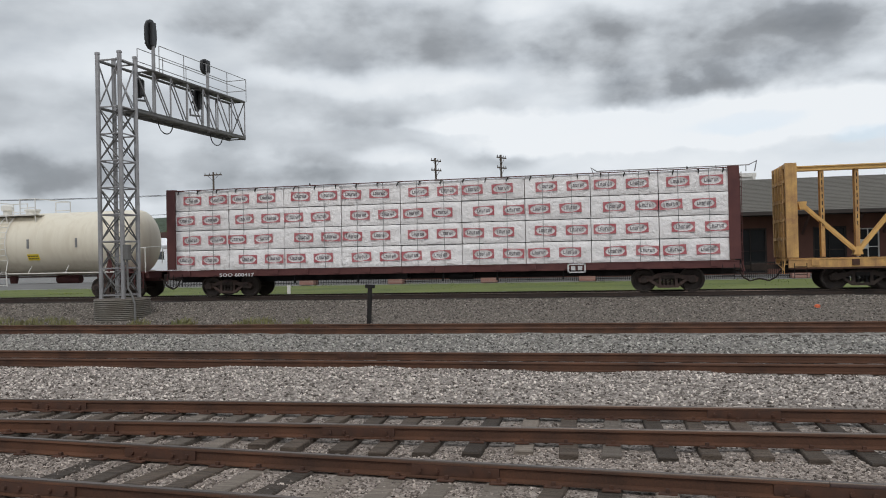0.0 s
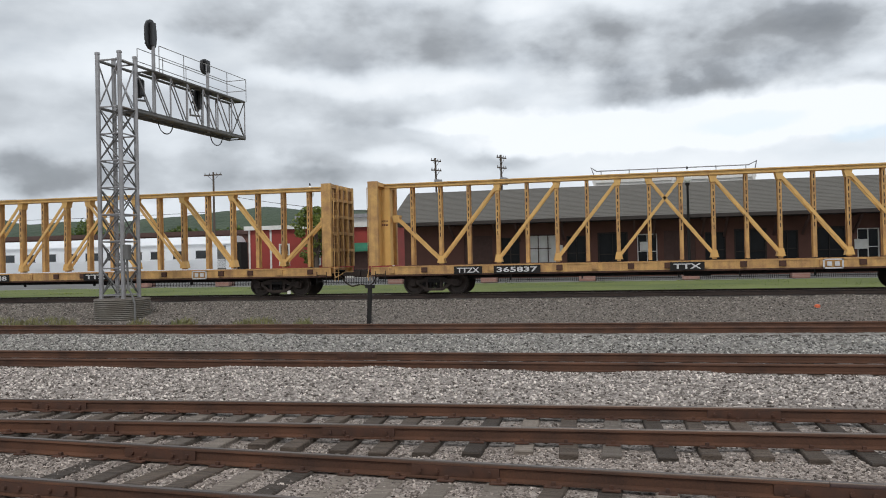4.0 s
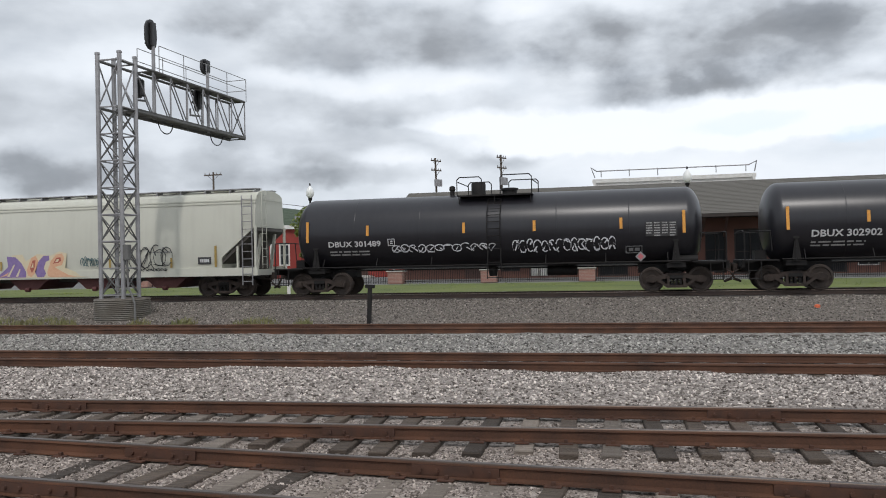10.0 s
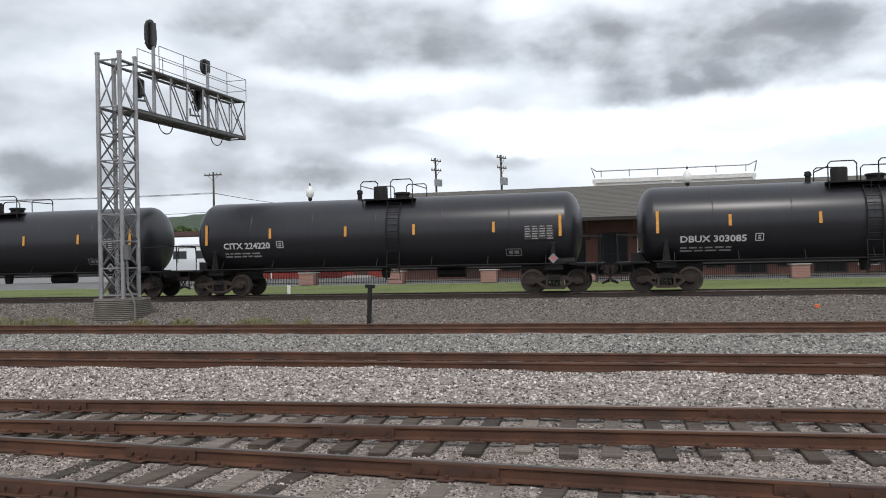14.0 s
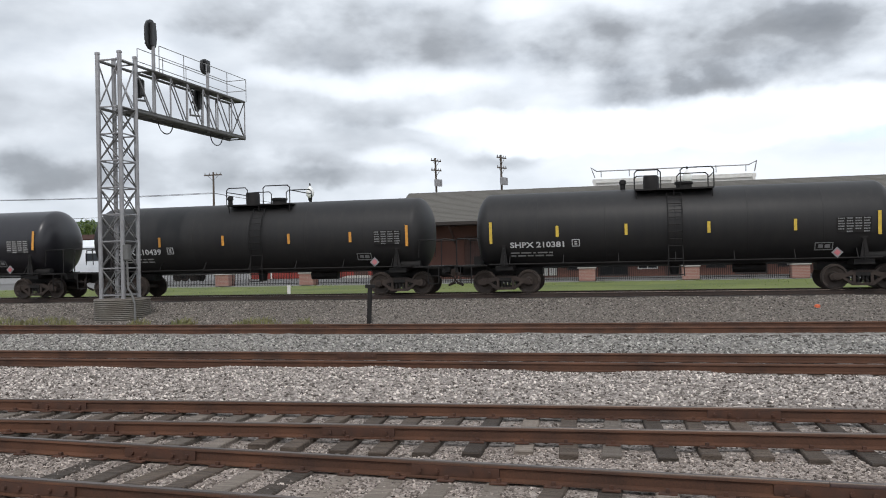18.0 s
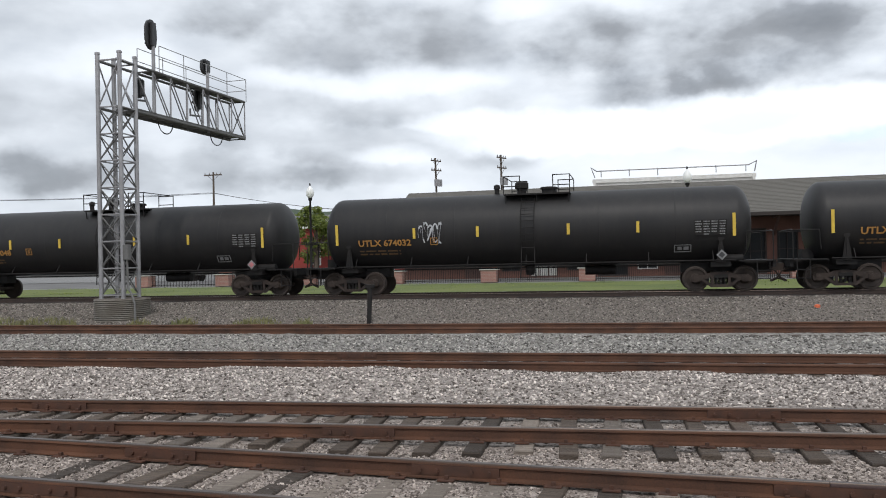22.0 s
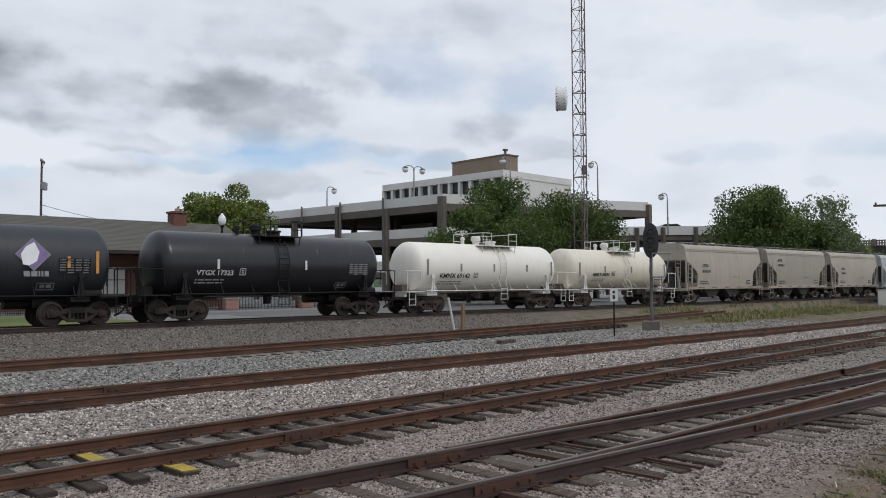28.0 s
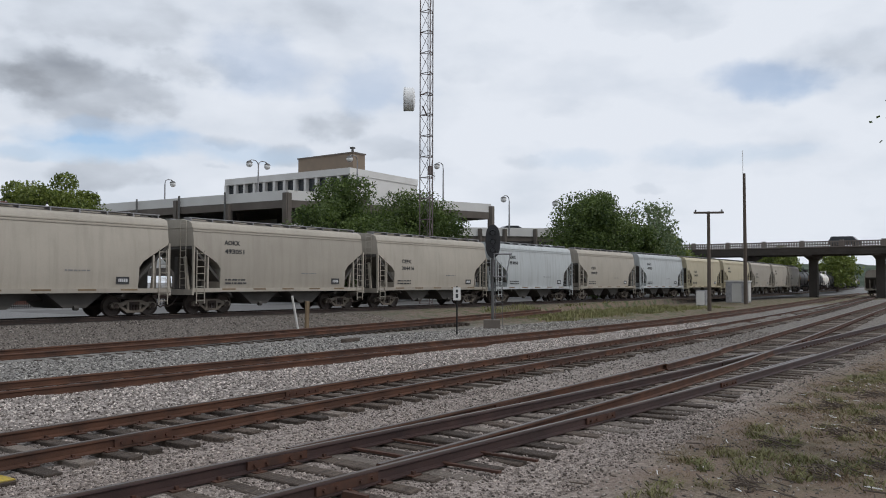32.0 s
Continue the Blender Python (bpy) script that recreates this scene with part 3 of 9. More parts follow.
def ground_mesh():
    def spaced(stops):
        out = []
        for a, b, n in stops:
            out += [a + (b - a) * i / n for i in range(n)]
        return out + [stops[-1][1]]
    xs = spaced([(-3000, -300, 8), (-300, -60, 12), (-60, -26, 34), (-26, 40, 264), (40, 100, 90), (100, 260, 40), (260, 3000, 10)])
    ys = spaced([(-3000, -100, 6), (-100, -6, 12), (-6, 3, 18), (3, 20, 85), (20, 38, 60), (38, 70, 24), (70, 300, 14), (300, 3000, 8)])
    vs, fs = [], []
    for y in ys:
        for x in xs:
            z = ground_z(x, y)
            if -30 < x < 100 and -6 < y < 38:
                n1, n2 = noise.noise(Vector((x * 0.5, y * 0.8, 0.0))), noise.noise(Vector((x * 2.1, y * 2.3, 5.0)))
                z += 0.03 * n1 + 0.025 * n2
                # shoulders of fresh ballast heaped along the two middle tracks
                yb, yc = TRACKS["b"][0](x), TRACKS["c"][0](x)
                off = y - yb
                z += 0.10 * band(off, -4.2, -0.55, 0.7) * (0.8 + 0.6 * n1) + 0.09 * band(off, 0.7, 5.5, 0.7)
                z -= 0.02 * band(off, -0.75, 0.75, 0.2)
                oc = y - yc
                z -= 0.03 * band(oc, -1.6, 0.85, 0.3)
                if x < 8:
                    z += 0.008 * band(y - TRACKS["f"][0](x), -2.2, 2.0, 0.5)
                oa = y - Y_A(x)
                z += 0.05 * band(oa, -1.2, 1.2, 0.4)
            vs.append((x, y, z))
    nx = len(xs)
    for j in range(len(ys) - 1):
        for i in range(nx - 1):
            a = j * nx + i
            fs.append((a, a + 1, a + nx + 1, a + nx))
    me = bpy.data.meshes.new("ground")
    me.from_pydata(vs, [], fs)
    me.shade_smooth()
    return me


def ground_material():
    """Stones of every zone of the yard: the colour follows the band of ground across the tracks."""
    m = bpy.data.materials.new("yard_ground")
    m.use_nodes = True
    n, l = m.node_tree.nodes, m.node_tree.links
    b = n["Principled BSDF"]
    tc, sp = n.new("ShaderNodeTexCoord"), n.new("ShaderNodeSeparateXYZ")
    l.new(tc.outputs["Object"], sp.inputs[0])

    def tex(scale, detail=4.0):
        t = n.new("ShaderNodeTexNoise")
        t.inputs["Scale"].default_value, t.inputs["Detail"].default_value = scale, detail
        l.new(tc.outputs["Object"], t.inputs[0])
        return t.outputs[0]

    def op(kind, a, c=None, d=None):
        t = n.new("ShaderNodeMath")
        t.operation = kind
        for i, v in enumerate((a, c, d)):
            if v is None:
                continue
            if isinstance(v, (int, float)):
                t.inputs[i].default_value = v
            else:
                l.new(v, t.inputs[i])
        return t.outputs[0]

    def rng(v, a, c):
        t = n.new("ShaderNodeMapRange")
        t.inputs["From Min"].default_value, t.inputs["From Max"].default_value = a, c
        l.new(v, t.inputs[0])
        return t.outputs[0]

    def blend(fac, a, c):
        t = n.new("ShaderNodeMix")
        t.data_type = "RGBA"
        for key, v in (("A", a), ("B", c)):
            if isinstance(v, tuple):
                t.inputs[key].default_value = (*v, 1)
            else:
                l.new(v, t.inputs[key])
        l.new(fac, t.inputs["Factor"])
        return t.outputs["Result"]

    large, mid = tex(0.35), tex(1.6)
    vor = n.new("ShaderNodeTexVoronoi")
    vor.inputs["Scale"].default_value = 17.0
    l.new(tc.outputs["Object"], vor.inputs[0])
    vorf = n.new("ShaderNodeTexVoronoi")
    vorf.inputs["Scale"].default_value = 46.0
    l.new(tc.outputs["Object"], vorf.inputs[0])
    vs = n.new("ShaderNodeSeparateColor")
    l.new(vor.outputs["Color"], vs.inputs[0])
    vf = n.new("ShaderNodeSeparateColor")
    l.new(vorf.outputs["Color"], vf.inputs[0])
    speck = op("MULTIPLY_ADD", vs.outputs[0], 0.6, op("MULTIPLY", vf.outputs[0], 0.4))
    y = op("ADD", sp.outputs[1], op("MULTIPLY", op("SUBTRACT", large, 0.5), 2.0))
    x = op("ADD", sp.outputs[0], op("MULTIPLY", op("SUBTRACT", large, 0.5), 6.0))
    dirt = blend(speck, (0.10, 0.075, 0.062), (0.50, 0.43, 0.38))
    pale = blend(speck, (0.085, 0.068, 0.057), (0.49, 0.435, 0.395))
    cool = blend(speck, (0.080, 0.073, 0.066), (0.385, 0.365, 0.333))
    brown = blend(speck, (0.05, 0.041, 0.034), (0.26, 0.228, 0.197))
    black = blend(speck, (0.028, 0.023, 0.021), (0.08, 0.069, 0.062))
    col = blend(rng(y, 8.6, 11.6), dirt, pale)
    col = blend(rng(y, 16.2, 18.2), col, cool)
    col = blend(rng(y, 23.8, 25.6), col, brown)
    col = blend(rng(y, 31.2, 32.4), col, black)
    far = blend(mid, (0.20, 0.20, 0.195), (0.25, 0.245, 0.24))
    col = blend(rng(y, 34.8, 35.8), col, far)
    # to the right the fresh ballast gives way to brown earth and weeds
    earth = blend(mid, (0.12, 0.082, 0.058), (0.31, 0.225, 0.165))
    right = op("MULTIPLY", rng(x, 26.0, 44.0), op("MULTIPLY", rng(y, 18.4, 19.6), rng(op("MULTIPLY", y, -1.0), -33.0, -31.0)))
    col = blend(right, col, blend(rng(mid, 0.42, 0.6), earth, (0.075, 0.09, 0.032)))
    greyer = op("MULTIPLY", rng(x, 14.0, 36.0), rng(op("MULTIPLY", y, -1.0), -19.0, -17.0))
    col = blend(op("MULTIPLY", greyer, 0.85), col, blend(speck, (0.075, 0.066, 0.056), (0.27, 0.245, 0.21)))
    near = op("MULTIPLY", rng(x, 6.0, 9.5), rng(op("ADD", op("MULTIPLY", y, -1.0), op("MULTIPLY", x, 0.03)), -4.4, -3.4))
    col = blend(near, col, blend(rng(mid, 0.4, 0.62), earth, blend(speck, (0.09, 0.075, 0.045), (0.22, 0.165, 0.11))))
    l.new(col, b.inputs["Base Color"])
    b.inputs["Roughness"].default_value = 0.95
    h = op("ADD", op("MULTIPLY", vor.outputs["Distance"], -0.6), op("MULTIPLY", vorf.outputs["Distance"], -0.4))
    bp = n.new("ShaderNodeBump")
    bp.inputs["Strength"].default_value, bp.inputs["Distance"].default_value = 1.0, 0.045
    l.new(h, bp.inputs["Height"]), l.new(bp.outputs[0], b.inputs["Normal"])
    return m


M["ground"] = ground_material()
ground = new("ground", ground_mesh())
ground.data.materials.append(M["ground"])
tagged(ground, "gravel yard ground of pale ballast, brown earth and cinders", "ground", kind="structure")

# ---- rails ----
PROFILE = [(-0.07, 0.0), (0.07, 0.0), (0.07, 0.018), (0.012, 0.035), (0.012, 0.12), (0.036, 0.132), (0.036, 0.158), (0.028, 0.17), (-0.028, 0.17), (-0.036, 0.158), (-0.036, 0.132), (-0.012, 0.12), (-0.012, 0.035), (-0.07, 0.018)]


def sweep_rail(line, height, x0, x1, side, step=1.5):
    """One rail along a track's centre line, side times half the gauge to its left."""
    s = Shape()
    n = max(2, int((x1 - x0) / step))
    k = len(PROFILE)
    pts = []
    for i in range(n + 1):
        x = x0 + (x1 - x0) * i / n
        a = math.atan((line(x + 0.05) - line(x - 0.05)) / 0.1)
        cx, cy = x - math.sin(a) * side * GAUGE / 2, line(x) + math.cos(a) * side * GAUGE / 2
        z = height(x) - RAIL_H
        pts.append([(cx - math.sin(a) * p, cy + math.cos(a) * p, z + q) for p, q in PROFILE])
    s.v = [p for ring in pts for p in ring]
    for i in range(n):
        for j in range(k):
            s.f.append((i * k + j, i * k + (j + 1) % k, (i + 1) * k + (j + 1) % k, (i + 1) * k + j))
            s.m.append(1 if j in (6, 7, 8) else 0)
    s.f += [tuple(reversed(range(k))), tuple(n * k + j for j in range(k))]
    s.m += [0, 0]
    return s


def on_track(key, x, shift=0.0, dz=0.0):
    """Pose on a track, turned along it."""
    line, height = TRACKS[key][:2]
    a = math.atan((line(x + 0.05) - line(x - 0.05)) / 0.1)
    return pose(x - math.sin(a) * shift, line(x) + math.cos(a) * shift, height(x) - RAIL_H + dz, 0, 0, math.degrees(a))


TRACKS["main"] = (main_y, lambda x: MAIN_Z, -140, 420)
tie_shape = Shape().box(-0.11, 0.11, -1.3, 1.3, -0.16, 0.0)
tie_mesh = tie_shape.mesh("tie", "tie", bevel=0.012)
tie_pale_mesh = tie_shape.mesh("tie", "tie_pale", bevel=0.012)
plate_shape = Shape()
for s_ in (-1, 1):
    c_ = s_ * GAUGE / 2
    plate_shape.box(-0.085, 0.085, c_ - 0.16, c_ + 0.16, 0.0, 0.014)
    for q_ in (-0.1, 0.1):
        plate_shape.box(-0.02, 0.02, c_ + q_ - 0.02, c_ + q_ + 0.02, 0.014, 0.05)
plate_mesh = plate_shape.mesh("tie_plate", "rust")
LOOK = {"a": ("rail", "rail"), "b": ("rail", "rail"), "c": ("rail", "rail_bright"), "f": ("rail", "rail_bright"), "e": ("rail", "rail_bright"), "main": ("rail_dark", "rail_bright")}
WORDS = {"a": "rusty siding track half buried in gravel", "b": "rusty yard track sunk in fresh pale ballast", "c": "rusty yard track on weathered wooden ties", "f": "curved rusty yard track with a turnout", "e": "diverging rusty track of the turnout", "main": "main line track on a dark raised ballast bed"}
track_ob = {}
for key, (line, height, x0, x1) in TRACKS.items():
    t_ob = thing("railway_track", WORDS[key], "track", group="yard tracks", kind="structure")
    track_ob[key] = t_ob
    for side in (-1, 1):
        if key == "f":
            part("rail", sweep_rail(line, height, x0, 1.6, side), list(LOOK[key]), t_ob, smooth=40)
            part("rail", sweep_rail(line, height, 1.606, x1, side), ["rail_plum", "rail_bright"], t_ob, smooth=40)
        else:
            part("rail", sweep_rail(line, height, x0, x1, side), list(LOOK[key]), t_ob, smooth=40)

# ---- the train: running gear ----
WHEEL_R = 0.457
WHEELS = []


def truck_meshes():
    """Cast side frames with bolster and springs, and one wheelset."""
    out = {}
    for key, mats in (("dark", ["truck", "black_iron"]), ("dusty", ["truck_light", "truck"]), ("rusty", ["truck_rust", "truck"])):
        s = Shape()
        for y in (-1.0, 1.0):
            # arched side frame with two windows over the springs
            top = [(-1.12, 0.52), (-0.95, 0.62), (-0.62, 0.60), (-0.36, 0.70), (0.36, 0.70), (0.62, 0.60), (0.95, 0.62), (1.12, 0.52)]
            inner = [(0.72, 0.47), (0.34, 0.58), (-0.34, 0.58), (-0.72, 0.47)]
            s.prism(top + [(1.08, 0.36), (0.72, 0.40)] + inner[:0] + [(0.30, 0.54), (-0.30, 0.54), (-0.72, 0.40), (-1.08, 0.36)], y - 0.06, y + 0.06)
            s.prism([(-0.74, 0.44), (-0.36, 0.15), (0.36, 0.15), (0.74, 0.44), (0.60, 0.46), (0.30, 0.25), (-0.30, 0.25), (-0.60, 0.46)], y - 0.06, y + 0.06)
            for x in (-0.3, 0.3):
                s.box(x - 0.05, x + 0.05, y - 0.07, y + 0.07, 0.2, 0.62)
            for x in (-0.15, 0.0, 0.15):
                for k in range(5):
                    s.lathe([(0.26 + k * 0.05, 0.06), (0.285 + k * 0.05, 0.065), (0.30 + k * 0.05, 0.05)], "z", 8, 1, (x, y, 0))
            s.box(-0.24, 0.24, y - 0.09, y + 0.09, 0.50, 0.62, 1)
            for x in (-0.89, 0.89):
                s.box(x - 0.13, x + 0.13, y - 0.10, y + 0.10, 0.36, 0.58)
        s.box(-0.2, 0.2, -1.0, 1.0, 0.46, 0.74, 1)
        s.lathe([(0.70, 0.2), (0.80, 0.2)], "z", 16, 1)
        for x in (-0.45, 0.45):
            s.box(x - 0.04, x + 0.04, -0.95, 0.95, 0.36, 0.46, 1)
        out[key] = s.mesh("truck", mats, bevel=0.0)
    w = Shape()
    for sgn in (-1, 1):
        y = sgn * 0.755
        prof = [(y - sgn * 0.09, 0.10), (y - sgn * 0.09, 0.486), (y - sgn * 0.055, 0.486), (y - sgn * 0.05, 0.462), (y + sgn * 0.065, 0.452), (y + sgn * 0.065, 0.39), (y + sgn * 0.02, 0.37), (y - sgn * 0.02, 0.2), (y + sgn * 0.05, 0.16), (y + sgn * 0.08, 0.13), (y + sgn * 0.08, 0.08)]
        w.lathe(prof if sgn > 0 else prof[::-1], "y", 28, 0)
        for k in range(3):
            a = 2 * math.pi * k / 3
            w.rod((0.07 * math.cos(a), sgn * 1.12, 0.07 * math.sin(a)), (0.07 * math.cos(a), sgn * 1.15, 0.07 * math.sin(a)), 0.016, 6, 1)
        w.lathe([(sgn * 0.9, 0.1), (sgn * 1.1, 0.115), (sgn * 1.12, 0.115), (sgn * 1.13, 0.05)][::sgn], "y", 14, 1)
    w.lathe([(-0.9, 0.085), (0.9, 0.085)], "y", 12, 0)
    out["wheelset"] = w.mesh("wheelset", ["wheel", "truck"], smooth=35)
    return out


GEAR = truck_meshes()


def add_trucks(car, spacing, style="dark"):
    for x in (-spacing / 2, spacing / 2):
        t = part("truck", GEAR[style], None, car, at=pose(x, 0, 0))
        for dx in (-0.89, 0.89):
            w = part("wheelset", GEAR["wheelset"], None, t, at=pose(dx, 0, WHEEL_R))
            WHEELS.append((w, dx))


def coupler_shape(x_end, x_face, mats=0):
    """Draft gear, coupler shank and knuckle, with the hanging air hose, at one end."""
    s = Shape()
    d = 1 if x_face > x_end else -1
    s.box(min(x_end - d * 0.4, x_end), max(x_end - d * 0.4, x_end), -0.22, 0.22, 0.66, 1.02)
    s.beam((x_end, 0, 0.86), (x_face - d * 0.22, 0, 0.86), 0.14, 0.16)
    s.box(min(x_face - d * 0.28, x_face), max(x_face - d * 0.28, x_face), -0.15, 0.13, 0.72, 1.0)
    s.pipe([(x_end - d * 0.1, -0.35, 0.8), (x_end + d * 0.12, -0.36, 0.72), (x_end + d * 0.26, -0.3, 0.48), (x_end + d * 0.5, -0.22, 0.34), (x_face, -0.16, 0.42)], 0.032, 6)
    return s


def cut_lever(x_end, d, half, z):
    """The uncoupling lever across an end and its grab iron."""
    s = Shape()
    s.pipe([(x_end + d * 0.1, -half, z + 0.1), (x_end + d * 0.18, -half, z - 0.25), (x_end + d * 0.12, -half * 0.6, z - 0.2), (x_end + d * 0.2, -0.1, z - 0.02)], 0.018, 6)
    return s


def flat_letters(parent, words, mats, x, z, y, size, width=None, name="lettering", turn=None):
    me = text_mesh(words, size, width)
    me.materials.append(M[mats])
    m = pose(x, y, z) if turn is None else pose(x, y, z) @ turn
    return part(name, me, None, parent, at=m)


def bars(rows, x0, x1, z1, pitch, h, seed=0):
    """Unreadable small print: rows of short bars in the x, z plane at y = 0."""
    r = random.Random(seed)
    s = Shape()
    for k in range(rows):
        x = x0
        while x < x1 - 0.03:
            w = r.uniform(0.06, 0.26) * (x1 - x0)
            e = min(x + w, x1)
            s.box(x, e, -0.003, 0.0, z1 - k * pitch - h, z1 - k * pitch)
            x = e + 0.045 * (x1 - x0)
    return s


def ladder_shape(a, b, width, n, r=0.014, along="x", rail=0.022):
    """Two rails from a to b and n rungs between them."""
    a, b = Vector(a), Vector(b)
    off = Vector((width / 2, 0, 0)) if along == "x" else Vector((0, width / 2, 0))
    s = Shape()
    for sg in (-1, 1):
        s.beam(a + off * sg, b + off * sg, rail, rail)
    for i in range(n):
        p = a.lerp(b, (i + 0.5) / n)
        s.rod(p - off, p + off, r, 6)
    return s

# ---- the train: cars ----
CARS = []          # (car, place along the train in metres)


def new_car(name, label, category, place, group=""):
    car = thing(name, label, category, group=group)
    CARS.append((car, place))
    return car


def tank_turn(zc, radius, z):
    """Depth and tilt of a flat patch lying on the near flank of a tank at height z."""
    s = max(-0.98, min(0.98, (z - zc) / radius))
    a = math.asin(s)
    return -math.cos(a) * (radius + 0.012), pose(0, 0, 0, -math.degrees(a), 0, 0)


def tank_profile(length, radius):
    """Half outline of a cylinder with elliptical heads and a soft knuckle."""
    h, deep = length / 2, radius * 0.42
    head = [(-h + deep * (1 - math.cos(a)), max(0.02, radius * math.sin(a) ** 0.8)) for a in (math.pi / 2 * k / 11 for k in range(12))]
    return head + [(-x, r) for x, r in head[::-1]]


def tank_shell(length, radius, zc, n=44):
    return Shape().lathe(tank_profile(length, radius), "x", n, 0, (0, 0, zc))


def tank_car(place, label, length=18.3, spacing=14.4, tank=17.0, radius=1.53, zc=2.72, shell="black_tank", frame_mat="black_iron", marks=None, mark_mat="white_ink", mark_at=-7.2, mark_z=2.42, mark_size=0.42, mark_w=2.6,
             stripes=(), stripe_mat="orange_tape", end_stripes=True, stripe_dz=0.0, deck=(0.0, 2.6), deck_style="box", white_band=None, lower=None, placard=None, table=True, ladder=None, patch=None, dusty=False, group="tank cars", extra=None, stencil_gap=0.3):
    car = new_car("tank_car", label, "tank car", place, group)
    h, th = length / 2, tank / 2
    part("tank", tank_shell(tank, radius, zc), shell, car, smooth=50)
    if lower:
        # the dark lower half of the shell
        s = Shape()
        full = tank_profile(tank, radius)
        n, a0, a1 = 24, math.pi - math.radians(lower), 2 * math.pi + math.radians(lower)
        for (xa, ra), (xb, rb) in zip(full, full[1:]):
            for i in range(n):
                quad = []
                for x, r, q in ((xa, ra, i), (xb, rb, i), (xb, rb, i + 1), (xa, ra, i + 1)):
                    a = a0 + (a1 - a0) * q / n
                    cut_z = radius * math.sin(a0)
                    z = min(cut_z, r * math.sin(a))
                    quad.append((x + (0.006 if x > 0 else -0.006), math.copysign(math.sqrt(max(0.0, r * r - z * z)), math.cos(a)) * (1 + 0.006 / max(r, 0.1)), zc + z * (1 + 0.004 / max(r, 0.1))))
                if ra > -cut_z or rb > -cut_z:
                    s.add(quad, [(0, 1, 2, 3)])
        part("lower_shell", s, "slate_tank", car, "black painted lower half", smooth=50)
    if white_band:
        b0, b1 = white_band
        part("band", Shape().lathe([(b0, radius - 0.01), (b0, radius + 0.012), (b1, radius + 0.012), (b1, radius - 0.01)], "x", 44, 0, (0, 0, zc)), "white_tank", car, "white painted band round the middle", smooth=50)
    # weld seams
    for k in range(1, 6):
        x = -th + tank * k / 6
        part("weld_seam", Shape().lathe([(x - 0.02, radius), (x - 0.012, radius + 0.004), (x + 0.012, radius + 0.004), (x + 0.02, radius)], "x", 44, 0, (0, 0, zc)), shell, car, smooth=50)
    fm = "white_paint" if shell in ("white_tank", "cream_tank") or white_band else frame_mat
    edge = fm if frame_mat == "brown_frame" else frame_mat
    # stub sills, saddles and the long side pipes
    for d in (-1, 1):
        x0, x1 = sorted((d * (spacing / 2 - 1.4), d * h))
        part("stub_sill", Shape().box(x0, x1, -0.3, 0.3, 0.72, 1.14), frame_mat, car)
        xs = d * spacing / 2
        sd = Shape()
        for y in (-1, 1):
            sd.prism([(xs - 0.17, 1.08), (xs + 0.17, 1.08), (xs + 0.05, zc - radius * 0.42), (xs - 0.05, zc - radius * 0.42)], y * 1.36 - 0.025, y * 1.36 + 0.025)
            sd.box(xs - 0.025, xs + 0.025, *sorted((y * 1.3, y * 1.42)), 1.08, zc - radius * 0.45)
            sd.box(xs - 0.11, xs + 0.11, *sorted((y * 1.3, y * 1.4)), zc - radius * 0.42 - (0.22 if lower else 0), zc - radius * 0.42 + (-0.02 if lower else 0.2))
        sd.box(xs - 0.35, xs + 0.35, -1.3, 1.3, 0.92, 1.10)
        part("saddle", sd, edge, car)
        e = Shape()
        e.box(*sorted((d * (h - 0.12), d * h)), -1.32, 1.32, 0.88, 1.12)
        e.box(*sorted((d * (h - 1.3), d * h)), -1.42, -0.4, 1.10, 1.15).box(*sorted((d * (h - 1.3), d * h)), 0.4, 1.42, 1.10, 1.15)
        part("end_platform", e, edge, car)
        hx = d * (h - 0.1)
        pale = "white_paint" if shell in ("white_tank", "cream_tank") and not lower else frame_mat
        part("end_railing", Shape().pipe([(hx, -1.42, 1.12), (hx, -1.42, 2.2), (hx, -0.9, 2.24), (hx, 0.9, 2.24), (hx, 1.42, 2.2), (hx, 1.42, 1.12)], 0.02), pale, car)
        for y in (-1.42, 1.42):
            part("side_railing", Shape().pipe([(hx, y, 2.2), (d * (h - 1.0), y, 2.2), (d * (h - 1.05), y, 1.5)], 0.02), pale, car)
        st = Shape()
        sx = d * (h - 0.45)
        for q in (-0.22, 0.22):
            st.beam((sx + q, -1.4, 1.1), (sx + q, -1.4, 0.42), 0.03)
        for z in (0.45, 0.75):
            st.rod((sx - 0.22, -1.4, z), (sx + 0.22, -1.4, z), 0.016)
        part("sill_step", st, edge, car)
        part("coupler", coupler_shape(d * h, d * (h + 0.24)), "truck", car)
        part("brake_gear" if d > 0 else "tool_box", Shape().rod((d * (h - 1.9), -0.95, 1.22), (d * (h - 1.1), -0.95, 1.22), 0.16, 14) if d > 0 else Shape().box(-h + 0.6, -h + 1.0, -0.4, 0.4, 1.15, 1.5), frame_mat, car, smooth=40)
    pipe = Shape()
    for y in (-1.40, 1.40):
        pipe.pipe([(-h + 1.4, y, 1.16), (h - 1.4, y, 1.16)], 0.028)
        for k in range(7):
            x = -h + 2.2 + (length - 4.4) * k / 6
            pipe.beam((x, y, 1.16), (x, y * 0.82, 1.5), 0.03)
    part("side_rail", pipe, "white_paint" if shell in ("white_tank", "cream_tank") and not lower else frame_mat, car)
    bv = Shape()
    bv.lathe([(zc - radius - 0.35, 0.16), (zc - radius - 0.1, 0.2), (zc - radius + 0.06, 0.2)], "z", 12)
    bv.beam((-h + 2.6, 0.5, 0.98), (h - 2.6, 0.5, 0.98), 0.05).rod((2.2, 0.3, 0.85), (3.4, 0.3, 0.85), 0.2, 12)
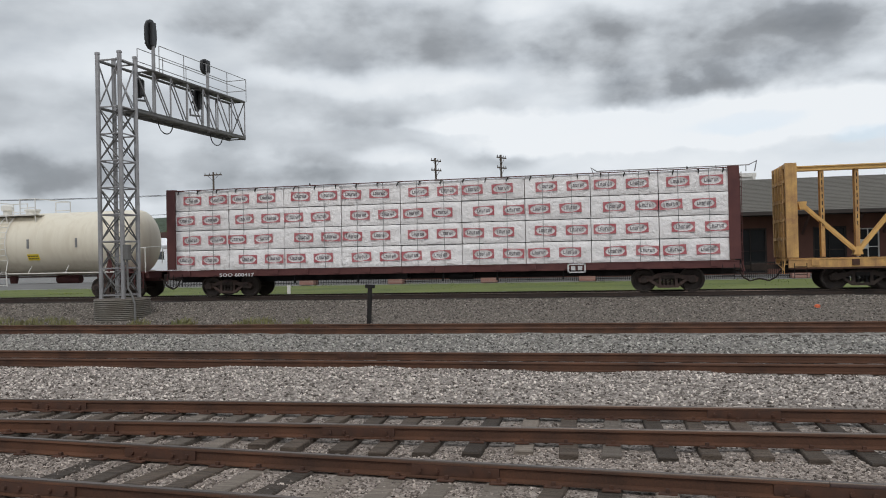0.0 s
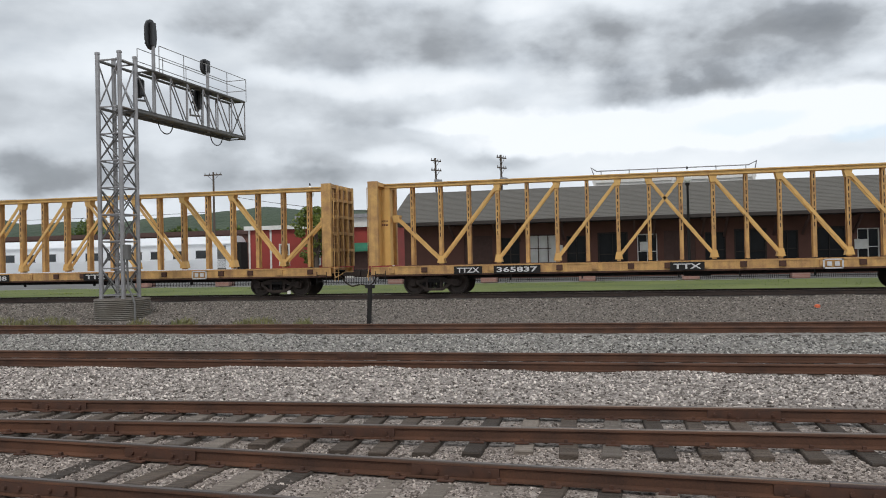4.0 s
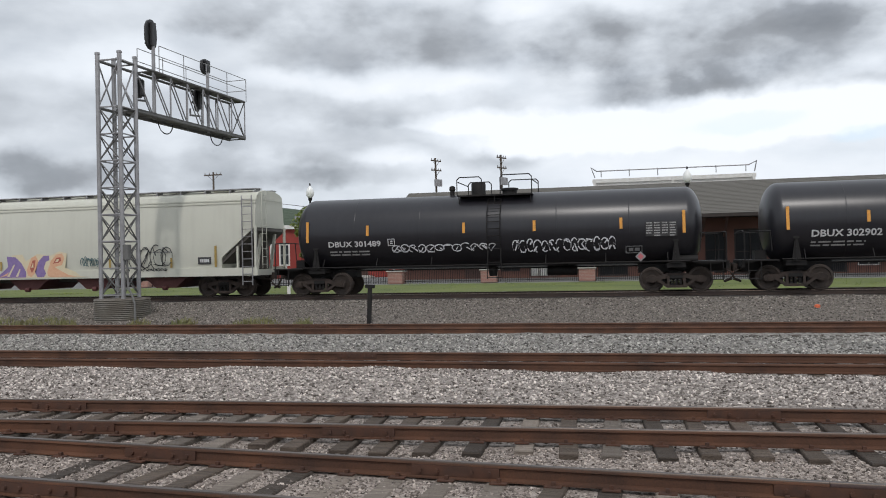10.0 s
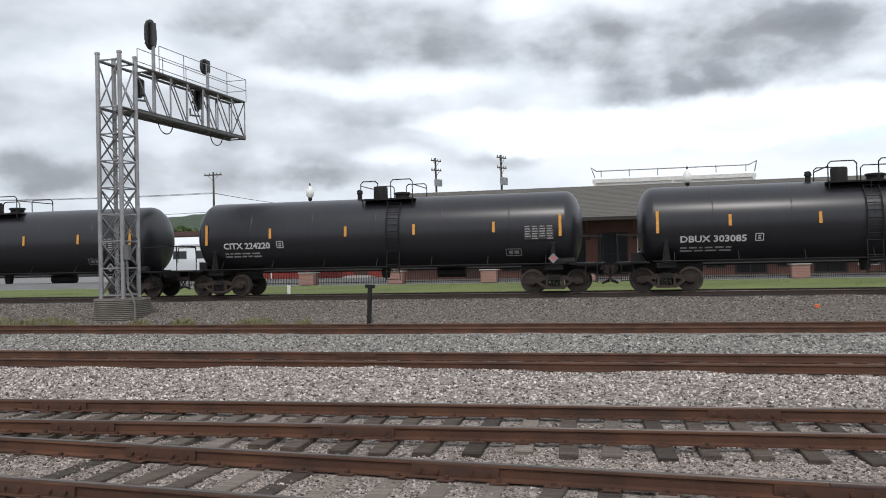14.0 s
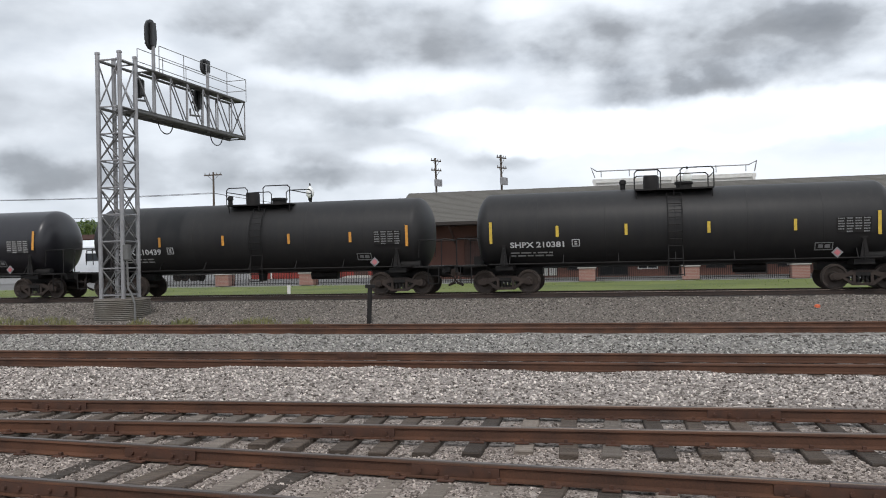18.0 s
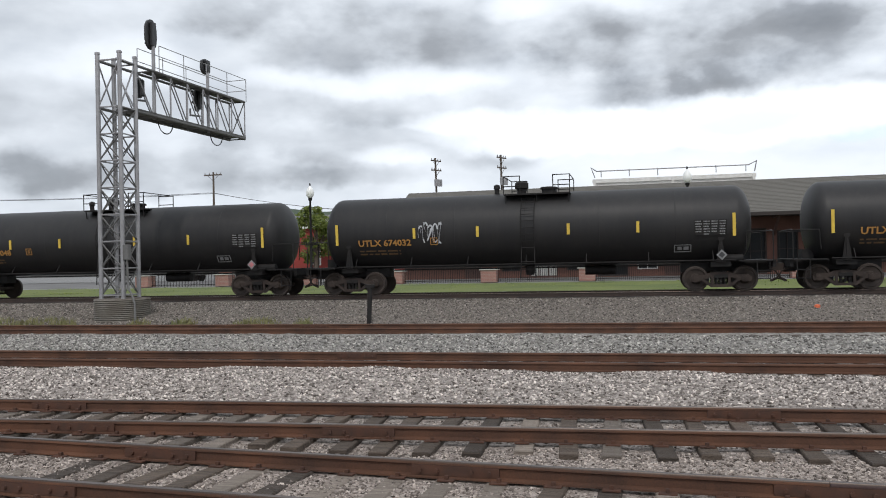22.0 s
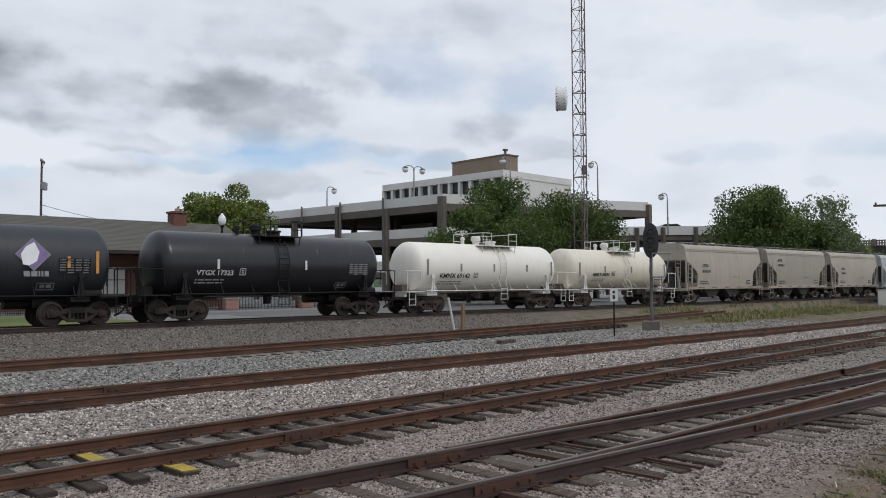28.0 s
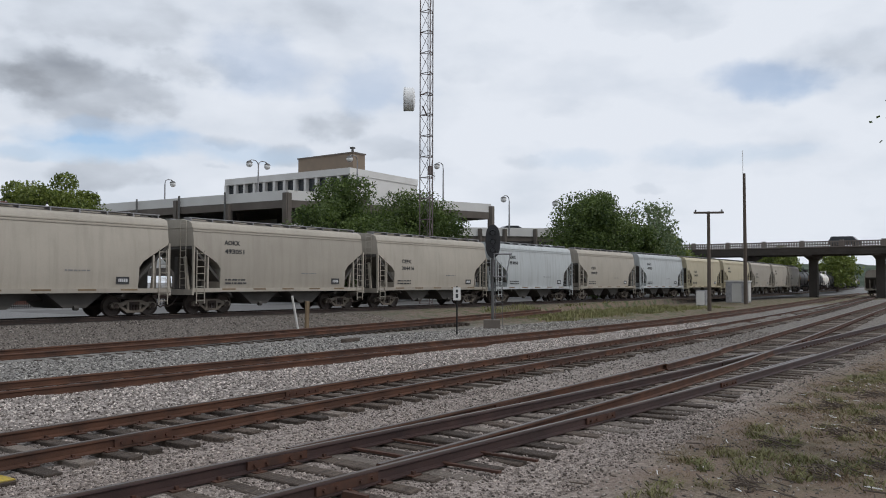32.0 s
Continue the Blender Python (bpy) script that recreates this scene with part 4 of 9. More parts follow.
    part("bottom_outlet", bv, frame_mat, car, smooth=40)
    # top fittings
    x0, w = deck
    zt = zc + radius
    for y in (-0.85, 0.85):
        part("deck", Shape().box(x0 - w / 2, x0 + w / 2, y - 0.3, y + 0.3, zt - 0.125, zt - 0.1).box(x0 - w / 2, x0 + w / 2, y * 1.36 - 0.025, y * 1.36 + 0.025, zt - 0.15, zt - 0.09), fm, car)
        for q in (-0.48, 0.0, 0.48):
            br = Shape().beam((x0 + q * w, y * 0.75, zt - 0.13), (x0 + q * w, y * 1.36, zt - 0.13), 0.04).beam((x0 + q * w, y * 1.34, zt - 0.14), (x0 + q * w, y * 1.26, zc + math.sqrt(radius ** 2 - (y * 1.26) ** 2)), 0.035)
            part("deck_bracket", br, fm, car)
    if deck_style == "box":
        for a, b, top in ((-w / 2, -w / 6, 0.62), (w / 12, w / 2, 0.66)):
            for y in (-1.2, 1.2):
                part("deck_railing", Shape().pipe([(x0 + a, y, zt - 0.11), (x0 + a, y, zt + top - 0.1), (x0 + a + 0.1, y, zt + top), (x0 + b - 0.1, y, zt + top), (x0 + b, y, zt + top - 0.1), (x0 + b, y, zt - 0.11)], 0.022), fm, car)
        for x in (x0 - w / 2, x0 + w / 2):
            part("deck_railing", Shape().pipe([(x, -1.2, zt + 0.45), (x, 1.2, zt + 0.45)], 0.022), fm, car)
    else:
        for a, b in ((-w / 2, -w / 4), (w / 4, w / 2)):
            for y in (-1.2, 1.2):
                part("deck_railing", Shape().pipe([(x0 + a, y, zt - 0.11), (x0 + a, y, zt + 0.6), (x0 + b, y, zt + 0.6), (x0 + b, y, zt - 0.11)], 0.02).rod((x0 + a, y, zt + 0.2), (x0 + b, y, zt + 0.2), 0.02), fm, car)
        for x in (x0 - w / 2, x0 + w / 2):
            part("deck_railing", Shape().pipe([(x, -1.2, zt + 0.6), (x, 1.2, zt + 0.6)], 0.02), fm, car)
    part("manway", Shape().lathe([(zt - 0.1, 0.3), (zt + 0.12, 0.3), (zt + 0.13, 0.36), (zt + 0.2, 0.36), (zt + 0.22, 0.3)], "z", 18, 0, (x0 + 0.15 * w, 0, 0)), fm, car, smooth=40)
    hx = x0 - 0.28 * w
    if deck_style == "box":
        part("valve_housing", Shape().lathe([(zt - 0.1, 0.3), (zt + 0.44, 0.3), (zt + 0.5, 0.27)], "z", 18, 0, (hx, 0, 0)), frame_mat, car, smooth=40)
    else:
        part("valve_housing", Shape().lathe([(zt - 0.1, 0.18), (zt + 0.16, 0.2), (zt + 0.2, 0.28), (zt + 0.4, 0.28), (zt + 0.48, 0.2)], "z", 18, 0, (hx, 0, 0)), fm, car, smooth=40)
    part("safety_valve", Shape().lathe([(zt - 0.05, 0.1), (zt + 0.2, 0.1), (zt + 0.22, 0.14), (zt + 0.36, 0.12), (zt + 0.4, 0.05)], "z", 12, 0, (x0 - w / 2 - 0.45, 0, 0)), fm, car, smooth=40)
    # ladder up the flank
    lx = x0 if ladder is None else ladder
    lad = Shape()
    for q in (-0.26, 0.26):
        pts = []
        for k in range(9):
            a = math.radians(-28 + (62 + 28) * k / 8)
            pts.append((lx + q, -math.cos(a) * (radius + 0.10), zc + math.sin(a) * (radius + 0.10)))
        pts = [(lx + q, -1.5, 1.3)] + pts
        lad.pipe(pts, 0.02)
    zs = [0.65, 0.95, 1.25]
    foot = Shape()
    for q in (-0.26, 0.26):
        foot.pipe([(lx + q * 1.15, -1.5, 0.6), (lx + q, -1.5, 1.3)], 0.02)
    for z in zs:
        foot.rod((lx - 0.28, -1.5, z), (lx + 0.28, -1.5, z), 0.016)
    part("ladder_foot", foot, frame_mat if lower else fm, car)
    for k in range(10):
        a = math.radians(-28 + 88 * k / 9)
        p = (-math.cos(a) * (radius + 0.10), zc + math.sin(a) * (radius + 0.10))
        lad.rod((lx - 0.26, *p), (lx + 0.26, *p), 0.016)
    part("ladder", lad, fm, car)
    # reflectors
    spots = [(x, zc + stripe_dz, 0.42) for x in stripes]
    if end_stripes:
        spots += [(-th + 0.75, zc + stripe_dz, 0.85), (th - 0.75, zc + stripe_dz, 0.85)]
    for x, z, tall in spots:
        y, turn = tank_turn(zc, radius, z)
        part("reflector", Shape().box(-0.055, 0.055, -0.012, 0.004, -tall / 2, tall / 2), stripe_mat, car, at=pose(x, y, z) @ turn)
    # lettering
    if marks:
        y, turn = tank_turn(zc, radius, mark_z + mark_size * 0.35)
        flat_letters(car, marks, mark_mat, mark_at, mark_z, y - 0.006, mark_size, mark_w, turn=turn)
        y, turn = tank_turn(zc, radius, mark_z - 0.28)
        part("small_print", bars(2, 0, mark_w * 0.78, 0.13, 0.15, 0.065, int(abs(place) * 10)), {"gold_ink": "gold_print", "white_ink": "pale_stencil"}.get(mark_mat, "stencil_grey"), car, at=pose(mark_at, y, mark_z - 0.28) @ turn)["kind"] = "stuff"
        y, turn = tank_turn(zc, radius, mark_z + 0.12)
        fr = Shape()
        for a, b, c, e in ((0, 0.3, 0, 0.03), (0, 0.3, 0.27, 0.3), (0, 0.03, 0, 0.3), (0.27, 0.3, 0, 0.3), (0.1, 0.2, 0.08, 0.13), (0.1, 0.2, 0.17, 0.22)):
            fr.box(a, b, -0.004, 0.0, c, e)
        part("stencil", fr, mark_mat, car, at=pose(mark_at + mark_w + stencil_gap, y, mark_z) @ turn)
    if table:
        tx = th - 2.15
        y, turn = tank_turn(zc, radius, zc - 0.15)
        part("data_panel", Shape().box(0, 1.15, 0.0, 0.004, -0.28, 0.28), "black_iron" if shell.startswith("black_dull") or shell == "slate_tank" else "panel_grey", car, at=pose(tx, y, zc - 0.15) @ turn)
        ink = "black_ink" if shell.startswith("white") else "pale_stencil" if shell == "black_tank" else "stencil_grey"
        for q in range(4):
            part("small_print", bars(5 + q % 2, 0.03 + q * 0.285, 0.25 + q * 0.285, 0.25, 0.095, 0.045, int(place) + q), ink, car, at=pose(tx, y - 0.006, zc - 0.15) @ turn)["kind"] = "stuff"
        y, turn = tank_turn(zc, radius, zc - 0.8)
        fr = Shape()
        for a, b, c, e in ((0, 0.62, 0, 0.03), (0, 0.62, 0.3, 0.33), (0, 0.03, 0, 0.33), (0.59, 0.62, 0, 0.33), (0.12, 0.28, 0.1, 0.24), (0.34, 0.52, 0.1, 0.24)):
            fr.box(a, b, -0.004, 0.0, c, e)
        part("stencil", fr, "stencil_grey" if not shell.startswith("white") else "black_ink", car, at=pose(tx - 0.75, y, zc - 1.05) @ turn)
        y, turn = tank_turn(zc, radius, zc - 0.7)
        part("small_print", bars(2, 0, 0.9, 0.1, 0.12, 0.05, int(place) + 3), "stencil_grey", car, at=pose(tx - 3.2, y, zc - 0.6) @ turn)["kind"] = "stuff"
    if placard is not None:
        y = -1.42
        p = part("placard", Shape().box(-0.14, 0.14, -0.01, 0.01, -0.14, 0.14), "stencil_grey", car, "diamond hazard placard", at=pose(placard, y, 1.36, 0, 45, 0))
        part("symbol", Shape().box(-0.085, 0.085, -0.016, -0.01, -0.085, 0.085), "red_ink" if int(place) % 2 else "black_ink", p)
    if patch:
        px_, pz_, pw_, ph_, pm_ = patch
        y, turn = tank_turn(zc, radius, pz_)
        part("notice", Shape().box(-pw_ / 2, pw_ / 2, -0.008, 0.004, -ph_ / 2, ph_ / 2), pm_, car, at=pose(px_, y, pz_) @ turn)
        part("small_print", bars(2, -pw_ * 0.42, pw_ * 0.42, ph_ * 0.25, ph_ * 0.4, ph_ * 0.16, 5), "black_ink", car, at=pose(px_, y - 0.012, pz_) @ turn)["kind"] = "stuff"
    if extra:
        extra(car, zc, radius)
    add_trucks(car, spacing, "dusty" if dusty else "rusty" if fm != frame_mat or shell in ("white_tank", "cream_tank") else "dark")
    return car


def scribble(car, zc, radius, x0, x1, z, tall, mats, seed, thick=0.035, loops=9):
    """Spray-painted letters of rounded and angular strokes on a flank; flat when radius is 0."""
    r = random.Random(seed)
    s = Shape()
    wide = (x1 - x0) / loops

    def stroke(pts):
        for (xa, za), (xb, zb) in zip(pts, pts[1:]):
            if abs(xa - xb) + abs(za - zb) < 0.01:
                continue
            ya = tank_turn(zc, radius, (za + zb) / 2)[0] if radius else zc
            s.beam((xa, ya - 0.004, za), (xb, ya - 0.004, zb), 0.006, thick * r.uniform(0.75, 1.2), upward=(0.01, 0, 1))
    for k in range(loops):
        cx, cz = x0 + wide * (k + 0.5), z + r.uniform(-0.06, 0.06) * tall
        w, t = wide * r.uniform(0.42, 0.6), tall * r.uniform(0.38, 0.55)
        a0, a1 = r.uniform(-0.6, 1.2), r.uniform(3.6, 6.4)
        stroke([(cx + w * math.cos(a0 + (a1 - a0) * q / 9), cz + t * math.sin(a0 + (a1 - a0) * q / 9)) for q in range(10)])
        corner = [(-1, -1), (-0.8, 1), (0, 0.1), (0.9, 1), (1, -1), (-0.2, -0.6), (0.4, 0.6)]
        r.shuffle(corner)
        stroke([(cx + w * p * r.uniform(0.7, 1.1), cz + t * q * r.uniform(0.7, 1.1)) for p, q in corner[:r.choice((2, 3, 4))]])
    ob = part("graffiti", s, mats, car, "spray-painted scrawl")
    ob["kind"] = "stuff"
    return ob


def hopper_car(place, label, length, spacing, paint, top=4.35, half=1.52, bays=4, marks=(), mark_mat="black_ink", cut=1.35, group="hopper cars", dusty=False, plain=False, curve=True):
    car = new_car("hopper_car", label, "hopper car", place, group)
    h = length / 2
    # curved side sheets with raking ends
    foot = [(-h, 3.2), (-h + cut * 0.86, 2.42), (-h + cut, 2.15), (-h + cut + 0.02, 1.2)] if dusty else [(-h, 2.95), (-h + cut * 0.95, 1.75), (-h + cut, 1.62), (-h + cut + 0.02, 1.2)]
    foot += [(x, 1.2) for x in (-h / 3, 0.0, h / 3)] + [(-x, z) for x, z in foot[::-1]]

    def flank(z):
        return half - 0.17 * max(0.0, (z - 2.2) / 1.8) ** 2 - 0.07 * max(0.0, (2.2 - z) / 1.0) ** 2
    ups = 10
    body = Shape()
    for sg in (-1, 1):
        grid = [(x, sg * flank(zb + (top - 0.25 - zb) * k / ups), zb + (top - 0.25 - zb) * k / ups) for x, zb in foot for k in range(ups + 1)]
        body.add(grid, [(i * (ups + 1) + k, (i + 1) * (ups + 1) + k, (i + 1) * (ups + 1) + k + 1, i * (ups + 1) + k + 1) for i in range(len(foot) - 1) for k in range(ups)])
    for (xa, za), (xb, zb) in zip(foot, foot[1:]):
        body.add([(xa, -flank(za), za), (xb, -flank(zb), zb), (xb, flank(zb), zb), (xa, flank(za), za)], [(0, 1, 2, 3)])
    for x, zb in (foot[0], foot[-1]):
        ring = [zb + (top - 0.25 - zb) * k / ups for k in range(ups + 1)]
        body.add([(x, -flank(z), z) for z in ring] + [(x, flank(z), z) for z in ring], [(k, k + 1, ups + 2 + k, ups + 1 + k) for k in range(ups)])
    part("body", body, paint, car, smooth=35)
    roof = Shape()
    e = flank(top - 0.25)
    arc = [(-e, top - 0.25), (-e + 0.06, top - 0.05), (-e + 0.26, top + 0.06), (-0.5, top + 0.18), (0.5, top + 0.18), (e - 0.26, top + 0.06), (e - 0.06, top - 0.05), (e, top - 0.25)]
    roof.prism(arc, -h - 0.02, h + 0.02, axis="x")
    part("roof", roof, paint, car, smooth=45)
    for z in (top - 0.30, top - 0.42):
        part("side_rib", Shape().box(-h, h, -flank(z) - 0.03, -flank(z) + 0.03, z, z + 0.045), paint, car)
        part("side_rib", Shape().box(-h, h, flank(z) - 0.03, flank(z) + 0.03, z, z + 0.045), paint, car)
    # roof walk and hatches
    w = Shape()
    for y in (-0.75, 0.75):
        w.box(-h + 0.1, h - 0.1, y - 0.22, y + 0.22, top + 0.22, top + 0.26)
        n = int(length / 1.2)
        for k in range(n + 1):
            x = -h + 0.2 + (length - 0.4) * k / n
            w.box(x - 0.03, x + 0.03, y - 0.24, y + 0.24, top + 0.08, top + 0.22)
    part("roof_walk", w, "galv", car)
    hat = Shape()
    hat.box(-h + 0.7, h - 0.7, -0.34, 0.34, top + 0.14, top + 0.24)
    for k in range(bays * 2):
        x = -h + 0.9 + (length - 1.8) * (k + 0.5) / (bays * 2)
        hat.box(x - 0.5, x + 0.5, -0.38, 0.38, top + 0.24, top + 0.29)
    part("hatch", hat, paint, car)
    # side sill, end platforms, ladders
    for y in (-1, 1):
        yy = sorted((y * (half - 0.12), y * (half + 0.02)))
        part("side_sill", Shape().box(-h - 0.1, h + 0.1, *yy, 1.04 if dusty else 0.9, 1.22 if dusty else 1.24), paint, car)
    for d in (-1, 1):
        e = Shape()
        e.box(*sorted((d * (h - cut), d * (h + 0.1))), -half, half, 1.02, 1.14).box(*sorted((d * h, d * (h + 0.12))), -half, half, 0.9, 1.16)
        part("end_platform", e, paint, car)
        for y in (-half + 0.06, half - 0.06):
            part("end_post", Shape().box(*sorted((d * (h - 0.03), d * (h + 0.06))), y - 0.06, y + 0.06, 1.1, 3.25 if dusty else 3.0), paint, car)
            part("end_post", Shape().box(*sorted((d * (h - cut * 0.55), d * (h - cut * 0.55 + 0.08))), y - 0.05, y + 0.05, 1.14, 2.7 if dusty else 2.15), paint, car)
        for y in (-0.7, 0.7):
            part("end_post", Shape().beam((d * (h - cut * 0.2), y, 1.14), (d * (h - 0.1), y, 2.7), 0.12), paint, car)
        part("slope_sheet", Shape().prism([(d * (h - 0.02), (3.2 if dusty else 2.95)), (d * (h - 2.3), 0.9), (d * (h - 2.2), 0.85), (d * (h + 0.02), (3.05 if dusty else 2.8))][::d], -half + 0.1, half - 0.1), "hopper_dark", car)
        part("ladder", ladder_shape((d * (h - 0.32), -half - 0.05, 0.5), (d * (h - 0.32), -half - 0.05, 3.0 if dusty else top - 0.1), 0.45, 8 if dusty else 12, 0.016, "x", 0.035), paint if dusty else "galv", car)
        part("ladder", ladder_shape((d * (h + 0.16), -0.9, 1.2), (d * (h + 0.16), -0.9, top + 0.1), 0.42, 10, along="y"), paint, car)
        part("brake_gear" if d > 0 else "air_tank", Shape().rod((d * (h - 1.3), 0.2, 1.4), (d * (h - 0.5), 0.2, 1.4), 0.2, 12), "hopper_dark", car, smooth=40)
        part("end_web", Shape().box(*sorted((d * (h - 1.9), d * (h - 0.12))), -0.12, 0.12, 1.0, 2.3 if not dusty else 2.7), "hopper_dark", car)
        part("coupler", coupler_shape(d * h, d * (h + (0.7 if dusty else 0.26))), "truck", car)
    # discharge bays
    inner = length - 2 * cut - 2.2
    for k in range(bays):
        xc = -inner / 2 + inner * (k + 0.5) / bays
        wdt = inner / bays * (0.42 if bays > 2 else 0.46)
        b = Shape()
        b.prism([(xc - wdt, 1.22), (xc - wdt * 0.32, 0.42), (xc + wdt * 0.32, 0.42), (xc + wdt, 1.22)], -1.2, 1.2)
        b.rod((xc - 0.1, -1.25, 0.42), (xc + 0.1, -1.25, 0.42), 0.1, 8)
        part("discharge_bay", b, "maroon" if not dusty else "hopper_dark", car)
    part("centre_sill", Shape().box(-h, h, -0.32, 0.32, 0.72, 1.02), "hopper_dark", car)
    for words, x, z, size, width in marks:
        flat_letters(car, words, mark_mat, x, z, -flank(z) - 0.012, size, width)
    r = random.Random(int(place))
    if not plain:
        part("small_print", bars(2, 0, 1.3, 0.2, 0.16, 0.07, int(place)), "black_ink", car, at=pose(-h + cut + 0.3, -flank(1.5) - 0.02, 1.45))["kind"] = "stuff"
        part("data_panel", Shape().box(0, 0.62, -0.006, 0.0, 0, 0.3), "black_ink", car, at=pose(h - cut - 1.1, -flank(1.5) - 0.02, 1.42))
        part("small_print", bars(1, 0.1, 0.55, 0.22, 0.1, 0.14, 3), "white_ink", car, at=pose(h - cut - 1.1, -flank(1.5) - 0.028, 1.42))["kind"] = "stuff"
        part("small_print", bars(1, 0, 1.1, 0.1, 0.1, 0.05, int(place) + 1), "stencil_grey", car, at=pose(h - cut - 3.4, -flank(1.9) - 0.02, 1.9))["kind"] = "stuff"
    for x in ([-h + cut + 0.5 + (length - 2 * cut - 1.0) * k / 4 for k in range(5)] if dusty else (-5.8, -2.9, 2.7, 5.7)):
        part("reflector", Shape().box(-0.4, 0.4, -0.006, 0, 0, 0.07) if dusty else Shape().box(-0.05, 0.05, -0.006, 0, 0, 0.42), "straw" if dusty else "ochre_tape", car, at=pose(x, -half - 0.022, 1.13 if dusty else 1.3))
    add_trucks(car, spacing, "dusty" if dusty else "dark")
    return car


def centre_beam(place, label, paint, worn, marks=(), loaded=False, group="centre-beam cars"):
    car = new_car("centre_beam_car", label, "flat car", place, group)
    h, top = 11.7, 4.62
    s = Shape()
    s.box(-h, h, -0.35, 0.35, 0.62, 1.05)
    part("centre_sill", s, "black_iron", car)
    for y in (-1, 1):
        f = Shape()
        f.box(-h, h, *sorted((y * 1.28, y * 1.40)), 0.93 if loaded else 0.82, 1.13)
        f.box(-h, h, *sorted((y * 1.20, y * 1.42)), 1.11, 1.15)
        part("side_sill", f, worn, car)
        part("sill_flange", Shape().box(-h, h, *sorted((y * 1.24, y * 1.41)), 0.88 if loaded else 0.77, 0.94 if loaded else 0.835), "maroon" if loaded else "rust", car)
        for k in range(17):
            x = -h + 0.9 + (2 * h - 1.8) * k / 16
            part("stake_pocket", Shape().box(x - 0.12, x + 0.12, *sorted((y * 1.40, y * 1.46)), 0.94 if loaded else 0.9, 1.11), "maroon" if loaded else "rust" if k % 3 else worn, car)
    dk = Shape()
    for k in range(20):
        x = -h + 0.3 + (2 * h - 0.6) * k / 19
        dk.box(x - 0.12, x + 0.12, -1.3, 1.3, 0.98, 1.12)
    dk.box(-h, h, -1.28, 1.28, 0.93, 0.97)
    part("deck", dk, worn, car)
    part("top_chord", Shape().box(-h, h, -0.24, 0.24, top - 0.16, top).box(-h, h, -0.30, 0.30, top - 0.03, top + 0.01), paint, car)
    n = 18
    px_ = [-10.25 + 20.5 * k / (n - 1) for k in range(n)]
    for x in px_:
        p = Shape()
        p.box(x - 0.07, x + 0.07, -0.16, -0.12, 1.2, top - 0.1).box(x - 0.07, x + 0.07, 0.12, 0.16, 1.2, top - 0.1).box(x - 0.03, x + 0.03, -0.12, 0.12, 1.2, top - 0.1)
        # shadows in the H-section, drawn as black dashes down the face
        for q in range(8):
            z = 2.35 + q * 0.26
            p.box(x - 0.017, x + 0.017, -0.163, -0.159, z, z + 0.17, 1)
        part("post", p, [worn, "black_iron"], car)

    def diagonal(a, za, b, zb):
        for y in (-0.17, 0.17):
            part("brace", Shape().beam((a, y, za), (b, y, zb), 0.05, 0.115), paint, car)
        for x, z, q in ((a, za, 1), (b, zb, -1)):
            up = 1 if z < 2.5 else -1
            t = 0.185 + 0.004 * (len(car.children) % 5)
            part("gusset", Shape().prism([(x - 0.16, z - up * 0.1), (x + 0.16, z - up * 0.1), (x + 0.09, z + up * 0.2), (x - 0.09, z + up * 0.2)], -t, t), paint, car)
    lo, hi = 1.36, top - 0.24
    for k in (1, 3, 5, 7):
        diagonal(px_[k], lo, px_[k + 2], hi)
        diagonal(px_[n - 1 - k], lo, px_[n - 3 - k], hi)
    diagonal(px_[1], lo, -h + 0.75, 3.2)
    diagonal(px_[n - 2], lo, h - 0.75, 3.2)
    for d in (-1, 1):
        # end bulkhead: frame posts, ribbed sheet and the stub web behind it
        b = Shape()
        b.box(*sorted((d * (h - 0.10), d * (h - 0.04))), -1.36, 1.36, 1.2, top)
        part("bulkhead_sheet", b, paint, car)
        part("bulkhead_skin", Shape().box(*sorted((d * (h - 0.038), d * (h - 0.03))), -1.34, 1.34, 1.2, top - 0.02), "maroon" if loaded else "rusty_yellow", car)
        fr = Shape()
        for y in (-1.36, 1.36):
            fr.box(*sorted((d * (h - 0.34), d * (h + 0.06))), y - 0.1, y + 0.1, 1.2, top + 0.03)
        fr.box(*sorted((d * (h - 0.30), d * (h + 0.04))), -1.36, 1.36, top - 0.14, top + 0.02)
        for z in (1.9, 2.6, 3.3, 4.0):
            fr.box(*sorted((d * (h - 0.04), d * (h + 0.08))), -1.36, 1.36, z - 0.06, z + 0.06)
        for y in (-0.6, 0.0, 0.6):
            fr.box(*sorted((d * (h - 0.04), d * (h + 0.10))), y - 0.05, y + 0.05, 1.2, top)
        part("bulkhead_frame", fr, worn, car)
        part("end_web", Shape().box(*sorted((d * (h - 0.5), d * (h - 0.1))), -0.2, 0.2, 1.2, top - 0.1), paint, car)
        part("small_print", bars(2, 0, 0.3, 0, 0.16, 0.07, 4), "maroon", car, at=pose(d * (h - 0.28) - 0.15, -0.205, 3.1))["kind"] = "stuff"
        part("ladder", ladder_shape((d * (h + 0.14), -1.1, 0.6), (d * (h + 0.14), -1.1, top - 0.2), 0.42, 11, along="y"), worn, car)
        part("coupler", coupler_shape(d * h, d * (h + 0.85)), "truck", car)
        part("end_handrail", cut_lever(d * h, d, 1.35, 1.0), worn, car)
        part("sill_step", ladder_shape((d * (h - 0.4), -1.42, 0.45), (d * (h - 0.4), -1.42, 1.0), 0.42, 2), "black_iron", car)
    ur = Shape()
    for x in (-6.0, -3.2, 0.4, 2.6, 5.2):
        ur.box(x - 0.03, x + 0.03, -1.2, -1.1, 0.55, 0.95)
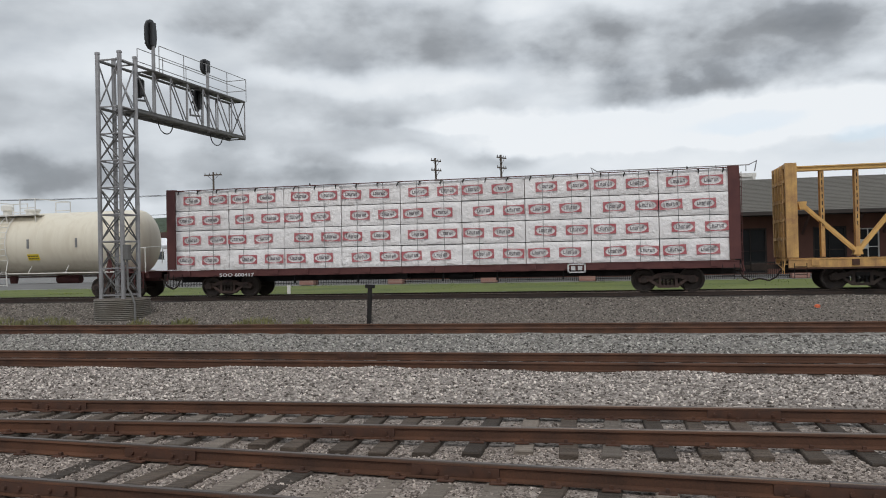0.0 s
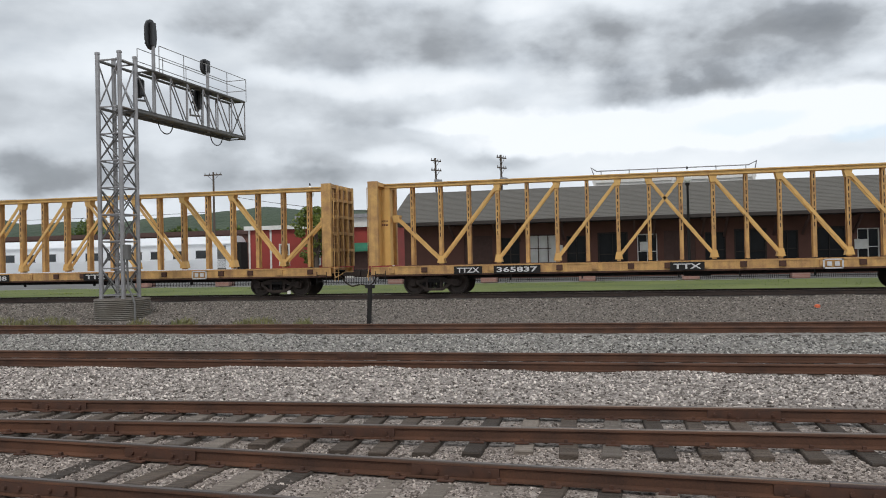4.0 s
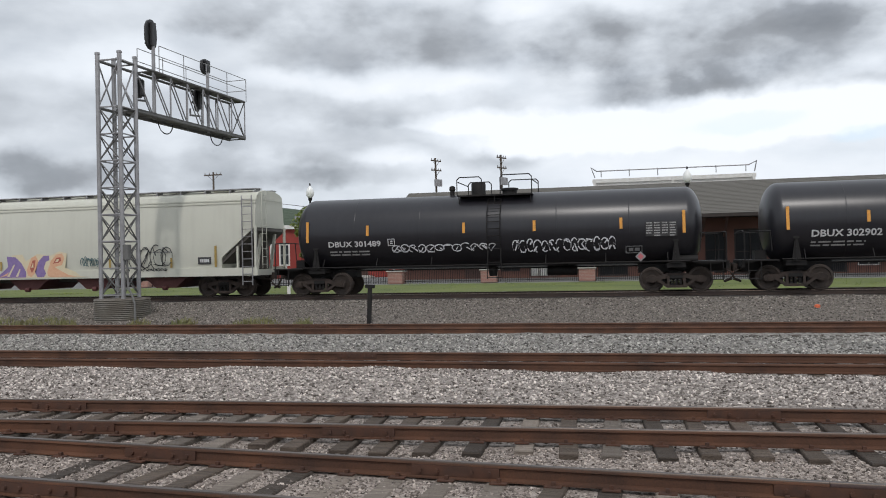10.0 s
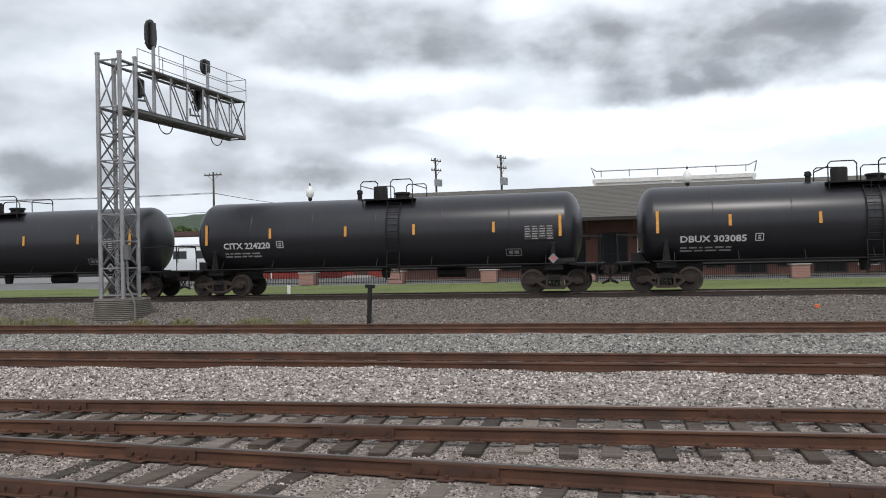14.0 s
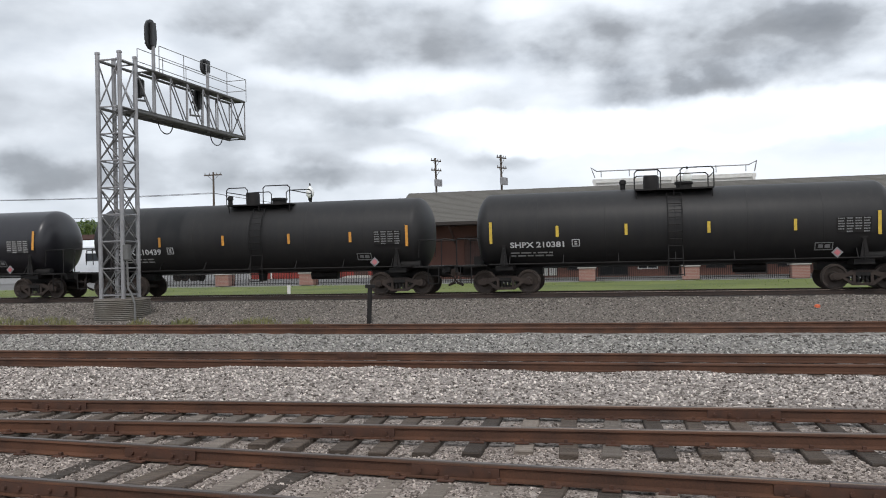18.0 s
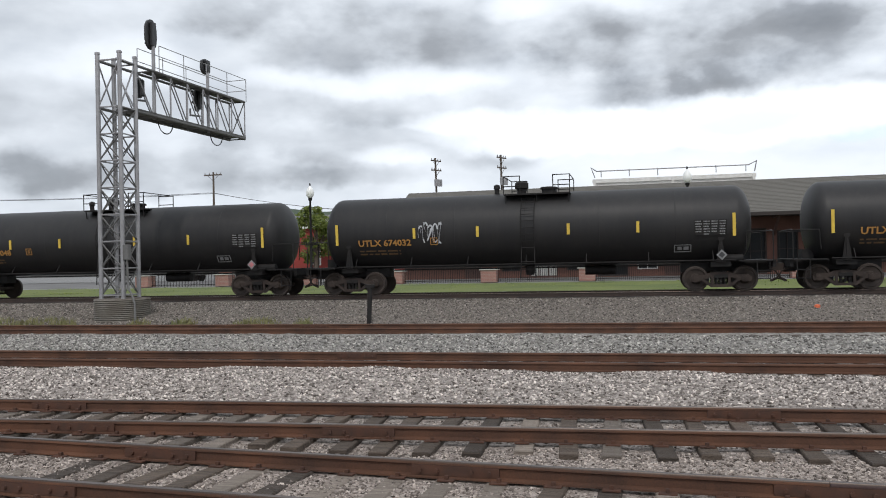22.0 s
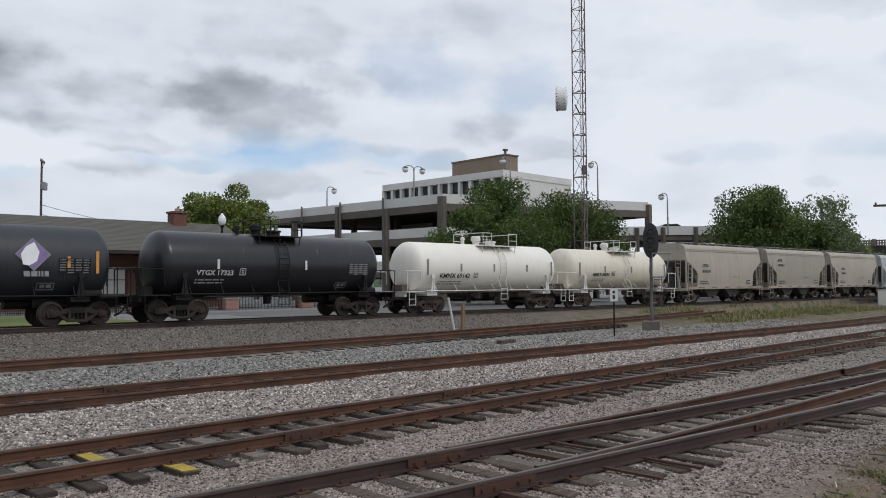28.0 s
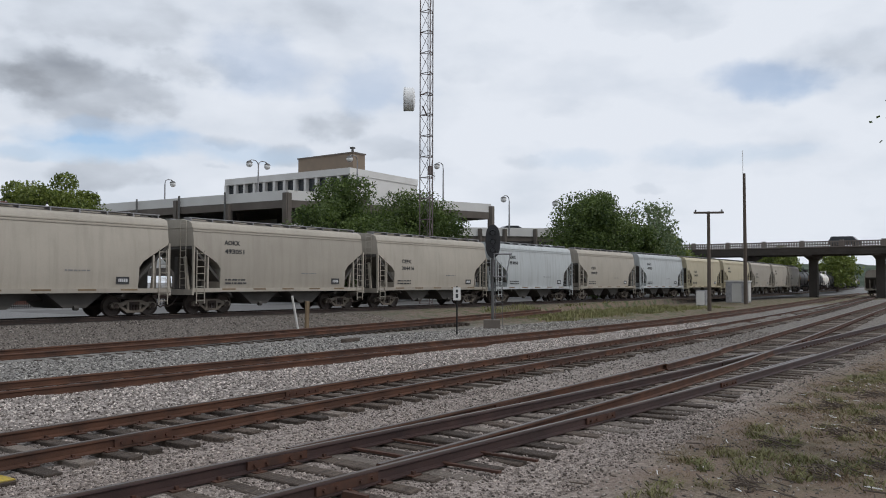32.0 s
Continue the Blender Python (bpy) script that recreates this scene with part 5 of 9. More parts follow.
    ur.rod((0.6, -0.8, 0.75), (1.6, -0.8, 0.75), 0.18, 12).box(-1.6, -1.1, -1.1, -0.6, 0.66, 0.95)
    part("brake_gear", ur, "black_iron", car)
    for words, x, size, width in marks:
        part("mark_panel", Shape().box(x - 0.12, x + width + 0.12, -1.468, -1.46, 0.9 if loaded else 0.8, 1.12), "black_iron" if not loaded else "maroon", car)
        flat_letters(car, words, "white_ink", x, 0.87, -1.474, size, width)
    fr = Shape()
    for a, b, c, e in ((0, 0.7, 0, 0.05), (0, 0.7, 0.31, 0.36), (0, 0.06, 0, 0.36), (0.64, 0.7, 0, 0.36), (0.14, 0.3, 0.1, 0.26), (0.4, 0.56, 0.1, 0.26)):
        fr.box(a, b, -0.006, 0, c, e)
    part("stencil", fr, "white_ink", car, at=pose(5.4, -1.472, 0.78))
    if loaded:
        r = random.Random(11)
        cols, tiers = 9, 4
        wd, th = (2 * h - 0.62) / cols, 0.835
        def logo(lo, hi):
            """A printed panel with an oval field in it, and its thin ring, cut off at lo and hi."""
            g = Shape()
            n = 40
            for k in range(n):
                xa, xb = lo + (hi - lo) * k / n, lo + (hi - lo) * (k + 1) / n
                for w, o, i in ((0.36, 0.185, 0.155), (0.325, 0.125, 0.112)):
                    def top_of(x, r=w, e=i):
                        return e * math.sqrt(max(0.0, 1 - (abs(x) / r) ** 2.6))
                    for sg in (-1, 1):
                        if o > 0.15:
                            g.add([(xa, -0.004, sg * o), (xb, -0.004, sg * o), (xb, -0.004, sg * top_of(xb)), (xa, -0.004, sg * top_of(xa))], [(0, 1, 2, 3)])
            return g.mesh("logo_panel", "red_ink")
        logo_mesh, logo_left, logo_right = logo(-0.42, 0.42), logo(-0.42, -0.02), logo(-0.05, 0.42)
        word_mesh = Shape()
        for q in range(6):
            x = -0.255 + q * 0.088
            word_mesh.box(x, x + 0.022, -0.005, 0.0, -0.06, 0.06).box(x, x + 0.065, -0.005, 0.0, *((0.035, 0.06) if q % 2 else (-0.06, -0.035)))
            if q % 3:
                word_mesh.box(x + 0.045, x + 0.065, -0.005, 0.0, -0.06, 0.06)
        word_mesh = word_mesh.mesh("logo_bar", "grey_ink")
        for side in (-1, 1):
            for c in range(cols):
                for t in range(tiers):
                    x0, z0 = -h + 0.31 + c * wd, 1.165 + t * (th + 0.02)
                    dy = r.uniform(-0.03, 0.03)
                    y0, y1 = 0.26, 1.42 + dy
                    b = Shape()
                    nx, nz = (20, 9) if side < 0 else (4, 2)
                    # sagging, wrinkled wrap on the outer face
                    face = []
                    for j in range(nz + 1):
                        for i in range(nx + 1):
                            x = x0 + 0.015 + (wd - 0.03) * i / nx
                            z = z0 + (th - 0.01) * j / nz
                            k_ = 0.5 + noise.noise(Vector((x * 0.9, z * 1.3, t * 3.0)))
                            p = noise.noise(Vector((x * 1.9, z * 3.1, side * 7.0 + t))) * 0.03 + abs(noise.noise(Vector((x * 3.2 + z * 2.6, z * 1.2 - x * 0.5, 3.0 + c)))) * 0.05 * k_
                            e = 0.03 if i in (0, nx) or j in (0, nz) else 0.0
                            face.append((x, side * (y1 + p - e), z))
                    b.add(face, [(j * (nx + 1) + i, j * (nx + 1) + i + 1, (j + 1) * (nx + 1) + i + 1, (j + 1) * (nx + 1) + i) for j in range(nz) for i in range(nx)])
                    b.box(x0 + 0.015, x0 + wd - 0.015, *sorted((side * y0, side * (y1 - 0.03))), z0, z0 + th - 0.012)
                    bo = part("wrapped_pack", b, "wrap", car, smooth=60)
                    if side < 0:
                        sh = r.uniform(-0.1, 0.1) + (0.3 if (c + t) % 2 else 0.0)
                        for q in range(3):
                            x = x0 + 0.5 + q * 1.2 + sh
                            if x + 0.40 > x0 + wd:
                                if x - 0.05 < x0 + wd - 0.05:
                                    part("logo_panel", logo_left, None, bo, at=pose(min(x, x0 + wd - 0.02), -y1 - 0.045, z0 + th * 0.5, 0, r.uniform(-2, 2), 0))
                                continue
                            turn = r.uniform(-3, 3)
                            part("logo_panel", logo_mesh, None, bo, at=pose(x, -y1 - 0.045, z0 + th * 0.5, 0, turn, 0))
                            part("logo_bar", word_mesh, None, bo, at=pose(x, -y1 - 0.046, z0 + th * 0.5, 0, turn, 0))
                        for q in (0.28, 0.72):
                            part("strap", Shape().box(x0 + wd * q - 0.009, x0 + wd * q + 0.009, *sorted((side * (y1 + 0.045), side * (y1 + 0.05))), z0, z0 + th), "stencil_grey", bo)
        for y in (-1.47, 1.47):
            part("corner_guard", Shape().box(-h + 0.3, h - 0.3, y - 0.03, y + 0.03, top - 0.05, top - 0.015), "maroon", car)
        rr = random.Random(5)
        for k in range(26):
            x = -h + 0.5 + (2 * h - 1.0) * k / 25
            part("tie_down", Shape().pipe([(x, -0.25, top), (x + 0.02, -1.43, top - 0.06), (x + rr.uniform(-0.05, 0.05), -1.485, 4.42)], 0.022, 4), "black_iron", car)
    add_trucks(car, 18.3, "rusty" if loaded else "dark")
    return car


# in running order, with their places along the train
def poly(car, pts, y, mats, name="graffiti"):
    """A sprayed field, drawn on a stretched grid along the sill."""
    return part(name, Shape().prism([(-3.3 + (x + 3.35) * 0.84 + (z - 0.97) * 0.18, 0.97 + (z - 0.97) * 0.8) for x, z in pts], y - 0.003, y), mats, car)


def hopper_graffiti(car):
    """Angular purple and peach letters along the sill, black bubble letters and a teal tag."""
    y = -1.553
    poly(car, [(-3.35, 0.97), (-2.8, 1.3), (-2.55, 1.55), (-2.45, 2.25), (-1.8, 2.3), (-1.5, 1.9), (-0.9, 2.3), (0.0, 2.2), (0.45, 2.42), (0.95, 2.3), (1.0, 1.5), (1.7, 1.25), (2.1, 0.97)], y, "spray_cream")
    poly(car, [(-3.2, 0.99), (-2.8, 1.35), (-2.55, 1.6), (-2.75, 2.2), (-2.2, 2.15), (-1.75, 1.8), (-1.35, 1.3), (-1.3, 0.99)], y - 0.004, "spray_purple")
    poly(car, [(-2.5, 1.05), (-2.2, 1.75), (-2.14, 1.72), (-2.35, 1.05)], y - 0.008, "spray_cream")
    poly(car, [(-1.95, 1.05), (-1.8, 1.5), (-1.74, 1.45), (-1.8, 1.05)], y - 0.008, "spray_cream")
    poly(car, [(-2.95, 1.02), (-2.5, 1.12), (-2.45, 1.3)], y - 0.008, "spray_peach")
    poly(car, [(-1.35, 1.4), (-1.2, 2.1), (-0.95, 2.2), (-0.72, 1.9), (-0.75, 1.3), (-0.95, 1.02), (-1.2, 1.1)], y - 0.004, "spray_peach")
    poly(car, [(-1.15, 1.5), (-1.08, 1.95), (-0.9, 1.95), (-0.88, 1.45), (-1.0, 1.25)], y - 0.008, "spray_red")
    poly(car, [(-1.08, 1.55), (-1.02, 1.85), (-0.95, 1.55)], y - 0.012, "spray_cream")
    poly(car, [(-0.82, 1.3), (-0.7, 1.9), (-0.45, 2.2), (-0.12, 2.2), (-0.05, 1.95), (-0.25, 1.85), (-0.3, 1.5), (-0.1, 1.2), (-0.2, 1.0), (-0.6, 1.0)], y - 0.004, "spray_purple")
    poly(car, [(-0.05, 1.3), (0.05, 1.9), (0.3, 2.25), (0.65, 2.3), (0.85, 2.05), (0.78, 1.65), (0.35, 1.55), (0.75, 1.35), (1.3, 1.1), (1.9, 0.99), (0.3, 0.99), (0.05, 1.05)], y - 0.004, "spray_peach")
    poly(car, [(0.22, 1.75), (0.35, 2.05), (0.6, 2.1), (0.68, 1.9), (0.55, 1.78)], y - 0.008, "spray_red")
    poly(car, [(0.33, 1.82), (0.42, 2.0), (0.55, 1.98), (0.52, 1.85)], y - 0.012, "spray_cream")
    poly(car, [(-3.4, 0.965), (-3.0, 1.0), (2.2, 1.0), (2.6, 0.965)], y - 0.006, "spray_cream")
    fr = Shape()
    for a, b, c, e in ((0, 0.3, 0, 0.025), (0, 0.3, 0.275, 0.3), (0, 0.025, 0, 0.3), (0.275, 0.3, 0, 0.3), (0.1, 0.2, 0.08, 0.13), (0.1, 0.2, 0.17, 0.22)):
        fr.box(a, b, -0.004, 0.0, c, e)
    part("stencil", fr, "spray_black", car, at=pose(-6.3, -1.535, 2.35))
    for x in (-7.93, 7.8):
        part("reflector", Shape().box(x - 0.05, x + 0.05, -1.552, -1.545, 1.3, 2.2), "ochre_tape", car)
    scribble(car, y, 0, 3.15, 5.75, 1.75, 1.0, "spray_black", 21, 0.04, 5)
    scribble(car, y, 0, 3.4, 5.5, 1.75, 0.8, "spray_black", 22, 0.035, 3)
    scribble(car, y, 0, 3.1, 3.5, 2.25, 0.22, "spray_black", 23, 0.03, 3)
    scribble(car, y, 0, 1.25, 2.35, 1.62, 0.42, "teal", 24, 0.03, 7)
    scribble(car, y, 0, 4.0, 5.5, 1.22, 0.1, "spray_black", 25, 0.025, 9)
    scribble(car, y, 0, -5.2, -4.0, 1.1, 0.2, "spray_red", 26, 0.03, 6)


def leaf_emblem(car, zc, radius):
    """A plain diamond with a pale leaf."""
    z = 2.68
    y, turn = tank_turn(zc, radius, z)
    e = part("emblem", Shape().prism([(-0.62, 0.0), (0.0, 0.62), (0.62, 0.0), (0.0, -0.62)], -0.004, 0.0), "stencil_grey", car, "diamond emblem with a pale leaf", at=pose(2.75, y - 0.01, z) @ turn)
    part("field", Shape().prism([(-0.55, 0.0), (0.0, 0.55), (0.55, 0.0), (0.0, -0.55)], -0.008, -0.004), "spray_purple", e)
    part("leaf", Shape().prism([(-0.36, -0.38), (-0.42, 0.0), (-0.25, 0.28), (0.05, 0.46), (0.22, 0.1), (0.12, -0.25), (-0.15, -0.42)], -0.012, -0.008), "globe", e)
    part("bar", bars(1, -0.35, 0.5, -0.62, 0.1, 0.2, 2), "stencil_grey", e)


tank_car(-28.6, "white tank car with a rusty frame", 16.0, 12.2, 14.6, 1.46, 2.5, "cream_tank", "maroon", deck=(0.6, 3.2), deck_style="open", stripes=(-4, -1.5, 2.0, 4.5), stripe_mat="stencil_grey", table=False, patch=(2.2, 1.9, 0.6, 0.3, "yellow_sign"))
centre_beam(-7.84, "maroon centre-beam flat car loaded with white-wrapped lumber bundles", "maroon", "maroon", [("SOO 600417", -9.3, 0.2, 1.6)], loaded=True)
centre_beam(17.26, "worn yellow centre-beam flat car, empty", "yellow", "yellow_dark", [("TTZX", -7.4, 0.27, 0.9), ("857 348", -5.6, 0.27, 1.7), ("TTX", 0.2, 0.27, 1.0)])
centre_beam(42.4, "worn yellow centre-beam flat car, empty", "yellow", "yellow_dark", [("TTZX", -8.1, 0.27, 0.9), ("365837", -6.5, 0.27, 1.6), ("TTX", 0.2, 0.27, 1.0)])
tank_car(61.66, "white tank car with a black lower half and orange reflectors", 12.7, 8.84, 11.15, 1.37, 2.39, "white_tank", "black_iron", "UTLX 24944", "black_ink", -4.12, 1.80, 0.40, 1.65, (-2.4, -0.2, 2.6), "orange_tape", True, -0.5, (-0.1, 2.7), "open", lower=-27, ladder=-0.6, table=False)
hop = hopper_car(78.3, "pale grey four-bay covered hopper car with graffiti on its side", 19.2, 15.8, "grey_hopper", 4.38, 1.52, 4, [("INEX", -7.76, 2.4, 0.36, 0.8), ("50625", -7.74, 1.95, 0.36, 1.0)], cut=1.55)
hopper_graffiti(hop)
BIG = dict(length=18.2, spacing=14.4, tank=16.5, radius=1.51, zc=2.54, stripe_dz=0.1)
tank_car(97.78, "black tank car with silver graffiti and orange reflectors", marks="DBUX 301489", mark_size=0.32, mark_w=2.25, mark_at=-6.6, mark_z=2.0, stripes=(-4.9, -0.9, 1.9, 5.2), placard=5.9, deck=(0.3, 3.0), extra=lambda c, z, r: (scribble(c, z, r, -3.9, 0.4, 1.88, 0.3, "spray_silver", 3, 0.04, 12), scribble(c, z, r, 1.0, 5.0, 1.86, 0.55, "spray_silver", 4, 0.045, 14)), **BIG)
tank_car(116.41, "glossy black tank car with orange reflectors", marks="DBUX 302902", mark_size=0.36, mark_w=2.35, mark_at=-6.7, mark_z=1.95, stripes=(-4.8, -1.6, 2.1, 4.9), placard=6.45, deck=(0.1, 2.8), **BIG)
tank_car(135.1, "glossy black tank car with orange reflectors", marks="CITX 224220", mark_size=0.36, mark_w=2.12, mark_at=-6.72, mark_z=2.03, stripes=(-4.58, -1.25, 1.65, 4.9), placard=7.2, deck=(0.45, 2.2), ladder=0.75, **BIG)
tank_car(153.74, "glossy black tank car with a yellow notice", marks="DBUX 303085", mark_size=0.36, mark_w=2.35, mark_at=-6.68, mark_z=1.85, stripes=(-4.9, -1.8, 1.8, 5.4), placard=6.2, deck=(0.0, 2.9), patch=(3.3, 2.35, 0.8, 0.32, "yellow_sign"), **BIG)
MID = dict(length=17.0, spacing=13.05, tank=15.5, radius=1.52, zc=2.5, stripe_dz=-0.1, shell="black_dull")
tank_car(171.7, "dull black tank car with amber reflectors", marks="SHPX 210439", mark_mat="white_ink", mark_size=0.34, mark_w=2.2, mark_at=-6.25, mark_z=1.88, stripes=(-4.1, -1.1, 1.9, 4.6), placard=5.6, deck=(0.4, 2.9), **MID)
tank_car(189.13, "dull black tank car with amber reflectors", marks="SHPX 210381", mark_mat="white_ink", mark_size=0.32, mark_w=2.1, mark_at=-6.25, mark_z=1.8, stripes=(-4.4, -1.8, 1.2, 4.2), stripe_mat="yellow_tape", placard=5.6, deck=(0.0, 2.9), **MID)
UT = dict(length=18.4, spacing=14.55, tank=17.0, radius=1.49, zc=2.54, shell="black_dull", mark_mat="gold_ink", stripe_mat="yellow_tape", stripe_dz=-0.06, mark_size=0.36, mark_w=2.22, mark_at=-6.83, mark_z=2.0, deck_style="open", stencil_gap=0.8)
tank_car(207.23, "dull black tank car with gold lettering and yellow reflectors", marks="UTLX 674048", stripes=(-4.62, -2.05, 1.7, 4.3), placard=7.2, deck=(0.5, 3.0), ladder=0.1, **UT)
tank_car(226.05, "dull black tank car with gold lettering and white graffiti", marks="UTLX 674032", stripes=(-4.47, -1.88, 1.68, 4.29), placard=7.3, deck=(0.45, 2.6), ladder=0.1, extra=lambda c, z, r: scribble(c, z, r, -4.3, -3.3, 2.45, 0.8, "spray_silver", 9, 0.06, 5), **UT)
tank_car(244.92, "dull black tank car with gold lettering and yellow reflectors", marks="UTLX 674046", stripes=(-4.4, -1.9, 1.7, 4.3), placard=7.2, deck=(-0.2, 2.9), ladder=0.1, **UT)
SM = dict(length=13.2, spacing=9.35, tank=11.6, radius=1.42, zc=2.42, deck_style="open", stripe_mat="orange_tape")
tank_car(261.13, "black tank car with a broad white band", marks="TGAX 131529", mark_size=0.40, mark_w=2.3, mark_at=-4.75, mark_z=1.95, stripes=(-2.1, 1.9), deck=(-0.1, 2.7), white_band=(-1.85, 1.6), patch=(2.45, 1.8, 0.83, 0.32, "orange_tape"), placard=4.5, extra=lambda c, z, r: flat_letters(c, "PHOSPHORIC\nACID", "white_ink", 2.4, 2.75, tank_turn(z, r, 2.75)[0] - 0.02, 0.2, 1.1, turn=tank_turn(z, r, 2.75)[1]), **SM)
tank_car(274.65, "black tank car with a narrow white band", marks="TILX 150102", mark_size=0.38, mark_w=2.06, mark_at=-4.29, mark_z=2.1, stripes=(-2.1, 0.0, 2.2), deck=(0.6, 2.0), ladder=0.95, white_band=(-0.57, 1.76), patch=(2.87, 2.3, 0.95, 0.36, "yellow_sign"), placard=4.5, **SM)
tank_car(288.05, "dirty black tank car with rusty lettering", marks="UTLX24718", mark_mat="gold_ink", mark_size=0.36, mark_w=1.9, mark_at=-4.0, mark_z=2.05, stripes=(-2.0, 1.3), deck=(0.0, 3.0), patch=(1.4, 1.6, 0.8, 0.32, "yellow_tape"), shell="black_dull", **{**SM, "spacing": 8.95, "length": 12.9, "tank": 11.5, "radius": 1.38})
tank_car(301.3, "dark blue-black tank car with a leaf emblem", marks="DMIX 191120", mark_size=0.33, mark_w=2.2, mark_at=-3.93, mark_z=2.1, stripes=(-2.6, -0.5, 1.2, 4.0), deck=(0.0, 2.4), shell="slate_tank", extra=leaf_emblem, **{**SM, "spacing": 8.95, "length": 12.9, "tank": 11.6})
tank_car(314.6, "plain black tank car with pale reflector strips", marks="VTGX 17323", mark_size=0.3, mark_w=1.7, mark_at=-4.2, mark_z=1.95, stripes=(-3.2, 1.2), deck=(0.0, 2.2), stripe_mat="white_paint", end_stripes=False, **{k: v for k, v in SM.items() if k != "stripe_mat"})
WH = {**SM, "radius": 1.38, "shell": "white_tank", "frame_mat": "brown_frame", "mark_mat": "black_ink", "stripe_mat": "stencil_grey", "table": False}
tank_car(328.45, "cream-white tank car on a white frame", marks="KMNX 69142", mark_size=0.36, mark_w=2.25, mark_at=-4.17, mark_z=1.85, stripes=(-2.6, 0.0, 2.8), deck=(0.7, 2.8), placard=5.2, **WH)
tank_car(341.25, "cream-white tank car with a rust-stained flank", marks="MMKX 69093", mark_size=0.28, mark_w=1.75, mark_at=-3.48, mark_z=2.0, stripes=(-2.2, 0.8, 3.0), deck=(0.3, 2.6), placard=5.0, **{**WH, "length": 12.6, "spacing": 8.75, "tank": 11.25, "radius": 1.34, "shell": "cream_tank"})
NAMES = [("CEFX", "304391"), ("AOKX", "493051"), ("CEFX", "304416"), ("AOKX", "493053"), ("CEFX", "30408"), ("AOKX", "493052")]
for k in range(11):
    pale = k in (3, 5)
    cream = k in (6, 7)
    a, b = NAMES[k % 6]
    lx, lz = (-4.1, 3.3) if k % 2 else (-3.65, 2.7)
    hopper_car(354.7 + 13.07 * k, ("pale blue-grey" if pale else "faded cream" if cream else "dusty tan-grey") + " two-bay covered hopper car", 11.7, 8.9, "blue_hopper" if pale else "cream_hopper" if cream else "tan_hopper", 4.3, 1.56, 2, [(a, lx, lz, 0.31, 0.95), (b, lx, lz - 0.42, 0.31, 1.2)], cut=1.5, dusty=True)
for k in range(13):
    tank_car(499.5 + 15.6 * k, ("white" if k % 4 == 3 else "dark") + " tank car far down the train", 14.6, 11.0, 13.8, 1.4, 2.45, "white_tank" if k % 4 == 3 else "black_dull", table=False, group="far tank cars")

# ---- signal gantry beside the main line ----
def gantry():
    g = thing("signal_gantry", "grey lattice cantilever signal gantry on a round corrugated footing", "signal gantry")
    x0, x1, y0, y1 = -19.62, -18.68, 27.4, 28.4
    zb, zt = 0.95, 10.25
    foot = Shape()
    prof = []
    n = 26
    for k in range(n + 1):
        z = 0.0 + 0.93 * k / n
        prof.append((z, 1.02 + (0.016 if k % 2 else -0.016)))
    foot.lathe(prof, "z", 40, 0, (-19.1, 27.95, 0))
    part("footing", foot, "corrugated", g, "round corrugated metal footing", smooth=60)
    part("footing_fill", Shape().lathe([(0.80, 1.0), (0.945, 1.0)], "z", 32, 0, (-19.1, 27.95, 0)), "concrete_dark", g)
    for x in (x0, x1):
        for y in (y0, y1):
            part("leg", Shape().rod((x, y, zb - 0.05), (x, y, zt), 0.085, 14), "galv", g, smooth=40)
            part("leg_cap", Shape().lathe([(zt - 0.02, 0.1), (zt + 0.05, 0.1), (zt + 0.07, 0.06)], "z", 12, 0, (x, y, 0)), "galv", g)
    levels = [zb + 0.12 + (8.1 - zb) * k / 7 for k in range(8)]
    faces = [((x0, y0), (x1, y0)), ((x1, y0), (x1, y1)), ((x1, y1), (x0, y1)), ((x0, y1), (x0, y0))]
    for (ax, ay), (bx, by) in faces:
        for k, z in enumerate(levels):
            part("strut", Shape().rod((ax, ay, z), (bx, by, z), 0.03, 6), "galv", g)
            if k < 7:
                z2 = levels[k + 1]
                part("brace", Shape().rod((ax, ay, z), (bx, by, z2), 0.026, 6), "galv_dark", g)
                part("brace", Shape().rod((bx, by, z), (ax, ay, z2), 0.026, 6), "galv_dark", g)
        part("brace", Shape().rod((ax, ay, 8.2), (bx, by, 10.0), 0.03, 6), "galv", g)
        part("strut", Shape().rod((ax, ay, 10.0), (bx, by, 10.0), 0.035, 6), "galv", g)
    # arm over the main line: two side trusses with a walkway; it stands a little askew to the tower
    fixed = list(g.children)
    ye = 36.75
    lo, hi = 8.2, 10.0
    for x in (x0 + 0.05, x1 - 0.05):
        part("chord", Shape().rod((x, y0, lo), (x, ye, lo), 0.06, 8), "galv_dark", g)
        part("chord", Shape().rod((x, y0, hi), (x, ye, hi), 0.06, 8), "galv_dark", g)
        n = 7
        for k in range(n + 1):
            y = y1 + (ye - y1) * k / n
            part("strut", Shape().rod((x, y, lo), (x, y, hi), 0.032, 6), "galv", g)
            if k < n:
                y2 = y1 + (ye - y1) * (k + 1) / n
                part("brace", Shape().rod((x, y, hi), (x, y2, lo), 0.028, 6), "galv", g)
    for k in range(8):
        y = y1 + (ye - y1) * k / 7
        for z in (lo, hi):
            part("strut", Shape().rod((x0 + 0.05, y, z), (x1 - 0.05, y, z), 0.03, 6), "galv_dark", g)
    part("brace", Shape().rod((x0 + 0.05, ye, lo), (x1 - 0.05, ye, hi), 0.026, 6), "galv_dark", g)
    part("brace", Shape().rod((x1 - 0.05, ye, lo), (x0 + 0.05, ye, hi), 0.026, 6), "galv_dark", g)
    wk = Shape()
    for k in range(60):
        y = y1 + (ye - y1) * k / 60
        wk.box(x0, x1, y, y + 0.09, lo + 0.06, lo + 0.1)
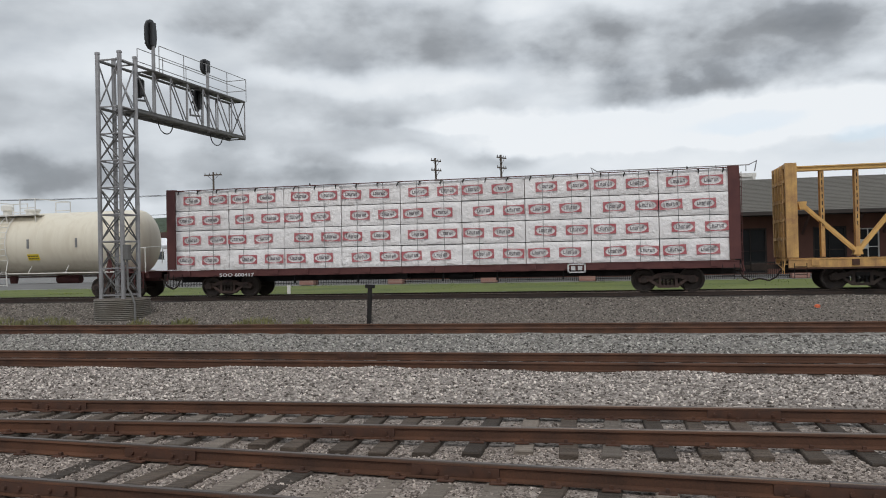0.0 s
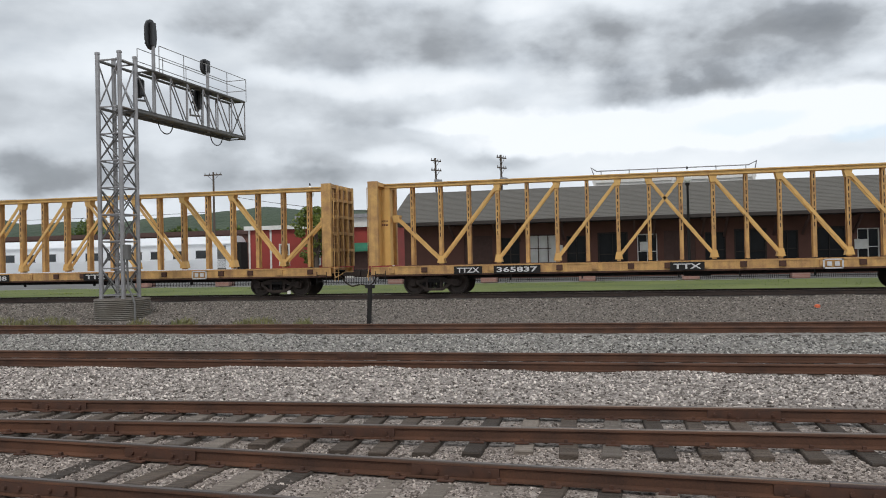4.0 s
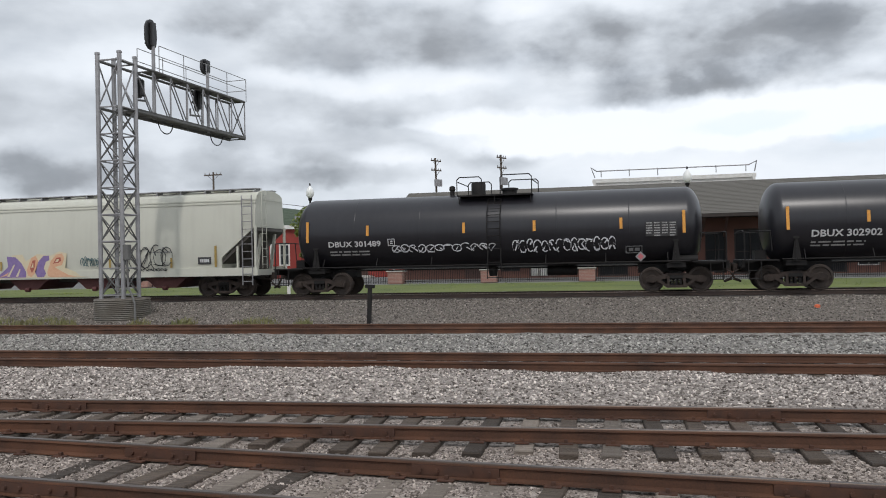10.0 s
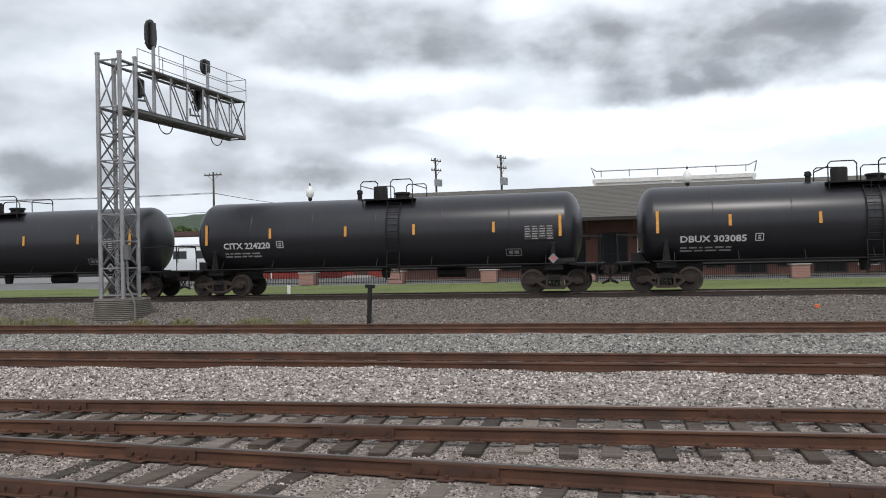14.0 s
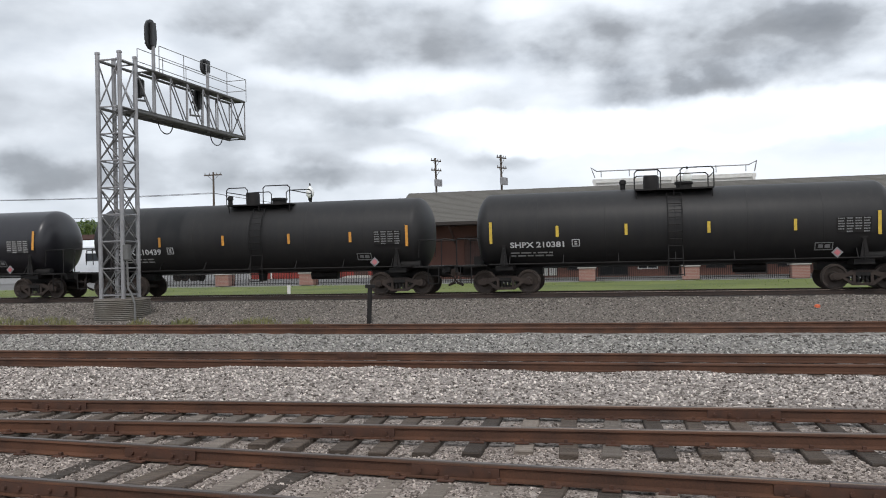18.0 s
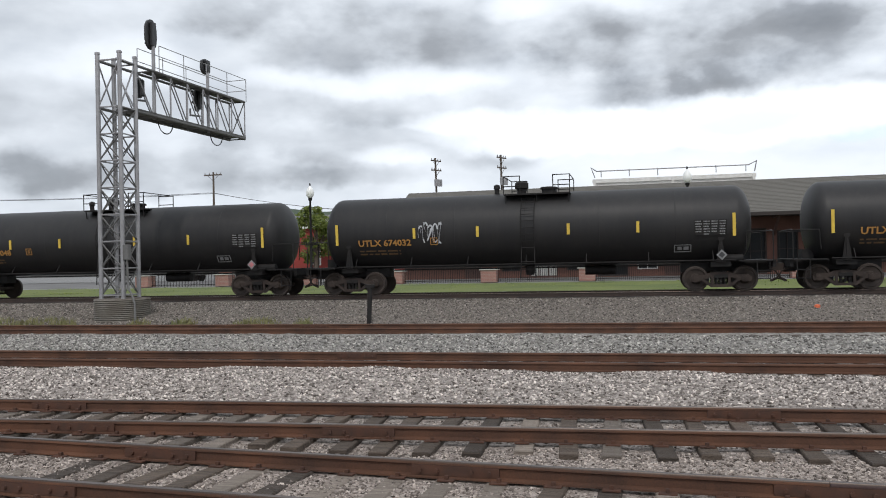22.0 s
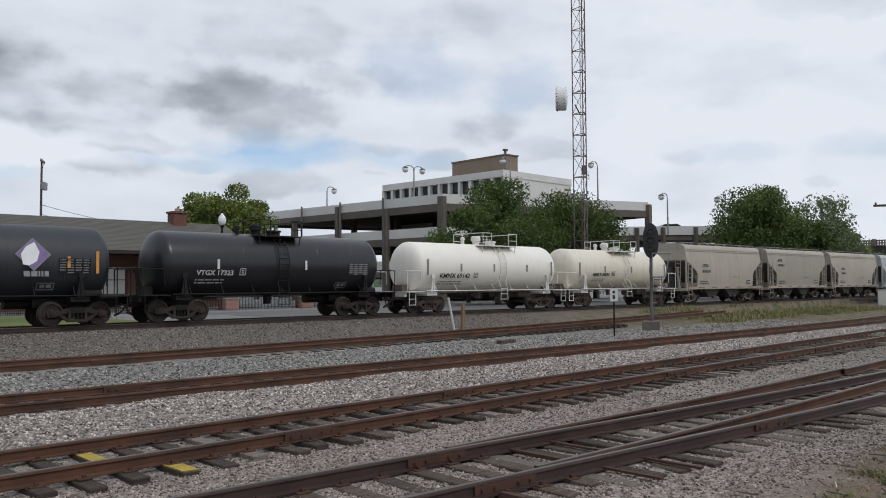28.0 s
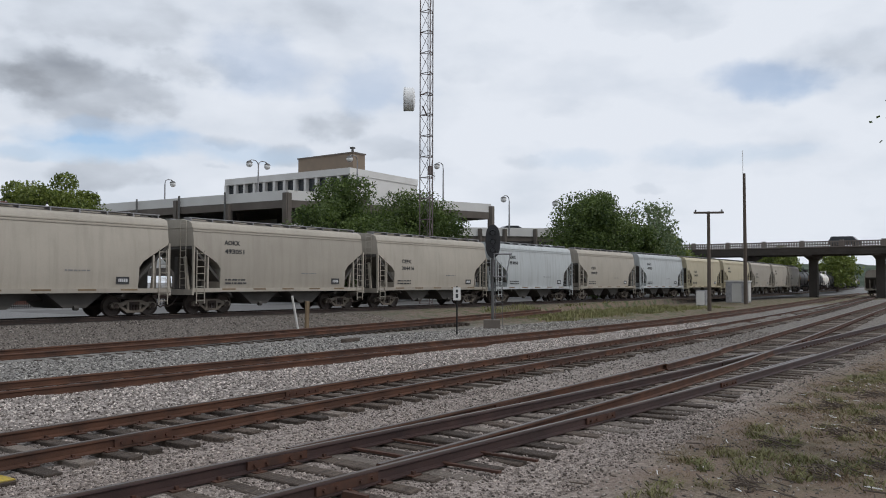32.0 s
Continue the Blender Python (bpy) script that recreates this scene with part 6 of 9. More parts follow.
    wk.box(x0, x0 + 0.05, y1, ye, lo, lo + 0.12).box(x1 - 0.05, x1, y1, ye, lo, lo + 0.12)
    part("walkway", wk, "galv_dark", g)
    top = Shape()
    top.box(x0 + 0.2, x1 - 0.2, y1 + 1.4, ye, hi + 0.03, hi + 0.06)
    part("upper_walkway", top, "galv_dark", g)
    for x in (x0 - 0.05, x1 + 0.05):
        rl = Shape()
        for z in (0.55, 1.08):
            rl.rod((x, y1 + 1.5, hi + z), (x, ye, hi + z), 0.018, 6)
        for k in range(5):
            y = y1 + 1.5 + (ye - y1 - 1.5) * k / 4
            rl.rod((x, y, hi), (x, y, hi + 1.08), 0.018, 6)
        part("railing", rl, "galv", g)
    er = Shape()
    for z in (0.55, 1.08):
        er.rod((x0 - 0.05, ye, hi + z), (x1 + 0.05, ye, hi + z), 0.018, 6)
    part("railing", er, "galv", g)
    lad = ladder_shape((x0 + 0.18, y1 - 0.1, zb), (x0 + 0.18, y1 - 0.1, 8.1), 0.36, 24)
    part("ladder", lad, "galv", g)
    part("junction_box", Shape().box(x1 + 0.06, x1 + 0.3, y0 - 0.1, y0 + 0.12, 2.4, 2.98), "galv_dark", g, bevel=0.02)
    part("conduit", Shape().pipe([(x1 + 0.18, y0, 2.4), (x1 + 0.2, y0, 1.35), (x1 + 0.42, y0 - 0.1, 1.12), (x1 + 0.6, y0 - 0.2, 0.75), (x1 + 0.68, y0 - 0.3, 0.12)], 0.04, 8), "galv_dark", g, smooth=50)

    def head(x, y, z, tall, lamps, turn=0.0):
        """An oval backplate with hooded lamps on a bracket; it faces along the track."""
        h = part("signal_head", Shape().prism([(math.cos(2 * math.pi * k / 24) * 0.36, math.copysign(abs(math.sin(2 * math.pi * k / 24)) ** 0.7, math.sin(2 * math.pi * k / 24)) * tall / 2) for k in range(24)], -0.05, 0.05, axis="x"), "signal_black", g, "black oval signal head with hooded lamps", at=pose(x, y, z, 0, 0, turn))
        part("housing", Shape().box(0.05, 0.2, -0.14, 0.14, -tall * 0.4, tall * 0.4), "signal_black", h, bevel=0.03)
        for k in range(lamps):
            zz = (k - (lamps - 1) / 2) * 0.36
            hood = Shape()
            for q in range(10):
                a0, a1 = math.pi * (-0.1 + 1.2 * q / 10), math.pi * (-0.1 + 1.2 * (q + 1) / 10)
                hood.add([(-0.05, 0.14 * math.cos(a0), zz + 0.14 * math.sin(a0)), (-0.2, 0.13 * math.cos(a0), zz + 0.11 * math.sin(a0) + 0.0), (-0.2, 0.13 * math.cos(a1), zz + 0.11 * math.sin(a1)), (-0.05, 0.14 * math.cos(a1), zz + 0.14 * math.sin(a1))], [(0, 1, 2, 3)])
            part("hood", hood, "signal_black", h)
            part("lens", Shape().lathe([(-0.07, 0.11), (-0.05, 0.12)], "x", 16, 0, (0, 0, zz)), "lens", h)

    # two masts with high heads, two low heads on brackets
    for y, top_z, zh, tall, lamps in ((30.35, 11.0, 11.72, 1.25, 3), (34.35, 10.9, 11.25, 0.7, 1)):
        part("mast", Shape().rod((x0 + 0.4, y, lo), (x0 + 0.4, y, top_z + 0.3), 0.075, 12), "galv", g, smooth=40)
        head(x0 + 0.28, y, zh, tall, lamps)
    head(x0 - 0.0, 29.9, 9.45, 0.85, 1, 18)
    head(x0 + 0.1, 33.9, 9.7, 1.15, 2, 18)
    part("bracket", Shape().pipe([(x0 - 0.02, 30.35, 9.0), (x0 - 0.3, 30.0, 9.0), (x0 - 0.3, 29.95, 9.2)], 0.045, 8), "galv", g)
    part("bracket", Shape().pipe([(x0 - 0.02, 34.35, 9.0), (x0 - 0.28, 33.95, 9.0), (x0 - 0.28, 33.92, 9.3)], 0.045, 8), "galv", g)
    for y in (30.6, 34.5):
        pts = [(x0 + 0.4, y + 0.5 * math.cos(math.pi * k / 10) + 0.5, lo - 0.05 - 0.45 * math.sin(math.pi * k / 10)) for k in range(11)]
        part("cable_loop", Shape().pipe(pts, 0.022, 6), "signal_black", g)
    askew = pose(-19.15, 28.4, 0, 0, 0, -3.6) @ pose(19.15, -28.4, 0)
    for ob in g.children:
        if ob not in fixed and ob.name.split(".")[0] not in ("junction_box", "conduit", "ladder"):
            ob.matrix_basis = askew @ ob.matrix_basis
    return g


gantry()

# ---- small posts along the line ----
solid("marker_post", Shape().box(-0.07, 0.07, -0.05, 0.05, -0.1, 1.27).box(-0.16, 0.16, -0.06, 0.06, 1.2, 1.32), "black_iron", "short dark iron post in the ballast", "post", at=pose(-8.75, 26.6, 0.05, 0, 2.5, 0), bevel=0.01)
solid("marker_stub", Shape().box(-0.07, 0.07, -0.07, 0.07, -0.1, 0.62), "white_paint", "white plastic marker stub in the grass", "post", at=pose(-17.3, 39.5, 0.35), bevel=0.01)
solid("survey_flag", Shape().lathe([(0.0, 0.02), (0.02, 0.09), (0.1, 0.09), (0.13, 0.03)], "z", 10), "orange_paint", "small orange survey cap on the gravel", "marker", at=pose(5.8, 28.6, 0.33))
lp = thing("leaning_post", "leaning white plastic pipe beside a wooden stake", "post")
lp.matrix_basis = pose(25.2, 26.6, 0.1)
part("pipe", Shape().rod((0.35, 0, -0.05), (-0.05, 0, 1.55), 0.05, 10), "white_paint", lp, smooth=40)
solid("wooden_stake", Shape().box(-0.09, 0.09, -0.06, 0.06, -0.1, 1.3), "straw", "weathered square wooden stake", "post", at=pose(26.05, 26.6, 0.1, 0, 1, 0), bevel=0.01)
solid("fallen_tie", Shape().box(-0.5, 0.5, -0.12, 0.12, 0.0, 0.14), "tie", "short piece of dark timber on the gravel", "timber", at=pose(22.4, 20.6, 0.06, 0, 0, 12), bevel=0.015)

# ---- grass, path and the far side of the line ----
def sheet(name, x0, x1, y0, y1, z, mats, label, category, nx=60, ny=10, rough=0.03):
    s = Shape()
    for j in range(ny + 1):
        for i in range(nx + 1):
            x, y = x0 + (x1 - x0) * i / nx, y0 + (y1 - y0) * j / ny
            edge = i in (0, nx) or j in (0, ny)
            s.v.append((x, y, z + (0 if not edge else -0.12) + rough * noise.noise(Vector((x * 0.4, y * 0.4, 3)))))
    for j in range(ny):
        for i in range(nx):
            a = j * (nx + 1) + i
            s.f.append((a, a + 1, a + nx + 2, a + nx + 1))
            s.m.append(0)
    ob = new(name, s.mesh(name, mats, smooth=60))
    return tagged(ob, label, category, kind="structure")


M["lawn"] = mat("lawn", (0.062, 0.086, 0.012), (0.135, 0.16, 0.03), 0.9, 0, 0.25, 5, 0.5, 0.05)
M["path"] = mat("pale_path", (0.46, 0.45, 0.42), (0.38, 0.37, 0.35), 0.95, 0, 0.5, 20, 0.2, 0.01)
sheet("lawn", -75, 19.5, 40.2, 56.5, 0.42, "lawn", "mown green lawn behind the line", "lawn")
sheet("path", -140, 22, 37.2, 40.0, 0.43, "path", "pale gravel path beside the main line", "path", 60, 3)
sheet("pavement", -75, 60, 56.8, 76, 0.46, "asphalt", "grey paved station forecourt", "pavement", 50, 6)
sheet("road", 24, 140, 38.0, 56.0, 0.40, "asphalt", "grey asphalt road beyond the line", "road", 50, 6)


def blades(name, spots, tall, mats, label, seed, wide=0.02, lean=0.5):
    """Clumps of grass blades: (x, y, radius, count)."""
    r = np.random.RandomState(seed)
    vs, fs = [], []
    for x, y, rad, n in spots:
        for _ in range(n):
            a, d = r.uniform(0, 2 * math.pi), rad * math.sqrt(r.uniform())
            bx, by = x + d * math.cos(a), y + d * math.sin(a)
            bz = ground_z(bx, by) - 0.02
            h = tall * r.uniform(0.4, 1.0) * (1.1 - 0.6 * d / rad)
            t = r.uniform(0, 2 * math.pi)
            lx, ly = lean * h * math.cos(t), lean * h * math.sin(t)
            wx, wy = -wide * math.sin(t + 0.7), wide * math.cos(t + 0.7)
            k = len(vs)
            vs += [(bx - wx, by - wy, bz), (bx + wx, by + wy, bz), (bx + wx * 0.7 + lx * 0.35, by + wy * 0.7 + ly * 0.35, bz + h * 0.65), (bx - wx * 0.7 + lx * 0.35, by - wy * 0.7 + ly * 0.35, bz + h * 0.65), (bx + lx, by + ly, bz + h)]
            fs += [(k, k + 1, k + 2, k + 3), (k + 3, k + 2, k + 4)]
    s = Shape()
    s.v, s.f, s.m = vs, fs, [0] * len(fs)
    ob = new(name, s.mesh(name, mats, tidy=False))
    return tagged(ob, label, "weeds", kind="stuff")


# ---- station ----
def wall_with_openings(parent, name, x0, x1, z0, z1, y, thick, holes, mats):
    """A wall along x with openings that go through it: holes are (x0, x1, z0, z1)."""
    xs = sorted({x0, x1, *[h[0] for h in holes], *[h[1] for h in holes]})
    zs = sorted({z0, z1, *[h[2] for h in holes], *[h[3] for h in holes]})
    full = {(i, k) for i in range(len(xs) - 1) for k in range(len(zs) - 1)
            if not any(h[0] < (xs[i] + xs[i + 1]) / 2 < h[1] and h[2] < (zs[k] + zs[k + 1]) / 2 < h[3] for h in holes)}
    s, n = Shape(), len(zs)
    s.v = [(x, yy, z) for yy in (y, y + thick) for x in xs for z in zs]
    back = len(xs) * n

    def corner(i, k, deep):
        return i * n + k + (back if deep else 0)
    for i, k in full:
        for deep in (0, 1):
            s.f.append((corner(i, k, deep), corner(i + 1, k, deep), corner(i + 1, k + 1, deep), corner(i, k + 1, deep)))
        for (di, dk), (a, b) in {(-1, 0): ((0, 0), (0, 1)), (1, 0): ((1, 0), (1, 1)), (0, -1): ((0, 0), (1, 0)), (0, 1): ((0, 1), (1, 1))}.items():
            if (i + di, k + dk) not in full:
                s.f.append((corner(i + a[0], k + a[1], 0), corner(i + b[0], k + b[1], 0), corner(i + b[0], k + b[1], 1), corner(i + a[0], k + a[1], 1)))
    used = sorted({q for f in s.f for q in f})
    slot = {q: k for k, q in enumerate(used)}
    s.v, s.f = [s.v[q] for q in used], [tuple(slot[q] for q in f) for f in s.f]
    s.m = [0] * len(s.f)
    return part(name, s, mats, parent)


def window_unit(parent, x0, x1, z0, z1, y, frame_mat="white_paint", bars_x=1, bars_z=1, t=0.1, pane="glass", name="window"):
    w = part(name, Shape().box(x0, x1, y + 0.12, y + 0.14, z0, z1), pane, parent)
    f = Shape()
    f.box(x0, x0 + t, y - 0.02, y + 0.12, z0, z1).box(x1 - t, x1, y - 0.02, y + 0.12, z0, z1).box(x0 + t, x1 - t, y - 0.02, y + 0.12, z1 - t, z1).box(x0 + t, x1 - t, y - 0.02, y + 0.12, z0, z0 + t)
    for k in range(bars_x):
        x = x0 + (x1 - x0) * (k + 1) / (bars_x + 1)
        f.box(x - 0.03, x + 0.03, y, y + 0.11, z0 + t, z1 - t)
    for k in range(bars_z):
        z = z0 + (z1 - z0) * (k + 1) / (bars_z + 1)
        f.box(x0 + t, x1 - t, y + 0.01, y + 0.1, z - 0.03, z + 0.03)
    part("frame", f, frame_mat, w)
    return w


def station():
    st = thing("station_building", "long brown brick station with a big grey shingle roof", "building")
    x0, x1, yw, yb = -18.2, 34.4, 65.0, 71.5
    holes = []
    doors = [-13.2, -8.0, -2.6, 2.4, 7.5, 13.0, 18.5, 24.0, 29.5]
    for k, x in enumerate(doors):
        holes.append((x, x + 2.3, 0.5, 3.9))
        holes.append((x + 3.0, x + 4.5, 1.0, 3.7))
    wall_with_openings(st, "wall", x0, x1, 0.4, 5.0, yw, 0.35, holes, "brick")
    part("wall", Shape().box(x0, x0 + 0.35, yw + 0.35, yb, 0.4, 5.0).box(x1 - 0.35, x1, yw + 0.35, yb, 0.4, 5.0).box(x0, x1, yb, yb + 0.35, 0.4, 5.0), "brick", st)
    part("floor", Shape().box(x0 + 0.35, x1 - 0.35, yw + 0.35, yb, 0.4, 0.5), "concrete_dark", st)
    for k, x in enumerate(doors):
        if k in (1, 7):
            # a glazed arch bay, the bright reflection in its glass painted as a white pane
            window_unit(st, x, x + 2.3, 0.5, 3.9, yw + 0.1, "dark_wood", 2, 2, 0.12, "white_paint", "glazed_bay")
        elif k % 3 > 0:
            window_unit(st, x, x + 2.3, 0.5, 3.9, yw + 0.1, "dark_trim", 1, 1, 0.12, "shaded_glass", "glazed_door")
        else:
            d = part("freight_door", Shape().box(x, x + 2.3, yw + 0.12, yw + 0.2, 0.5, 3.9), "dark_wood", st, "dark red-brown plank freight door")
            pl = Shape()
            for q in range(9):
                pl.box(x + 0.02 + q * 0.255, x + 0.24 + q * 0.255, yw + 0.09, yw + 0.12, 0.55, 3.85)
            part("plank", pl, "dark_wood", d)
        window_unit(st, x + 3.0, x + 4.5, 1.0, 3.7, yw + 0.1, "white_paint" if k in (2, 5) else "dark_trim", 1, 1, 0.08, "shaded_glass")
        # brackets under the wide eaves
        for q in (-0.7, 2.8):
            part("eave_bracket", Shape().beam((x + q, yw, 3.4), (x + q, 62.4, 4.75), 0.16).beam((x + q, yw, 4.7), (x + q, 62.2, 4.82), 0.16), "dark_wood", st)
    for x, z in ((-6.2, 2.6), (0.6, 2.7), (15.8, 2.5)):
        part("notice_board", Shape().box(x, x + 0.9, yw - 0.06, yw - 0.01, z - 0.3, z + 0.4), "white_paint", st)
    # gable roof with thickness, ridge cap, courses of shingles
    ex0, ex1, ye, yr, ze, zr = -18.6, 36.4, 62.0, 68.2, 4.9, 7.72
    slope = (zr - ze) / (yr - ye)
    rf = Shape()
    rf.prism([(ye, ze - 0.1), (yr, zr - 0.1), (2 * yr - ye, ze - 0.1), (2 * yr - ye, ze + 0.08), (yr, zr + 0.08), (ye, ze + 0.08)], ex0, ex1, axis="x")
    roof = part("roof", rf, "shingle", st)
    n = 24
    for k in range(n):
        a, b = k / n, (k + 1.15) / n
        ya, yb2 = ye + (yr - ye) * a, ye + (yr - ye) * min(b, 1)
        za, zb2 = ze + (zr - ze) * a + 0.10, ze + (zr - ze) * min(b, 1) + 0.085
        part("shingle_course", Shape().add([(ex0, ya, za + 0.01), (ex1, ya, za + 0.01), (ex1, yb2, zb2), (ex0, yb2, zb2), (ex0, ya, za - 0.04), (ex1, ya, za - 0.04)], [(0, 1, 2, 3), (4, 5, 1, 0)]), "shingle", roof)
    part("fascia", Shape().box(ex0, ex1, ye - 0.06, ye - 0.01, ze - 0.16, ze + 0.06), "dark_trim", st)
    part("soffit", Shape().box(ex0 + 0.1, ex1 - 0.1, ye + 0.1, yw, ze - 0.14, ze - 0.11), "dark_trim", st)
    for x in (ex0 + 0.05, ex1 - 0.05):
        part("gable", Shape().prism([(yw, 5.0), (yr, zr - 0.15), (2 * yr - yw, 5.0)], x0 if x < 0 else x1 - 0.3, (x0 if x < 0 else x1 - 0.3) + 0.3, axis="x"), "dark_wood", st)
    ch = part("chimney", Shape().box(31.2, 32.4, 67.4, 68.6, 7.3, 8.55).box(31.1, 32.5, 67.3, 68.7, 8.55, 8.72), "brick", st, "short brick chimney")
    part("chimney_pot", Shape().rod((31.8, 68.0, 8.72), (31.8, 68.0, 9.0), 0.2, 10), "mortar", ch)
    return st


station()

# ---- brick piers with an iron fence, and globe lamps ----
pier_me = Shape().box(-0.55, 0.55, -0.55, 0.55, 0.0, 0.86).mesh("pier", "brick_pale", bevel=0.02)
cap_me = Shape().box(-0.63, 0.63, -0.63, 0.63, 0.86, 0.98).mesh("cap", "concrete", bevel=0.02)
joint_me = Shape()
for k in range(8):
    joint_me.box(-0.556, 0.556, -0.556, 0.556, 0.06 + k * 0.1, 0.075 + k * 0.1)
joint_me = joint_me.mesh("joint", "mortar")
first = None
for k in range(13):
    x = -37.3 + 6.85 * k
    m = pose(x, 57.6, 0.4)
    if first is None:
        first = thing("brick_pier", "low red brick pier with a stone cap", "pier", m, group="brick piers of the fence")
        part("shaft", pier_me, None, first), part("cap", cap_me, None, first), part("joint", joint_me, None, first)
    else:
        copy_thing(first, m)
rail_first = None
for k in range(12):
    m = pose(-37.3 + 6.85 * (k + 0.5), 57.6, 0.4)
    if rail_first is None:
        rail_first = thing("iron_fence", "black iron fence panel between brick piers", "fence", m, group="iron fence panels")
        part("rail", Shape().box(-2.85, 2.85, -0.02, 0.02, 0.12, 0.16), "black_iron", rail_first)
        part("rail", Shape().box(-2.85, 2.85, -0.02, 0.02, 1.0, 1.06), "black_iron", rail_first)
        bar = Shape().box(-0.016, 0.016, -0.012, 0.012, 0.0, 1.12).mesh("bar", "black_iron")
        for q in range(44):
            part("bar", bar, None, rail_first, at=pose(-2.8 + q * 0.1302, 0, 0))
    else:
        copy_thing(rail_first, m)


def globe_lamp(m):
    l = thing("street_lamp", "dark post lamp with a white acorn globe", "street lamp", m, group="globe lamps along the fence")
    part("post", Shape().lathe([(0, 0.22), (0.5, 0.2), (0.6, 0.11), (6.3, 0.075), (6.4, 0.14), (6.55, 0.16)], "z", 12), "black_iron", l, smooth=40)
    part("globe", Shape().lathe([(6.55, 0.15), (6.7, 0.26), (6.95, 0.31), (7.2, 0.24), (7.4, 0.1), (7.48, 0.05)], "z", 16), "globe", l, smooth=60)
    part("finial", Shape().lathe([(7.48, 0.06), (7.55, 0.07), (7.68, 0.02)], "z", 10), "black_iron", l)
    return l


lamp_one = globe_lamp(pose(-23.7, 58.4, 0.42))
for x in (3.8, 31.0, 58.0):
    copy_thing(lamp_one, pose(x, 58.4, 0.42))

# ---- coach and red hall beyond the lawn ----
def coach():
    c = thing("passenger_coach", "stainless steel streamlined passenger coach standing on a side track", "railway coach", pose(-57.5, 74.0, 0.95))
    n = 7
    arc = [(-1.5, 0.5), (-1.5, 2.7), (-1.42, 3.1), (-1.15, 3.5), (-0.6, 3.78), (0, 3.85), (0.6, 3.78), (1.15, 3.5), (1.42, 3.1), (1.5, 2.7), (1.5, 0.5)]
    part("body", Shape().prism(arc, -20, 20, axis="x"), "steel_coach", c, smooth=35)
    for k in range(9):
        z = 0.75 + k * 0.1
        part("flute", Shape().box(-19.9, 19.9, -1.53, -1.5, z, z + 0.05), "steel_coach", c)
    for k in range(5):
        z = 2.75 + k * 0.08
        part("flute", Shape().box(-19.9, 19.9, -1.52, -1.45, z, z + 0.03), "steel_coach", c)
    for k in range(15):
        x = -18.2 + k * 2.45
        w = part("window", Shape().box(x, x + 1.45, -1.515, -1.5, 1.72, 2.42), "glass", c)
        part("frame", Shape().box(x - 0.06, x + 1.51, -1.51, -1.5, 1.66, 1.72).box(x - 0.06, x + 1.51, -1.51, -1.5, 2.42, 2.48), "galv", w)
    part("skirt", Shape().box(-17, 17, -1.4, 1.4, 0.1, 0.5), "galv_dark", c)
    part("diaphragm", Shape().box(20.0, 20.5, -0.7, 0.7, 0.4, 3.2), "black_iron", c)
    part("door", Shape().box(18.4, 19.3, -1.52, -1.5, 0.6, 2.9), "galv_dark", c)
    for x in (-14.5, 14.5):
        t = part("truck", GEAR["dark"], None, c, at=pose(x, 0, -0.55))
        for dx in (-0.89, 0.89):
            part("wheelset", GEAR["wheelset"], None, t, at=pose(dx, 0, WHEEL_R))
    return c


coach()
tk = thing("railway_track", "short side track for the standing coach", "track", kind="structure")
for y in (73.25, 74.75):
    part("rail", Shape().box(-85, -34, y - 0.035, y + 0.035, 0.28, 0.42), "rail", tk)


def red_hall():
    b = thing("red_hall", "low red wooden hall with white window frames", "building")
    x0, x1, y, z0, z1 = -39.0, -23.2, 79.0, 0.4, 5.6
    holes = [(-35.6, -34.4, 1.7, 4.0), (-32.2, -31.0, 1.7, 4.0), (-27.5, -26.0, 0.5, 3.0), (-24.9, -23.9, 2.6, 3.9)]
    wall_with_openings(b, "wall", x0, x1, z0, z1, y, 0.3, holes, "red_wall")
    part("wall", Shape().box(x0, x0 + 0.3, y + 0.3, y + 9, z0, z1).box(x1 - 0.3, x1, y + 0.3, y + 9, z0, z1).box(x0, x1, y + 9, y + 9.3, z0, z1), "red_wall", b)
    part("roof", Shape().box(x0 - 0.3, x1 + 0.3, y - 0.3, y + 9.5, z1, z1 + 0.25), "galv", b)
    part("cornice", Shape().box(x0 - 0.35, x1 + 0.35, y - 0.36, y - 0.3, z1 - 0.12, z1 + 0.3), "white_paint", b)
    for h in (holes[0], holes[1], holes[3]):
        window_unit(b, *h, y, "white_paint", 0, 1, 0.16)
    part("door", Shape().box(-27.5, -26.0, y + 0.1, y + 0.18, 0.5, 3.0), "dark_wood", b)
    aw = Shape()
    for k in range(8):
        a0, a1 = math.pi / 2 * k / 8, math.pi / 2 * (k + 1) / 8
        aw.add([(-27.9, y - 1.2 * math.cos(a0), 3.0 + 0.9 * math.sin(a0)), (-25.6, y - 1.2 * math.cos(a0), 3.0 + 0.9 * math.sin(a0)), (-25.6, y - 1.2 * math.cos(a1), 3.0 + 0.9 * math.sin(a1)), (-27.9, y - 1.2 * math.cos(a1), 3.0 + 0.9 * math.sin(a1))], [(0, 1, 2, 3)])
    M["awning"] = mat("green_awning", (0.02, 0.13, 0.075), (0.03, 0.17, 0.1), 0.8, 0, 2, 40, 0.1, 0.004)
    part("awning", aw, "awning", b, "dark green canvas awning over the door")
    for x in (x0, -36.6, x1 - 0.2):
        part("corner_board", Shape().box(x, x + 0.2, y - 0.04, y - 0.005, z0, z1), "white_paint", b)
    part("steps", Shape().box(-28.2, -25.3, y - 1.6, y, 0.4, 0.5).box(-28.0, -25.5, y - 1.1, y, 0.5, 0.6), "concrete", b)


red_hall()

